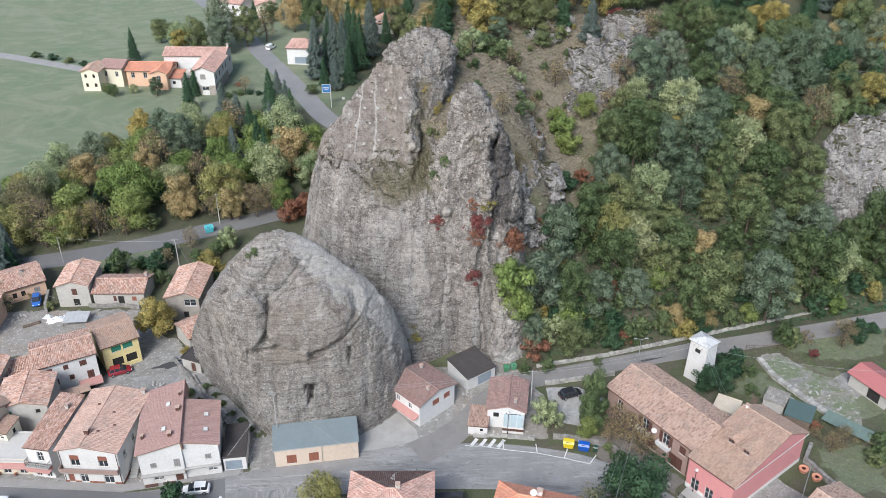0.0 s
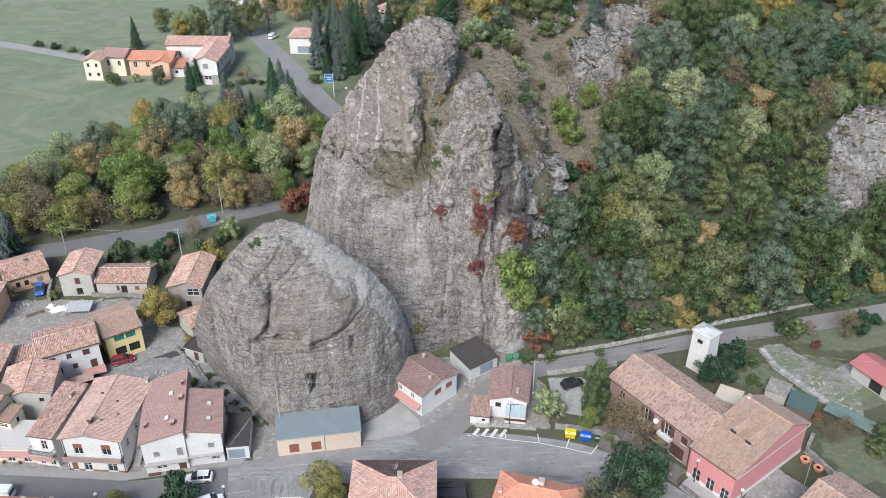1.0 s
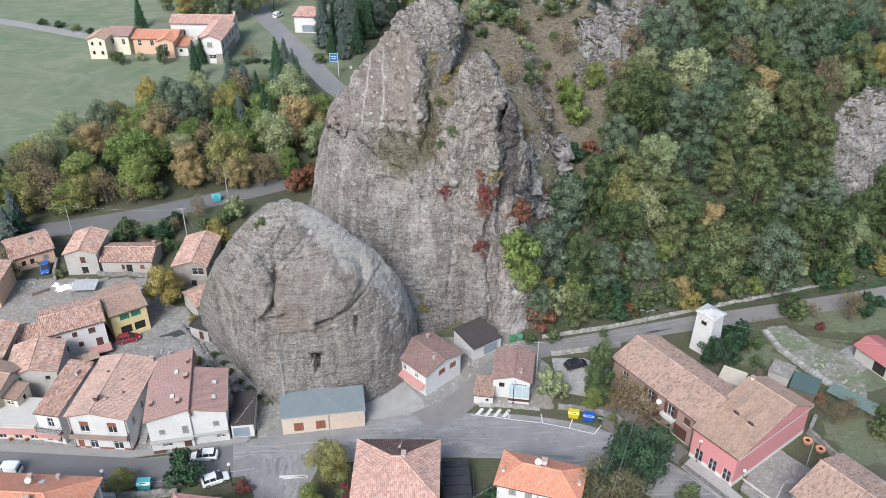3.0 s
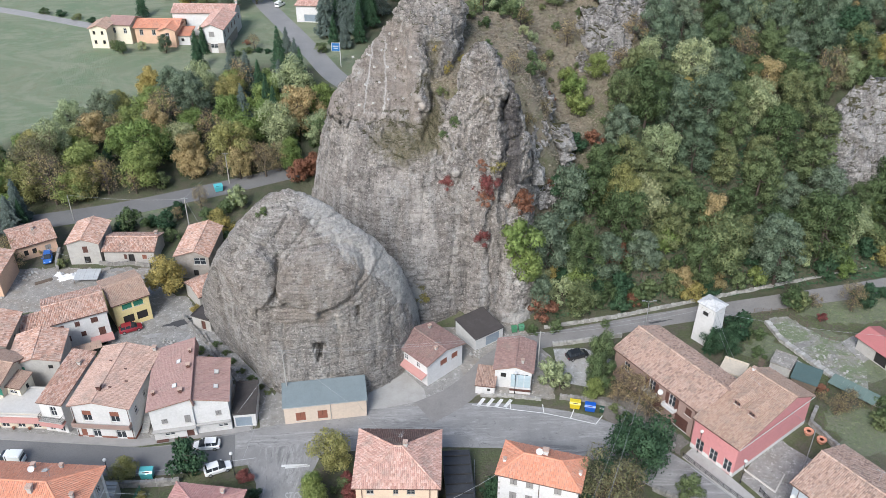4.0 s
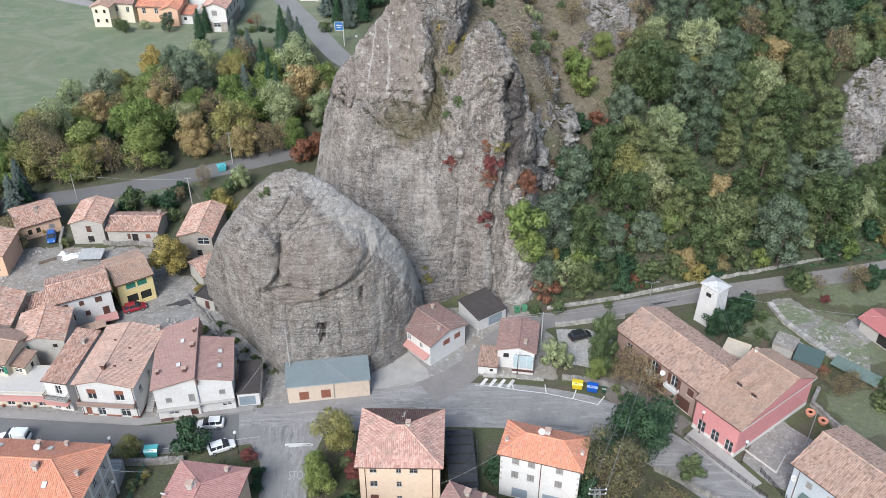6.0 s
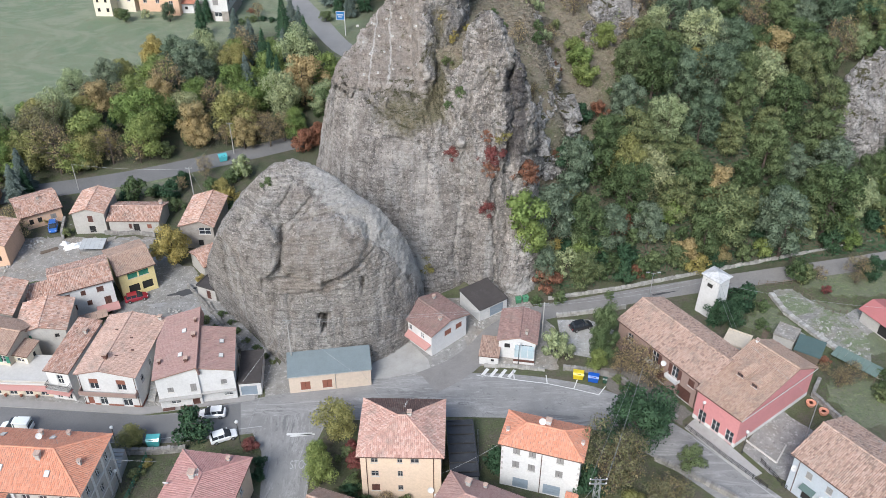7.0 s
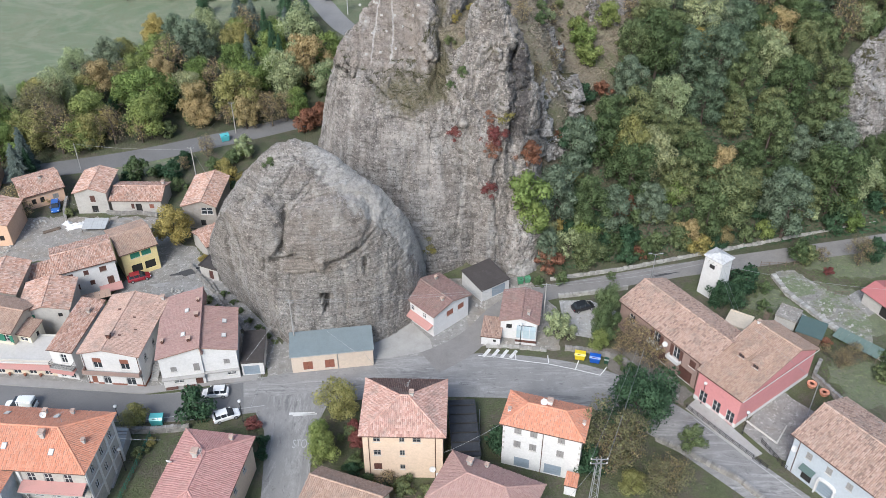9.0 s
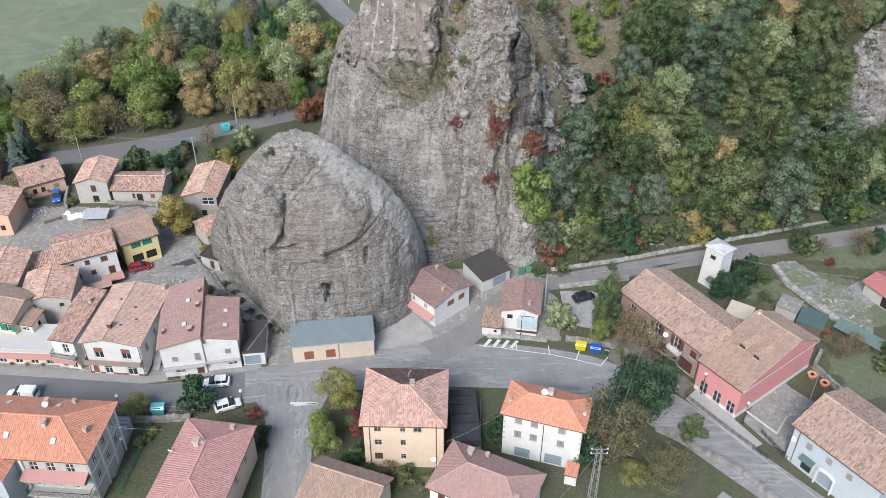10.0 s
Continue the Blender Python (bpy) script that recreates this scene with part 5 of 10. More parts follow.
def facade(sh, origin, right, width, z0, z1, openings, top=None, reveal=0.2, inward=None):
    """A wall face with real openings and their reveals. openings: (centre, sill height, width, height)."""
    xs = sorted({0.0, width, *[c - w / 2 for c, s, w, h in openings], *[c + w / 2 for c, s, w, h in openings]})
    zs = sorted({z0, z1, *[s for c, s, w, h in openings], *[s + h for c, s, w, h in openings]})
    P = lambda x, z, d=0.0: origin + right * x + Vector((0, 0, z)) + inward * d
    for xa, xb in zip(xs, xs[1:]):
        for za, zb in zip(zs, zs[1:]):
            mx, mz = (xa + xb) / 2, (za + zb) / 2
            if any(abs(mx - c) < w / 2 and s < mz < s + h for c, s, w, h in openings):
                continue
            sh.add([P(xa, za), P(xb, za), P(xb, zb), P(xa, zb)], [(0, 1, 2, 3)])
    for c, s, w, h in openings:
        a, b, t = c - w / 2, c + w / 2, s + h
        for q in (((a, s), (a, t)), ((a, t), (b, t)), ((b, t), (b, s)), ((b, s), (a, s))):
            (xa, za), (xb, zb) = q
            sh.add([P(xa, za), P(xb, zb), P(xb, zb, reveal), P(xa, za, reveal)], [(0, 1, 2, 3)])
    if top:
        sh.add([P(0, z1), P(width, z1), P(top[0], top[1])], [(0, 1, 2)])


def window(parent, m, w, h, style, frame_mat, shutter_mat):
    """m: the pose of the opening's bottom middle on the wall face, x to the right, y inward."""
    d = 0.13
    if style == "shut":
        sh = Shape()
        for x0, x1 in ((-w / 2, -0.015), (0.015, w / 2)):
            sh.box(x0, x1, 0.03, 0.075, 0, h)
            for k in range(int(h / 0.12)):
                sh.box(x0 + 0.06, x1 - 0.06, 0.018, 0.03, 0.05 + k * 0.12, 0.11 + k * 0.12)
        win = child("window", sh.mesh("window", shutter_mat), parent, "", m)
        child("backing", Shape().box(-w / 2, w / 2, 0.15, 0.19, 0, h).mesh("backing", DARK), win)
    elif style == "dark":
        win = child("opening", Shape().box(-w / 2, w / 2, 0.17, 0.2, 0, h).mesh("opening", DARK), parent, "", m)
        return win
    elif style == "garage":
        sh = Shape()
        n = max(3, int(h / 0.45))
        for k in range(n):
            sh.box(-w / 2, w / 2, 0.08, 0.13, k * h / n + 0.02, (k + 1) * h / n - 0.02)
        sh.box(-w / 2, w / 2, 0.12, 0.16, 0, h)
        return child("garage_door", sh.mesh("garage_door", shutter_mat), parent, "", m)
    elif style == "door":
        sh = Shape().box(-w / 2, w / 2, 0.1, 0.16, 0, h)
        for z0, z1 in ((0.15, h * 0.42), (h * 0.48, h - 0.2)):
            sh.box(-w / 2 + 0.15, w / 2 - 0.15, 0.07, 0.1, z0, z1)
        win = child("door", sh.mesh("door", shutter_mat), parent, "", m)
        child("door_handle", Shape().tube((w / 2 - 0.12, 0.04, 1.0), (w / 2 - 0.12, 0.04, 1.15), 0.02, n=6).mesh("door_handle", METAL), win)
        return win
    else:
        sh = Shape()
        for x0, x1 in ((-w / 2, -w / 2 + 0.07), (-0.04, 0.04), (w / 2 - 0.07, w / 2)):
            sh.box(x0, x1, d - 0.05, d + 0.03, 0, h)
        for z0, z1 in ((0, 0.07), (h - 0.07, h), (h * 0.55, h * 0.55 + 0.04)):
            sh.box(-w / 2 + 0.07, w / 2 - 0.07, d - 0.045, d + 0.025, z0, z1)
        win = child("window", sh.mesh("window", frame_mat), parent, "", m)
        for x0, x1 in ((-w / 2 + 0.05, -0.02), (0.02, w / 2 - 0.05)):
            child("pane", Shape().box(x0, x1, d, d + 0.015, 0.05, h - 0.05).mesh("pane", GLASS), win)
        if style == "open":
            for side in (-1, 1):
                s2 = Shape()
                x0 = side * (w / 2 + 0.02)
                x1 = side * (w + 0.02)
                x0, x1 = min(x0, x1), max(x0, x1)
                s2.box(x0, x1, -0.06, -0.02, 0, h)
                for k in range(int(h / 0.14)):
                    s2.box(x0 + 0.05, x1 - 0.05, -0.075, -0.06, 0.05 + k * 0.14, 0.12 + k * 0.14)
                child("shutter", s2.mesh("shutter", shutter_mat), win)
    child("sill", Shape().bevel_box(-w / 2 - 0.1, w / 2 + 0.1, -0.09, 0.13, -0.09, -0.004, 0.015).mesh("sill", SILL), win)
    return win


def chimney(parent, x, y, z, w=0.55, h=1.1, mat=None):
    sh = Shape()
    sh.bevel_box(x - w / 2, x + w / 2, y - w / 2, y + w / 2, z - 0.6, z + h, 0.03)
    sh.bevel_box(x - w * 0.65, x + w * 0.65, y - w * 0.65, y + w * 0.65, z + h - 0.12, z + h, 0.02)
    ch = child("chimney", sh.mesh("chimney", mat or GREY_WALL), parent)
    cap = Shape()
    for dx in (-1, 1):
        cap.box(x + dx * w * 0.4 - 0.06, x + dx * w * 0.4 + 0.06, y - w * 0.4, y + w * 0.4, z + h, z + h + 0.22)
    cap.bevel_box(x - w * 0.72, x + w * 0.72, y - w * 0.72, y + w * 0.72, z + h + 0.22, z + h + 0.32, 0.02)
    child("cap", cap.mesh("cap", CLAY_OLD), ch)
    return ch


def house(label, at, turn, w, d, eave, roof, rise, wall_mat, tile_mat, openings=(), over=0.45, shutter=None, frame_mat=None, chimneys=(),
          tile=(0.26, 0.42), base=0.0, category="house", ridge_at=0.5, plinth=None, back_tiles=None, name="house", hip_in=None, pipes=()):
    """A house on a w x d roof plan (eaves included) at its middle; the front faces -y before the turn.
    roof: gable_x (ridge along the front), gable_y (gable over the front), hip, mono (falls to the front), flat."""
    shutter, frame_mat = shutter or WOOD_BROWN, frame_mat or WINDOW_WHITE
    ob = thing(name, label, category, pose(at[0], at[1], base, 0, 0, turn))
    hw, hd = w / 2 - over, d / 2 - over
    k = rise / (d / 2 if roof in ("gable_x", "hip") else w / 2) if roof in ("gable_x", "hip", "gable_y") else 0
    wall_top = eave + (over * k if roof != "flat" else 0) - 0.12
    per = {"f": [], "r": [], "b": [], "l": []}
    spec = []
    for o in openings:
        face, u, s, ww, hh, style, *rest = o
        width = 2 * hw if face in "fb" else 2 * hd
        per[face].append((width / 2 + u, s, ww, hh))
        spec.append((face, width / 2 + u, s, ww, hh, style, rest[0] if rest else shutter))
    faces = {"f": (Vector((-hw, -hd, 0)), Vector((1, 0, 0)), 2 * hw, Vector((0, 1, 0))),
             "r": (Vector((hw, -hd, 0)), Vector((0, 1, 0)), 2 * hd, Vector((-1, 0, 0))),
             "b": (Vector((hw, hd, 0)), Vector((-1, 0, 0)), 2 * hw, Vector((0, -1, 0))),
             "l": (Vector((-hw, hd, 0)), Vector((0, -1, 0)), 2 * hd, Vector((1, 0, 0)))}
    sh = Shape()
    ridge_x = (-w / 2 + w * ridge_at)
    ridge_y = (-d / 2 + d * ridge_at)
    for key, (o, r, width, inward) in faces.items():
        top = None
        if roof == "gable_y" and key in "fb":
            rx = ridge_x + hw if key == "f" else hw - ridge_x
            top = (rx, eave + rise - 0.12)
        if roof == "gable_x" and key in "rl":
            ry = ridge_y + hd if key == "r" else hd - ridge_y
            top = (ry, eave + rise - 0.12)
        z1 = wall_top
        if roof == "mono":
            z1 = eave - 0.12 + rise * (over / d) if key == "f" else (eave + rise * (1 - over / d) - 0.12 if key == "b" else eave - 0.12 + rise * (over / d))
            if key in "rl":
                a, b = (0, 2 * hd) if key == "r" else (2 * hd, 0)
                top = (b if key == "r" else 0, eave + rise * (1 - over / d) - 0.12)
        facade(sh, o, r, width, -0.4, z1, per[key], top, inward=inward)
    wall = child("wall", sh.mesh("wall", wall_mat), ob)
    if plinth:
        ps = Shape()
        hgt, pm = plinth
        for key, (o, r, width, inward) in faces.items():
            gaps = sorted((c - ww / 2, c + ww / 2) for c, s, ww, hh in per[key] if s < hgt)
            x = -0.03
            for a, b in [*gaps, (width + 0.03, None)]:
                if a - x > 0.05:
                    p = [o + r * x - inward * 0.03, o + r * a - inward * 0.03, o + r * a - inward * 0.001, o + r * x - inward * 0.001]
                    ps.add([Vector((q.x, q.y, z)) for z in (-0.3, hgt) for q in p], [(3, 2, 1, 0), (4, 5, 6, 7), (0, 1, 5, 4), (1, 2, 6, 5), (2, 3, 7, 6), (3, 0, 4, 7)])
                x = b if b is not None else x
        child("plinth", ps.mesh("plinth", pm), ob)
    turns = {"f": 0, "r": 90, "b": 180, "l": -90}
    for face, u, s, ww, hh, style, sm in spec:
        o, r, width, inward = faces[face]
        p = o + r * u
        window(ob, pose(p.x, p.y, s, 0, 0, turns[face]), ww, hh, style, frame_mat, sm)
    # roof
    W, D, e = w / 2, d / 2, eave
    V3 = lambda x, y, z: Vector((x, y, z))
    slopes = []  # corner points of each slope from the eave's left end, seen from outside
    ridges = []
    if roof == "gable_x":
        A, B = V3(-W, ridge_y, e + rise), V3(W, ridge_y, e + rise)
        slopes = [[V3(-W, -D, e), V3(W, -D, e), B, A], [V3(W, D, e), V3(-W, D, e), A, B]]
        ridges = [(A, B)]
    elif roof == "gable_y":
        A, B = V3(ridge_x, -D, e + rise), V3(ridge_x, D, e + rise)
        slopes = [[V3(-W, D, e), V3(-W, -D, e), A, B], [V3(W, -D, e), V3(W, D, e), B, A]]
        ridges = [(A, B)]
    elif roof == "hip":
        cut = hip_in if hip_in is not None else min(D, W - 0.2)
        A, B = V3(-W + cut, 0, e + rise), V3(W - cut, 0, e + rise)
        slopes = [[V3(-W, -D, e), V3(W, -D, e), B, A], [V3(W, D, e), V3(-W, D, e), A, B], [V3(W, -D, e), V3(W, D, e), B], [V3(-W, D, e), V3(-W, -D, e), A]]
        ridges = [(A, B), (V3(-W, -D, e), A), (V3(-W, D, e), A), (V3(W, -D, e), B), (V3(W, D, e), B)]
    elif roof == "mono":
        slopes = [[V3(-W, -D, e), V3(W, -D, e), V3(W, D, e + rise), V3(-W, D, e + rise)]]
    else:
        slopes = []
    deck = Shape()
    for s in slopes:
        slab(deck, s, 0.14)
    if roof == "flat":
        deck.bevel_box(-W, W, -D, D, e - 0.18, e, 0.03)
        deck.box(-W, W, -D, -D + 0.2, e, e + 0.12).box(-W, W, D - 0.2, D, e, e + 0.12).box(-W, -W + 0.2, -D + 0.2, D - 0.2, e, e + 0.12).box(W - 0.2, W, -D + 0.2, D - 0.2, e, e + 0.12)
    sheet = tile is None
    roof_ob = child("roof", deck.mesh("roof", tile_mat if (sheet or roof == "flat") else DECK), ob)
    if roof != "flat" and not sheet:
        for i, s in enumerate(slopes):
            tiles = Shape()
            a, b = s[0], s[1]
            along = (b - a).normalized()
            up = s[-1] - a
            upward = (up - along * up.dot(along)).normalized()
            L, run = (b - a).length, (up - along * up.dot(along)).length
            xa = (s[-1] - a).dot(along)
            xb = (s[2] - a).dot(along)

            def span(q, L=L, run=run, xa=xa, xb=xb):
                hi = run
                if q < xa:
                    hi = run * q / xa
                if q > xb:
                    hi = min(hi, run * (L - q) / max(L - xb, 1e-6))
                return 0.0, hi
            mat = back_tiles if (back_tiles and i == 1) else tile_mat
            slope_tiles(tiles, a, along, upward, span, L, *tile, 0.12 if mat in PRESSED else 0.24)
            child("tiles", tiles.mesh("tiles", mat), roof_ob)["kind"] = "stuff"
        rs = Shape()
        for a, b in ridges:
            n = max(1, int((b - a).length / 0.42))
            for q in range(n):
                p0, p1 = a.lerp(b, q / n), a.lerp(b, min(1, (q + 1.12) / n))
                rs.tube(p0 + Vector((0, 0, 0.02)), p1 + Vector((0, 0, 0.05)), 0.15, 0.13, 6)
        if ridges:
            child("ridge", rs.mesh("ridge", tile_mat), roof_ob)
    # gutters along the eaves
    if roof in ("gable_x", "hip", "mono") and not sheet:
        g = Shape().tube((-W, -D - 0.05, e - 0.05), (W, -D - 0.05, e - 0.05), 0.07, n=6)
        child("gutter", g.mesh("gutter", COPPER_PIPE), roof_ob)
    for x in pipes:
        child("downpipe", Shape().tube((x, -hd - 0.07, 0.0), (x, -hd - 0.07, e - 0.1), 0.055, n=6).mesh("downpipe", COPPER_PIPE), ob)
    for c in chimneys:
        x, y = c[0], c[1]
        if roof == "gable_x":
            zz = e + rise * (1 - abs(y - ridge_y) / (D + abs(ridge_y)))
        elif roof == "gable_y":
            zz = e + rise * (1 - abs(x - ridge_x) / (W + abs(ridge_x)))
        elif roof == "hip":
            zz = e + rise * min(1, (D - abs(y)) / D, (W - abs(x)) / max(hip_in or D, 0.1))
        elif roof == "mono":
            zz = e + rise * (y + D) / d
        else:
            zz = e
        chimney(roof_ob, x, y, zz, *c[2:])
    return ob


def row(face, us, sill, w, h, style, mat=None):
    return [(face, u, sill, w, h, style, *([mat] if mat else [])) for u in us]


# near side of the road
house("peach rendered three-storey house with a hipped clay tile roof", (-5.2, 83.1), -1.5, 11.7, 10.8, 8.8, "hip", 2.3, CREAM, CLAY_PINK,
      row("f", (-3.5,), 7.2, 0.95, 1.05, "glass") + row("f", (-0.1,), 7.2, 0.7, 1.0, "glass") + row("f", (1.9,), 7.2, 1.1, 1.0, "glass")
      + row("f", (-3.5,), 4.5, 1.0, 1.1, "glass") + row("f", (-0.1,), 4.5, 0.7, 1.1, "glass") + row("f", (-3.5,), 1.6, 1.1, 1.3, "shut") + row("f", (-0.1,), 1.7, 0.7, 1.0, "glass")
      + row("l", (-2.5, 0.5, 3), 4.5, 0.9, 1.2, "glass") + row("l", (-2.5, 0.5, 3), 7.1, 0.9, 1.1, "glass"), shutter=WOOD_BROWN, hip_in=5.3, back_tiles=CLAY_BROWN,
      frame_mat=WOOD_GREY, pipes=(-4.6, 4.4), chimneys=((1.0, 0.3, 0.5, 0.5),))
house("white three-storey house with a bright orange hipped tile roof", (14.3, 81.8), -17.2, 11.6, 6.5, 8.4, "hip", 1.7, WHITE, CLAY_ORANGE,
      row("f", (-3.3, -1.1, 2.7), 6.7, 1.0, 1.3, "shut") + row("f", (-3.3, -1.1, 2.7), 4.0, 1.0, 1.3, "shut") + row("f", (-2.5,), 0.1, 2.2, 1.9, "garage", STEEL_BLUE) + row("f", (1.9,), 0.1, 2.4, 2.0, "garage", STEEL_BLUE),
      shutter=WOOD_GREY, hip_in=3.2, pipes=(0.2,), chimneys=((0.2, 1.0, 0.6, 0.8, WHITE), (-5.0, -1.0, 0.35, 0.4, WHITE), (5.2, -0.4, 0.35, 0.4, WHITE)), over=0.4)
house("flat-roofed annex covered with dark tar paper", (3.1, 84.6), 3, 4.0, 10.6, 3.0, "flat", 0, GREY_WALL, TAR, category="annex", over=0.15)
house("brown-tiled house with a hipped roof and cream walls", (5.6, 71.4), -25.5, 13.4, 8.6, 5.6, "hip", 2.2, WHITE, CLAY_MAROON,
      row("f", (-4.6, -1.5, 2.0), 3.4, 1.0, 1.4, "shut"), hip_in=4.0, chimneys=((-3.2, 2.2, 0.6, 0.9), (-1.2, 3.2, 0.4, 0.5), (4.9, -2.0, 0.5, 0.7)))
house("low house with a faded tan tiled gable roof", (-12.9, 70.3), -20.5, 10.6, 8.8, 4.6, "gable_x", 1.9, BEIGE, CLAY_TAN, row("r", (-1.5, 1.5), 2.0, 0.9, 1.2, "shut"), ridge_at=0.66)
house("large three-storey apartment house with a bright orange tile roof", (-55.0, 77.6), -4.5, 20.0, 10.6, 8.8, "hip", 2.5, GREY_WALL, CLAY_ORANGE,
      row("f", (-1.0,), 6.2, 0.9, 1.4, "open", WOOD_GREEN) + row("f", (2.3, 4.6, 7.2), 6.0, 1.1, 1.9, "glass") + row("f", (-1.0,), 3.3, 0.9, 1.4, "open", WOOD_GREEN) + row("f", (2.3, 4.6, 7.0), 3.1, 1.2, 2.0, "glass")
      + row("f", (-1.0, 3, 6), 0.6, 0.9, 1.3, "glass") + row("r", (-2.8, 0.2, 3.0), 6.2, 0.9, 1.4, "glass") + row("r", (-2.8, 0.2, 3.0), 3.2, 0.9, 1.4, "glass"),
      hip_in=5.2, chimneys=((3.2, -1.2, 0.6, 0.8), (-3.6, -1.2, 0.6, 0.8), (8.3, -0.9, 0.4, 0.6), (1.0, 3.8, 0.45, 0.6), (4.6, 4.2, 0.4, 0.5)))
house("house with a dusty rose tiled hipped roof and peach walls", (-31.7, 72.9), 81.4, 16.0, 9.9, 6.2, "hip", 1.7, CREAM, CLAY_ROSE,
      row("f", (-3.5, 0.5, 4.0), 3.6, 0.9, 1.3, "glass"), hip_in=4.9, tile=(0.3, 0.42), chimneys=((2.6, 1.2, 0.7, 0.9), (6.6, -2.2, 0.4, 0.5)))
house("blue-grey roadside house with a weathered clay tile roof", (56.6, 77.6), -55.5, 14.0, 12.2, 6.8, "gable_x", 2.4, BLUE_GREY, CLAY_OLD,
      row("f", (-3.9, -0.8, 2.3), 4.3, 0.9, 1.2, "shut", WOOD_GREY) + row("f", (-3.4,), 0.3, 1.6, 2.3, "dark") + row("f", (-0.4,), 0.3, 2.2, 2.4, "garage", STEEL_BLUE), pipes=(-5.6,))

# street front under the boulder
house("white house with a tan tiled gable roof and a long balcony", (-50.0, 102.8), -4.8, 9.7, 14.2, 6.6, "gable_y", 1.0, WHITE, CLAY_PEACH,
      row("f", (-2.2, 2.1), 3.5, 1.4, 2.1, "glass") + row("f", (-3.4,), 0.2, 0.9, 2.0, "door", WOOD_RUST) + row("f", (-1.4,), 0.2, 1.2, 2.1, "glass") + row("f", (2.4,), 0.2, 1.5, 2.2, "glass")
      + row("r", (-4.5, -1.0), 3.6, 0.9, 1.3, "glass"), over=0.35, plinth=(0.45, WOOD_RUST), ridge_at=0.42, chimneys=((-0.7, -4.2, 0.6, 0.7, WOOD_BROWN), (4.0, 6.4, 0.5, 0.6)), pipes=(-4.3, 4.3))
house("white gabled house with a smooth maroon tile roof", (-41.1, 102.8), 10, 7.0, 14.8, 6.4, "gable_y", 1.5, WHITE, CLAY_MAROON,
      row("f", (-1.2,), 3.3, 0.9, 0.95, "shut", WOOD_GREY) + row("f", (2.2,), 3.0, 0.9, 1.5, "shut", WOOD_GREY) + row("f", (-0.8,), 0.8, 1.5, 0.6, "glass") + row("f", (2.2,), 0.1, 1.1, 1.6, "door"), over=0.35, ridge_at=0.957,
      chimneys=((-2.6, -4.0, 0.4, 0.5, WOOD_BROWN), (1.6, -5.2, 0.5, 0.5, WOOD_BROWN), (2.5, 0.2, 0.5, 0.5, WOOD_BROWN), (2.6, 3.8, 0.35, 0.5, WOOD_BROWN)))
house("lower wing with smooth maroon tiles beside the white gabled house", (-35.2, 101.9), 10, 6.1, 10.2, 6.2, "gable_y", 1.35, WHITE, CLAY_MAROON,
      row("f", (1.1,), 3.4, 0.9, 0.95, "shut", WOOD_GREY) + row("f", (1.5,), 0.9, 1.4, 0.6, "glass"), over=0.3, ridge_at=0.02)
house("low garage with a flat dark roof between house and lane", (-30.1, 102.0), 6, 3.6, 7.6, 2.7, "flat", 0, WHITE, TAR_BROWN, row("f", (-0.2,), 0.1, 2.5, 1.9, "garage", STEEL_BLUE), over=0.1, category="garage")
house("narrow house with a worn clay tile roof between two neighbours", (-57.6, 102.8), -11, 4.3, 11.2, 6.0, "mono", 1.4, WHITE, CLAY_RUINED, row("f", (0.3,), 3.4, 1.0, 1.8, "glass") + row("f", (-0.8, 0.9), 0.2, 0.9, 2.0, "glass"), over=0.25, chimneys=((0.8, 2.6, 0.5, 0.6),))
house("beige ground-floor shops with a flat terrace above", (-66.6, 101.3), -3, 13.4, 6.0, 3.3, "flat", 0, BEIGE, SILL,
      row("f", (-5.2, -2.8, -0.2, 2.3, 4.8), 0.2, 1.2, 2.1, "glass"), over=0.15, category="shop")
house("beige house with a tan tiled roof set back on the terrace", (-71.0, 106.2), -14, 9.0, 8.0, 6.0, "gable_x", 1.5, BEIGE, CLAY_TAN, row("f", (1.5, 3.0), 3.9, 1.3, 1.4, "open", WOOD_GREEN), over=0.35)
house("little cream dormer house beside the terrace", (-66.3, 104.0), -14, 3.4, 3.6, 4.9, "mono", 0.5, PALE_YELLOW, CLAY_TAN, row("f", (0.2,), 3.5, 1.4, 0.8, "glass", WOOD_GREEN) + row("r", (0.2,), 3.4, 0.7, 1.0, "dark"), over=0.2)
house("old stone house with an orange patched tile roof", (-65.4, 111.0), 10, 8.4, 8.6, 5.8, "gable_y", 1.1, GREY_WALL, CLAY_RUINED, row("f", (-1.9,), 4.0, 0.8, 1.2, "shut", WOOD_GREEN) + row("f", (2.4,), 4.2, 0.7, 0.8, "dark"), over=0.3)
house("stone house with a pink worn tile roof at the village edge", (-75.2, 115.6), 6, 8.0, 9.6, 5.8, "gable_y", 1.2, STONE_WALL, CLAY_RUINED, row("r", (0,), 3.6, 0.8, 1.0, "dark") + row("f", (2.0,), 3.6, 1.0, 1.0, "glass"), over=0.3)
house("orange house with an old tile roof and stone side wall", (-86.0, 137.0), 4, 9.0, 9.2, 4.8, "gable_y", 1.2, ORANGE_WALL, CLAY_RUINED, row("f", (2.6,), 1.2, 0.9, 1.2, "dark"), over=0.3)
house("orange house beyond the valley lane with a clay roof", (-97, 154.5), 14, 9, 8, 3.6, "gable_x", 1.4, ORANGE_WALL, CLAY_RUINED, row("r", (0,), 1.2, 0.9, 1.2, "dark"), over=0.3)

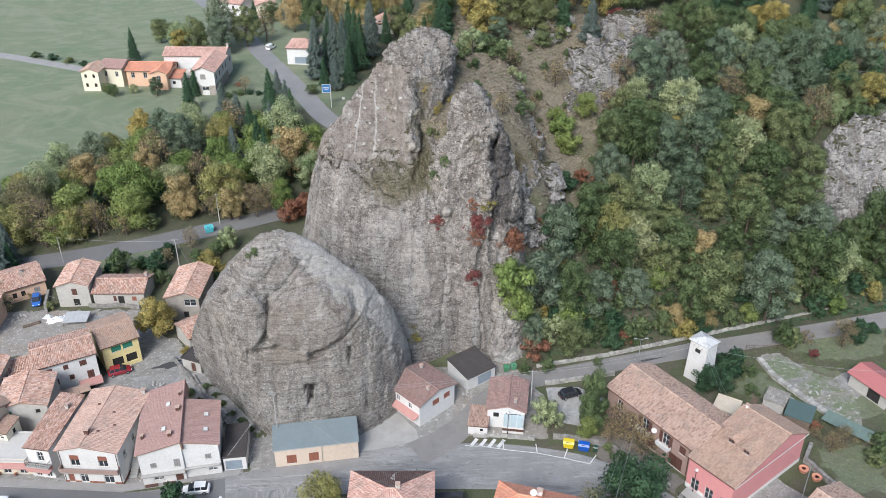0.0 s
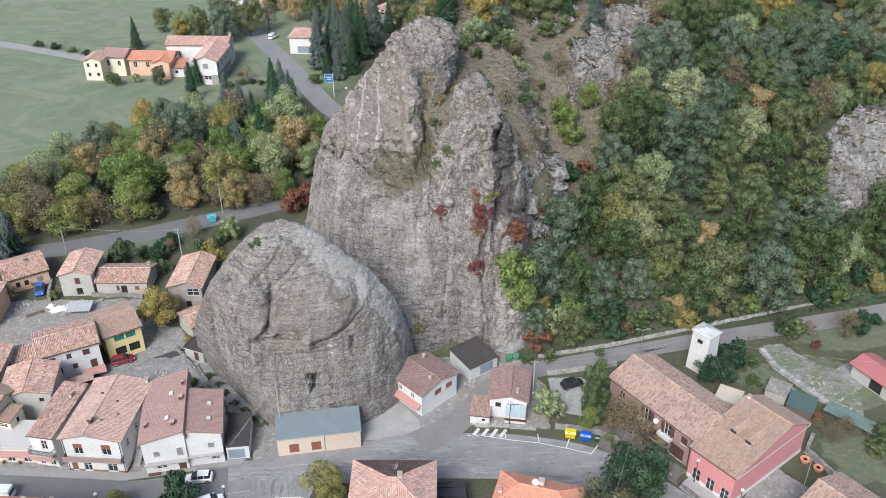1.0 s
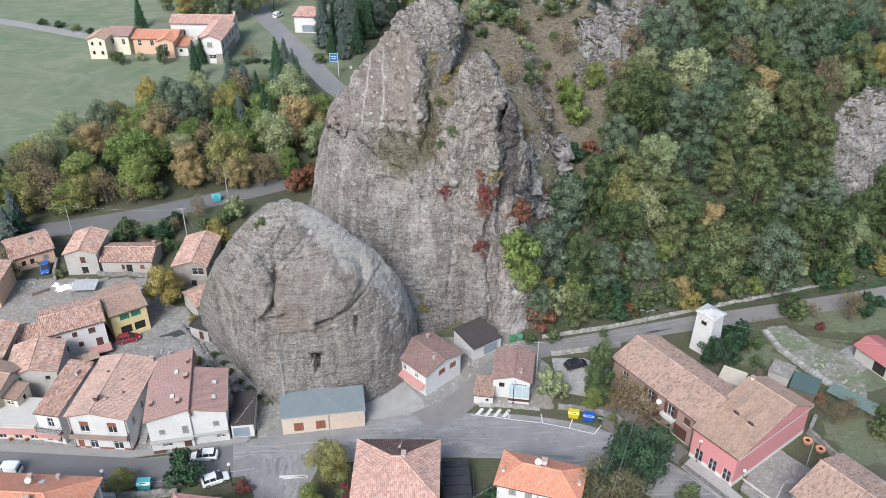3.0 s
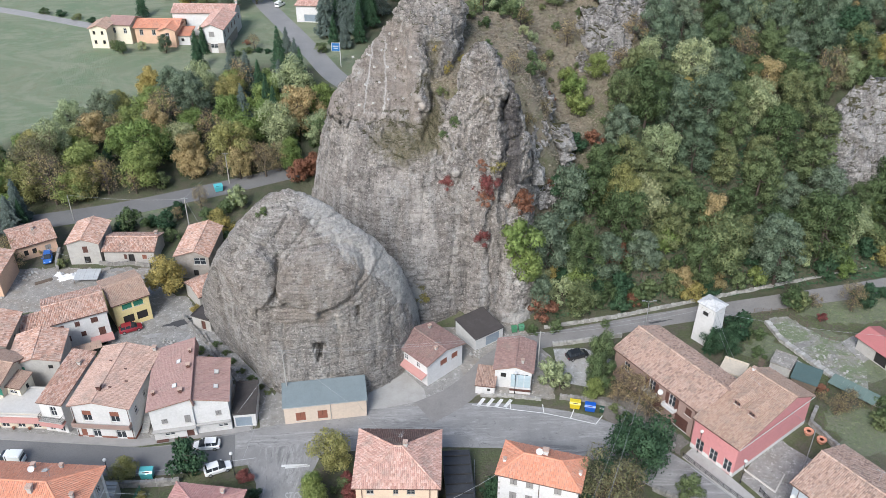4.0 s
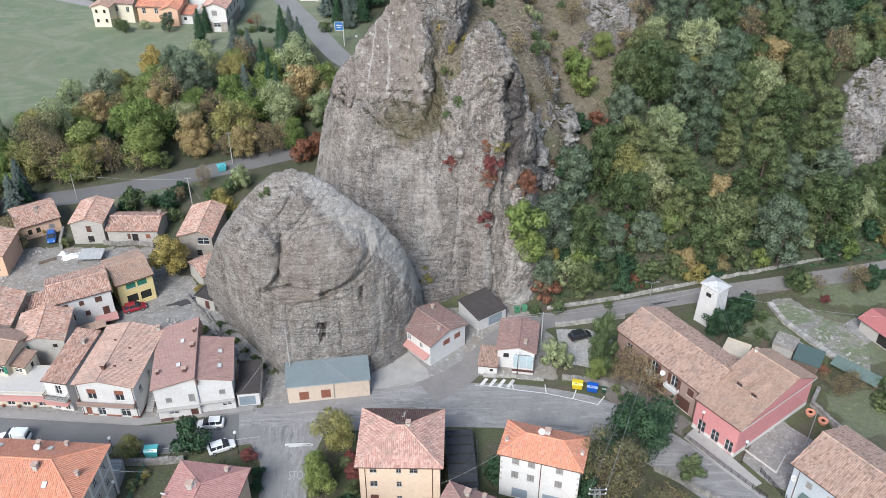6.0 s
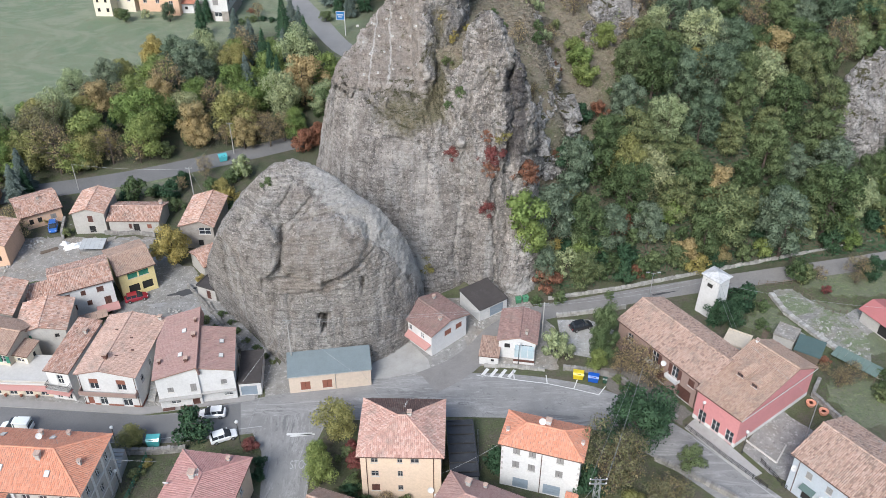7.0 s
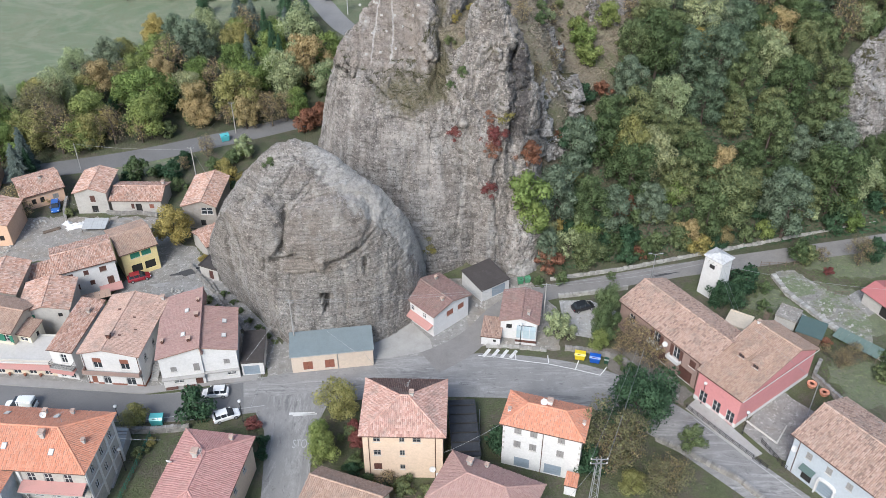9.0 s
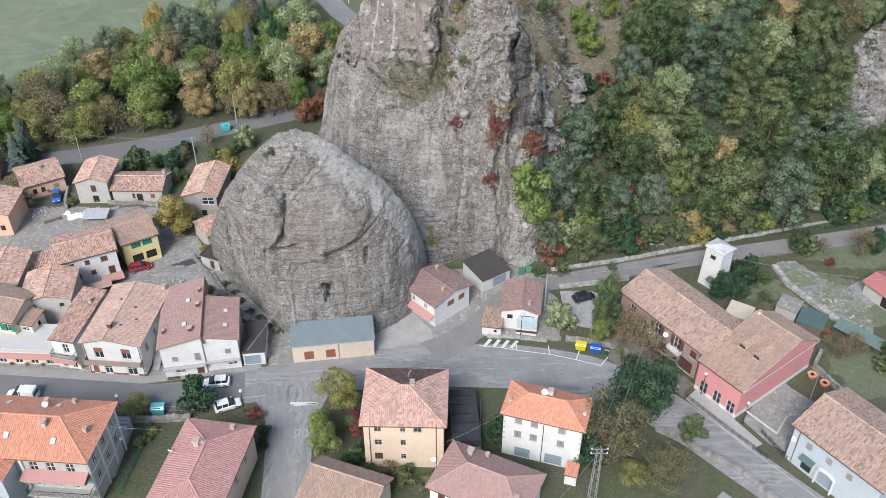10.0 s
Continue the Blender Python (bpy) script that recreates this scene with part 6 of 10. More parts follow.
# upper village
house("white house with brown shutters and a pink tile roof", (-63.2, 121.8), 26.5, 10.2, 8.6, 6.3, "gable_x", 1.3, WHITE, CLAY_RUINED,
      row("f", (-2.9, 2.6), 4.4, 1.15, 1.1, "shut") + row("f", (-0.2,), 4.5, 0.8, 1.0, "shut") + row("f", (-2.3,), 1.9, 1.15, 1.15, "shut") + row("f", (0.4,), 2.2, 0.8, 1.0, "shut") + row("f", (3.4,), 1.4, 1.1, 1.7, "shut"), over=0.3)
house("yellow house with green shutters and a tan tile roof", (-56.6, 128.0), 33, 7.0, 9.4, 5.5, "gable_x", 1.4, YELLOW, CLAY_TAN,
      row("f", (-0.8, 1.2), 3.9, 1.7, 1.1, "shut", WOOD_GREEN) + row("f", (-0.9, 1.5), 0.8, 1.9, 1.7, "dark"), over=0.35)
house("lean-to with worn pink tiles beside the white house", (-70.0, 119.5), 26, 4.2, 5.0, 3.8, "mono", 0.8, PALE_YELLOW, CLAY_RUINED, over=0.25, category="lean-to")
house("low orange house with a pink tile roof", (-82.6, 150.4), 33, 8.6, 9.0, 3.2, "gable_x", 1.5, ORANGE_WALL, CLAY_RUINED, row("f", (-2.0,), 0.9, 0.8, 1.2, "dark") + row("f", (-0.4,), 0.9, 0.8, 1.2, "dark") + row("f", (2.2,), 1.0, 1.1, 1.1, "shut", WOOD_GREY), over=0.35, chimneys=((0.5, -0.8, 0.5, 0.5),))
house("grey rendered gabled house with an orange tile roof", (-69.7, 148.2), 2, 6.8, 9.0, 4.9, "gable_y", 1.1, GREY_WALL, CLAY_RUINED, row("f", (0.3,), 2.7, 1.0, 1.5, "shut") + row("f", (0.3,), 0.2, 1.2, 1.6, "dark"), over=0.3)
house("low stone cottage with a worn clay tile roof", (-60.9, 147.6), -1, 10.6, 7.2, 2.9, "gable_x", 1.3, GREY_WALL, CLAY_RUINED, row("f", (0.4,), 0.1, 1.2, 2.0, "dark") + row("f", (3.0,), 1.0, 0.9, 1.0, "shut", WOOD_RUST) + row("f", (-0.8,), 0.9, 0.6, 1.2, "shut"), over=0.3, chimneys=((4.2, 2.0, 0.5, 0.5),))
house("tall narrow stone house with an orange patched roof", (-46.6, 144.2), -2, 7.0, 11.6, 5.2, "gable_y", 1.3, STONE_WALL, CLAY_RUINED, row("f", (1.5,), 3.3, 2.3, 1.5, "glass", WOOD_GREY) + row("f", (0.4,), 0.6, 1.0, 1.4, "dark"), over=0.3, ridge_at=0.6)
house("low outhouse with a tumbled orange tile roof against the boulder", (-43.4, 132.2), 38, 5.0, 6.4, 3.0, "gable_x", 1.0, GREY_WALL, CLAY_RUINED, over=0.25, category="outhouse")
house("small flat-roofed concrete shed beside the lane", (-41.0, 124.6), -24, 4.2, 4.4, 2.6, "flat", 0, GREY_WALL, TAR_BROWN, row("f", (0.4,), 0.1, 0.9, 1.9, "door"), over=0.15, category="shed")

# at the foot of the rocks
house("low buff garage building with a blue-grey sheet roof", (-17.6, 101.8), 8, 13.2, 5.0, 3.6, "mono", 0.8, GARAGE_WALL, SHEET_GREEN, row("f", (-3.9, -0.5), 0.5, 1.5, 1.7, "shut", WOOD_RUST), over=0.2, tile=None, category="garage")
house("white cottage with a maroon tile roof wedged below the cliff", (-1.0, 112.6), 43, 8.8, 8.2, 4.6, "gable_y", 1.1, WHITE, CLAY_DUSK, row("f", (-0.3,), 2.6, 1.5, 1.1, "shut", WOOD_RUST) + row("f", (2.2,), 2.6, 1.4, 1.1, "shut", WOOD_RUST)
      + row("l", (-1.5, 1.4), 2.6, 0.8, 1.1, "glass") + row("l", (-2.2, 0.2), 0.2, 1.1, 1.9, "dark"), over=0.4, chimneys=((-1.0, -2.6, 0.4, 0.4), (2.4, 2.6, 0.4, 0.5)))
house("concrete garage with a dark tar roof under the cliff", (7.7, 120.2), 34.8, 6.3, 6.2, 2.6, "mono", 0.7, PALE_WALL, TAR_BROWN, row("f", (0.7,), 0.1, 3.0, 2.0, "garage", STEEL_BLUE), over=0.15, tile=None, category="garage")
house("small white house with a brown tile roof beside the lane", (13.2, 110.3), -9.5, 6.6, 8.2, 3.8, "gable_y", 1.0, WHITE, CLAY_DUSK, row("f", (-1.6,), 2.1, 0.9, 1.0, "dark") + row("f", (1.2,), 1.6, 2.6, 1.5, "glass"), over=0.3, ridge_at=0.55, chimneys=((1.4, -2.6, 0.4, 0.6),))
house("long mauve house with a weathered clay tile roof and balconies", (38.6, 104.5), -56.5, 18.8, 10.6, 6.0, "gable_x", 2.1, MAUVE, CLAY_OLD,
      row("f", (-6.2,), 3.3, 1.2, 1.6, "glass") + row("f", (-0.6, 3.6), 3.0, 1.3, 2.2, "open") + row("f", (6.9,), 3.6, 1.2, 1.4, "shut") + row("f", (0.9,), 0.3, 2.0, 2.1, "shut") + row("f", (5.9,), 0.2, 2.6, 2.3, "shut"), over=0.4, ridge_at=0.52, pipes=(8.2,))
house("pink house with a broad brown tile roof and two dormers", (48.0, 95.5), -53.5, 8.4, 18.6, 5.9, "gable_x", 3.0, PINK, CLAY_TAN,
      row("f", (-2.3, 0.2, 2.7), 0.3, 1.4, 2.2, "glass"), over=0.35, ridge_at=0.69, plinth=(0.8, WHITE), chimneys=((-3.4, 3.4, 0.35, 0.5, WHITE),))
house("low outbuilding with a dark teal sheet roof", (61.0, 107.1), -33, 4.3, 4.3, 1.9, "mono", 0.3, WOOD_OLD, SHEET_TEAL, over=0.15, tile=None, category="shed")
house("low outbuilding with a grey gravel roof", (58.5, 110.9), -35, 3.6, 3.8, 1.9, "flat", 0, GREY_WALL, TRODDEN, over=0.1, category="shed")
house("low outbuilding with a beige flat roof", (49.5, 108.9), -32, 4.0, 4.0, 2.1, "flat", 0, GREY_WALL, BEIGE, over=0.1, category="shed")
house("open shed with a red sheet gable roof", (77.0, 113.6), -64, 8.4, 6.2, 2.7, "gable_x", 1.0, GREY_WALL, SHEET_RED, over=0.5, tile=None, category="shed", openings=row("f", (1.2,), 0.1, 2.4, 2.1, "dark"))

# far side of the valley road
FT = (0.5, 0.7)
house("orange rendered row house with an orange tile roof", (-88.5, 275.5), -3, 15, 9.5, 5.2, "gable_x", 1.6, ORANGE_WALL, CLAY_ORANGE, row("f", (-5, -1, 4.5), 2.8, 1.2, 1.8, "glass"), tile=FT)
house("pale orange gabled end of the row of houses", (-84.2, 272.0), -3, 6.0, 9.5, 5.4, "gable_y", 1.2, ORANGE_WALL, CLAY_ORANGE, row("f", (0,), 2.8, 1.3, 1.9, "glass"), tile=FT)
house("yellow row house with a dark red roof", (-99.8, 275.5), -10, 8.2, 9.0, 6.2, "gable_x", 1.6, PALE_YELLOW, CLAY_MAROON, row("f", (-2, 1.8), 3.4, 1.1, 1.7, "glass"), tile=FT)
house("pale yellow gabled house at the end of the row", (-105.6, 271.0), -4, 6.4, 8.5, 6.4, "gable_y", 1.2, PALE_YELLOW, CLAY_TAN, row("f", (-1.4, 1.2), 4.4, 0.8, 1.2, "dark") + row("f", (-1.4, 1.4), 1.4, 0.9, 1.2, "dark"), tile=FT)
house("large white villa with a pink tile roof", (-75.0, 283.0), -3, 21.0, 9.5, 7.6, "gable_x", 1.6, WHITE, CLAY_PINK, row("r", (-2, 1.5), 4.2, 1.0, 1.6, "shut") + row("f", (-7,), 3.6, 2.6, 1.8, "dark"), tile=FT, chimneys=((9.6, 2.5, 0.6, 1.0, WHITE),))
house("white gabled wing of the villa with a stone lower floor", (-68.6, 270.5), -3, 8.2, 17, 7.6, "gable_y", 1.7, WHITE, CLAY_PINK, row("f", (0,), 5.2, 1.7, 1.6, "shut", WOOD_GREY) + row("f", (0.4,), 1.6, 2.2, 1.3, "glass") + row("r", (-6, -2, 2.5, 6), 4.6, 1.0, 1.7, "shut"), tile=FT, plinth=(3.2, STONE_WALL))
house("low link building with a small orange roof", (-80.2, 272.5), -3, 5.5, 6.5, 3.2, "mono", 1.0, WHITE, CLAY_ORANGE, row("f", (0,), 1.2, 1.0, 1.0, "dark"), tile=FT)
house("white house with pink hipped roof above a blue-grey floor", (-41.5, 296.5), -6, 10.5, 11, 5.8, "hip", 1.8, WHITE, CLAY_PINK, row("f", (0.6,), 0.3, 5.5, 2.4, "garage", STEEL_BLUE), tile=FT)
house("white house with a pink roof among trees", (-75.5, 354.0), -24, 11, 9, 6.0, "gable_x", 1.6, WHITE, CLAY_PINK, row("f", (-3, 1.5), 3.6, 1.2, 1.6, "dark") + row("f", (-1.5,), 0.4, 2.2, 2.2, "dark"), tile=FT)
house("pale yellow house with a tiled roof among trees", (-63.5, 352.0), 12, 9, 9, 5.6, "gable_y", 1.5, PALE_YELLOW, CLAY_PINK, tile=FT)
house("pink-roofed house behind the cliff", (-14.6, 331.0), -8, 9.0, 9, 4.0, "hip", 2.8, WHITE, CLAY_PINK, row("f", (-1,), 3.4, 1.2, 1.6, "dark"), tile=FT)


# ---------------------------------------------------------------- trees
def leaf_cloud(blobs, count, size, seed, flat=0.9, hang=0.0):
    """Many small leaf clumps over the outside of a set of uneven blobs."""
    g = np.random.default_rng(seed)
    vol = np.array([b[3] ** 2 for b in blobs])
    pick = g.choice(len(blobs), count, p=vol / vol.sum())
    B = np.array(blobs)[pick]
    d = g.normal(0, 1, (count, 3))
    d[:, 2] = d[:, 2] * 0.9 + 0.25
    d /= np.linalg.norm(d, axis=1, keepdims=True)
    r = B[:, 3] * (1.22 - 0.75 * g.uniform(0, 1, count) ** 1.3)
    c = B[:, :3] + d * r[:, None] * np.stack([np.ones(count), np.ones(count), B[:, 4]], 1)
    n = d + g.normal(0, flat, (count, 3))
    n /= np.linalg.norm(n, axis=1, keepdims=True)
    t = np.cross(n, g.normal(0, 1, (count, 3)))
    t /= np.linalg.norm(t, axis=1, keepdims=True)
    b = np.cross(n, t)
    s = size * g.uniform(0.55, 1.25, (count, 1))
    v = np.stack([c - t * s, c + t * s * 0.55 - b * s * 0.8, c + t * s * 0.55 + b * s * 0.8 - n * s * 0.2], 1).reshape(-1, 3)
    i = np.arange(count) * 3
    # leaves of a clump turn outwards with it
    turned = (np.cross(v[1::3] - v[0::3], v[2::3] - v[0::3]) * d).sum(1) < 0
    f = np.stack([i, np.where(turned, i + 2, i + 1), np.where(turned, i + 1, i + 2)], 1)
    soft = d * 0.8 + n * np.where((n * d).sum(1, keepdims=True) < 0, -0.35, 0.35)
    return v, f, np.repeat(soft, 3, 0)


def limbs(sh, height, radius, blobs, seed):
    g = random.Random(seed)
    top = Vector((g.uniform(-0.2, 0.2), g.uniform(-0.2, 0.2), height))
    mid = Vector((g.uniform(-0.15, 0.15), g.uniform(-0.15, 0.15), height * 0.5))
    sh.tube((0, 0, -0.4), mid, radius, radius * 0.75, 7)
    sh.tube(mid, top, radius * 0.75, radius * 0.45, 7)
    for x, y, z, r, *_ in blobs[::2]:
        start = mid.lerp(top, g.uniform(0.2, 1.0))
        sh.tube(start, (x, y, z), radius * 0.35, radius * 0.08, 4, False)


def broadleaf(kind, height, width, count, size, seed, bare=False):
    g = random.Random(seed)
    blobs = []
    n = 30 if height > 5 else 16
    lobes = [(g.uniform(0, 6.28), g.uniform(0.15, 0.42)) for _ in range(3)]
    for k in range(n):
        a, u = k * 2.4 + g.uniform(-0.7, 0.7), (k + 0.5) / n
        zz = height * (0.20 + 0.72 * u) + g.uniform(-0.5, 0.5)
        reach = width * 0.5 * math.sin(math.pi * min(1.0, max(0.05, (zz / height - 0.06) / 0.98))) ** 0.7
        reach *= 0.85 + sum(w * max(0.0, math.cos(a - b)) ** 3 for b, w in lobes)
        q = reach * g.uniform(0.45, 1.0)
        blobs.append((math.cos(a) * q, math.sin(a) * q, zz, width * g.uniform(0.08, 0.20), g.uniform(0.7, 1.1)))
    blobs.append((0, 0, height * 0.9, width * 0.15, 0.9))
    blobs.append((0, 0, height * 0.6, width * 0.26, 1.0))
    trunk = Shape()
    limbs(trunk, height * 0.6, height * 0.022 + 0.04, blobs, seed)
    if bare:
        gg = random.Random(seed + 1)
        for x, y, z, r, *_ in blobs:
            for k in range(9):
                d = Vector((gg.gauss(0, 1), gg.gauss(0, 1), gg.gauss(0.4, 0.8))).normalized() * r * 1.8
                trunk.tube((x, y, z), Vector((x, y, z)) + d, 0.03, 0.008, 4, False)
    return trunk.mesh("trunk", BARK), leaf_cloud(blobs, count, size, seed)


def conifer(height, width, seed, count=2200, size=0.3):
    g = np.random.default_rng(seed)
    trunk = Shape().tube((0, 0, -0.4), (0, 0, height * 0.97), height * 0.018 + 0.05, 0.02, 7)
    z = height * (0.10 + 0.88 * (1 - np.sqrt(g.uniform(0, 1, count))))
    tier = np.sin(z / height * 34 + g.uniform(0, 6))
    reach = width / 2 * (1 - z / height) ** 0.85 * (0.86 + 0.14 * tier)
    a = g.uniform(0, 6.283, count)
    a = a + 0.10 * np.sin(a * 9 + np.floor(z * 1.4) * 2.1)
    q = reach * np.sqrt(g.uniform(0.25, 1, count)) * (0.9 + 0.2 * np.sin(a * 7 + np.floor(z * 1.2)))
    c = np.stack([np.cos(a) * q, np.sin(a) * q, z - q * 0.22], 1)
    out = np.stack([np.cos(a), np.sin(a), -0.35 + 0 * a], 1)
    side = np.stack([-np.sin(a), np.cos(a), g.normal(0, 0.25, count)], 1)
    s = size * g.uniform(0.6, 1.3, (count, 1))
    v = np.stack([c - out * s, c - side * s * 0.5, c + out * s, c + side * s * 0.5], 1).reshape(-1, 3)
    i = np.arange(count) * 4
    f = np.concatenate([np.stack([i, i + 1, i + 2], 1), np.stack([i, i + 2, i + 3], 1)])
    return trunk.mesh("trunk", BARK), (v, f)


MODELS = {}


def model(key, name, label, category, build, mat):
    trunk, cloud = build
    crown = mesh_of("crown_" + key, cloud[0], cloud[1], mat, len(cloud) > 2)
    if len(cloud) > 2:
        crown.normals_split_custom_set_from_vertices((cloud[2] / np.linalg.norm(cloud[2], axis=1, keepdims=True)).tolist())
    MODELS[key] = (name, label, category, trunk, crown)


def plant(key, x, y, scale=1.0, turn=None, z=None, group="", label=None, stretch=1.0):
    name, lab, cat, trunk, crown = MODELS[key]
    if z is None:
        z = float(hill(np.array([float(x)]), np.array([float(y)]))[0])
    turn = random.uniform(0, 360) if turn is None else turn
    ob = thing(name, label or lab, cat, pose(x, y, z, 0, 0, turn) @ Matrix.Diagonal((scale, scale, scale * stretch, 1)), group)
    child("trunk", trunk, ob)
    child("crown", crown, ob)
    return ob


for i in range(4):
    model(f"olive{i}", "tree", "broadleaf tree with dull olive green autumn leaves", "tree", broadleaf("olive", 9.2, 6.4, 9000, 0.155, 10 + i), LEAF_GREEN)
    model(f"grey{i}", "tree", "broadleaf tree with pale grey-green leaves", "tree", broadleaf("grey", 9.8, 6.2, 9000, 0.155, 30 + i), LEAF_GREY)
for i in range(2):
    model(f"pale{i}", "tree", "tree with green autumn leaves paled to suggest mist", "tree", broadleaf("pale", 8.6, 6.6, 6800, 0.155, 45 + i), LEAF_MIST)
    model(f"ochre{i}", "tree", "tree with ochre brown autumn leaves", "tree", broadleaf("ochre", 7.4, 6.0, 6800, 0.155, 50 + i), LEAF_OCHRE)
    model(f"yellow{i}", "tree", "tree with golden yellow autumn leaves", "tree", broadleaf("yellow", 7.4, 5.4, 6800, 0.155, 60 + i), LEAF_YELLOW)
    model(f"bright{i}", "tree", "tree with fresh yellowish green leaves", "tree", broadleaf("bright", 6.6, 6.4, 6800, 0.155, 70 + i), LEAF_BRIGHT)
    model(f"fir{i}", "conifer", "tall dark green conifer with dense boughs", "conifer", conifer(10.5, 5.0, 80 + i), LEAF_DARK)
    model(f"cedar{i}", "conifer", "blue-grey conifer with drooping boughs", "conifer", conifer(11.0, 6.2, 90 + i, 2600, 0.34), LEAF_BLUE)
    model(f"thin{i}", "tree", "nearly bare tree with thin grey branches and few leaves", "tree", broadleaf("thin", 7.5, 5.6, 1500, 0.12, 100 + i, True), LEAF_OCHRE)
model("sparse", "tree", "tree with thin olive brown autumn leaves", "tree", broadleaf("sparse", 8.4, 7.4, 5200, 0.14, 131, True), LEAF_SPARSE)
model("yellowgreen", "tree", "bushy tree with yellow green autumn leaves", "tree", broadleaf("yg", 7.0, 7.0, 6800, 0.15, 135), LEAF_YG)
model("dome", "conifer", "broad dark evergreen tree with layered boughs", "conifer", broadleaf("dome", 8.6, 9.4, 11000, 0.18, 120), LEAF_DARK)
model("small0", "shrub", "small rounded green garden tree", "shrub", broadleaf("small", 3.4, 3.4, 2600, 0.13, 121), LEAF_GREEN)
model("small1", "shrub", "small yellowish green garden tree", "shrub", broadleaf("small", 3.6, 3.4, 2400, 0.13, 122), LEAF_MIST)
model("rust", "shrub", "rust orange autumn shrub with small leaves", "shrub", broadleaf("rust", 4.0, 4.0, 2400, 0.16, 110), LEAF_RUST)
model("red", "shrub", "dark red autumn shrub with small leaves", "shrub", broadleaf("red", 3.0, 3.0, 3000, 0.11, 111), LEAF_RED)
model("bush", "shrub", "low rounded green shrub with small leaves", "shrub", broadleaf("bush", 2.6, 3.0, 2000, 0.135, 112), LEAF_GREEN)
model("bushb", "shrub", "bright green shrub climbing over rock", "shrub", broadleaf("bushb", 3.2, 3.4, 3400, 0.13, 113), LEAF_BRIGHT)
model("hedge", "shrub", "dense dark evergreen shrub with small leaves", "shrub", broadleaf("hedge", 3.0, 3.2, 2600, 0.13, 114), LEAF_DARK)
model("bushy", "shrub", "yellowish autumn shrub with thin leaves", "shrub", broadleaf("bushy", 2.6, 3.0, 1900, 0.13, 115), LEAF_YELLOW)


def scatter(poly_test, x0, x1, y0, y1, gap, tries, keys, weights, smin, smax, group, seed):
    g = random.Random(seed)
    placed = []
    for _ in range(tries):
        x, y = g.uniform(x0, x1), g.uniform(y0, y1)
        if not poly_test(x, y) or any((x - a) ** 2 + (y - b) ** 2 < gap * gap for a, b in placed):
            continue
        placed.append((x, y))
        key = g.choices(keys, weights)[0]
        plant(key, x, y, g.uniform(smin, smax), g.uniform(0, 360), group=group, stretch=g.uniform(0.85, 1.2))
    return placed


def on_slope(x, y):
    foot = float(np.interp(x, [p[0] for p in FOOT], [p[1] for p in FOOT]))
    if y < foot + 2.5 or y > 205:
        return False
    if x < 19 + max(0, (y - 133)) * 0.62:
        return False
    if 79 < x < 112 and 147 + (x - 79) * 0.12 < y < 168:
        return False
    return True


random.seed(5)
scatter(on_slope, 18, 112, 126, 190, 5.0, 9000, ["olive0", "olive1", "olive2", "olive3", "grey0", "grey1", "grey2", "grey3", "ochre0", "yellow0", "thin0", "pale0"],
        [5, 5, 5, 5, 4, 4, 4, 4, 0.9, 0.4, 2.2, 2.6], 0.85, 1.3, "trees on the slope", 21)
scatter(lambda x, y: x > -14 + (y - 195) * 0.1, -14, 130, 188, 232, 5.8, 2200, ["olive0", "olive2", "fir0", "yellow0", "yellow1", "ochre0", "cedar0", "thin1", "hedge"], [4, 4, 3, 0.7, 0.5, 1.2, 2, 3, 3], 0.95, 1.4, "trees on the ridge", 22)


def in_valley(x, y):
    """The wood between the two arms of the valley road, with a ragged edge to the meadow."""
    lower = float(np.interp(x, (-140, -110, -93, -71, -56.6, -38.7, -24), (143, 152.5, 158.2, 165, 171.2, 180, 189)))
    upper = float(np.interp(x, (-110, -104, -96, -88, -78, -66, -54, -46, -38, -30, -25), (184, 204, 216, 224, 230, 234, 240, 240, 236, 228, 218)))
    return lower + 6 < y < upper - 11 and -112 < x < -26


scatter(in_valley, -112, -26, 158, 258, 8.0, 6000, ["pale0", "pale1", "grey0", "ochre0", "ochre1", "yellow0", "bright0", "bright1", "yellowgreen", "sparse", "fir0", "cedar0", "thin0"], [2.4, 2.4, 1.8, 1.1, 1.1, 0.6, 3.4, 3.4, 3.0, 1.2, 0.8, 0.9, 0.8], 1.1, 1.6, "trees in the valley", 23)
scatter(in_valley, -112, -26, 158, 258, 4.4, 1500, ["bush", "bushb", "small1", "thin1", "hedge"], [4, 2, 2, 1, 1.5], 0.8, 1.5, "undergrowth in the valley", 24)


# ---------------------------------------------------------------- balconies, dormers and other parts of the houses
def by_label(text):
    return next(o for o in bpy.data.objects if o.get("label", "") == text)


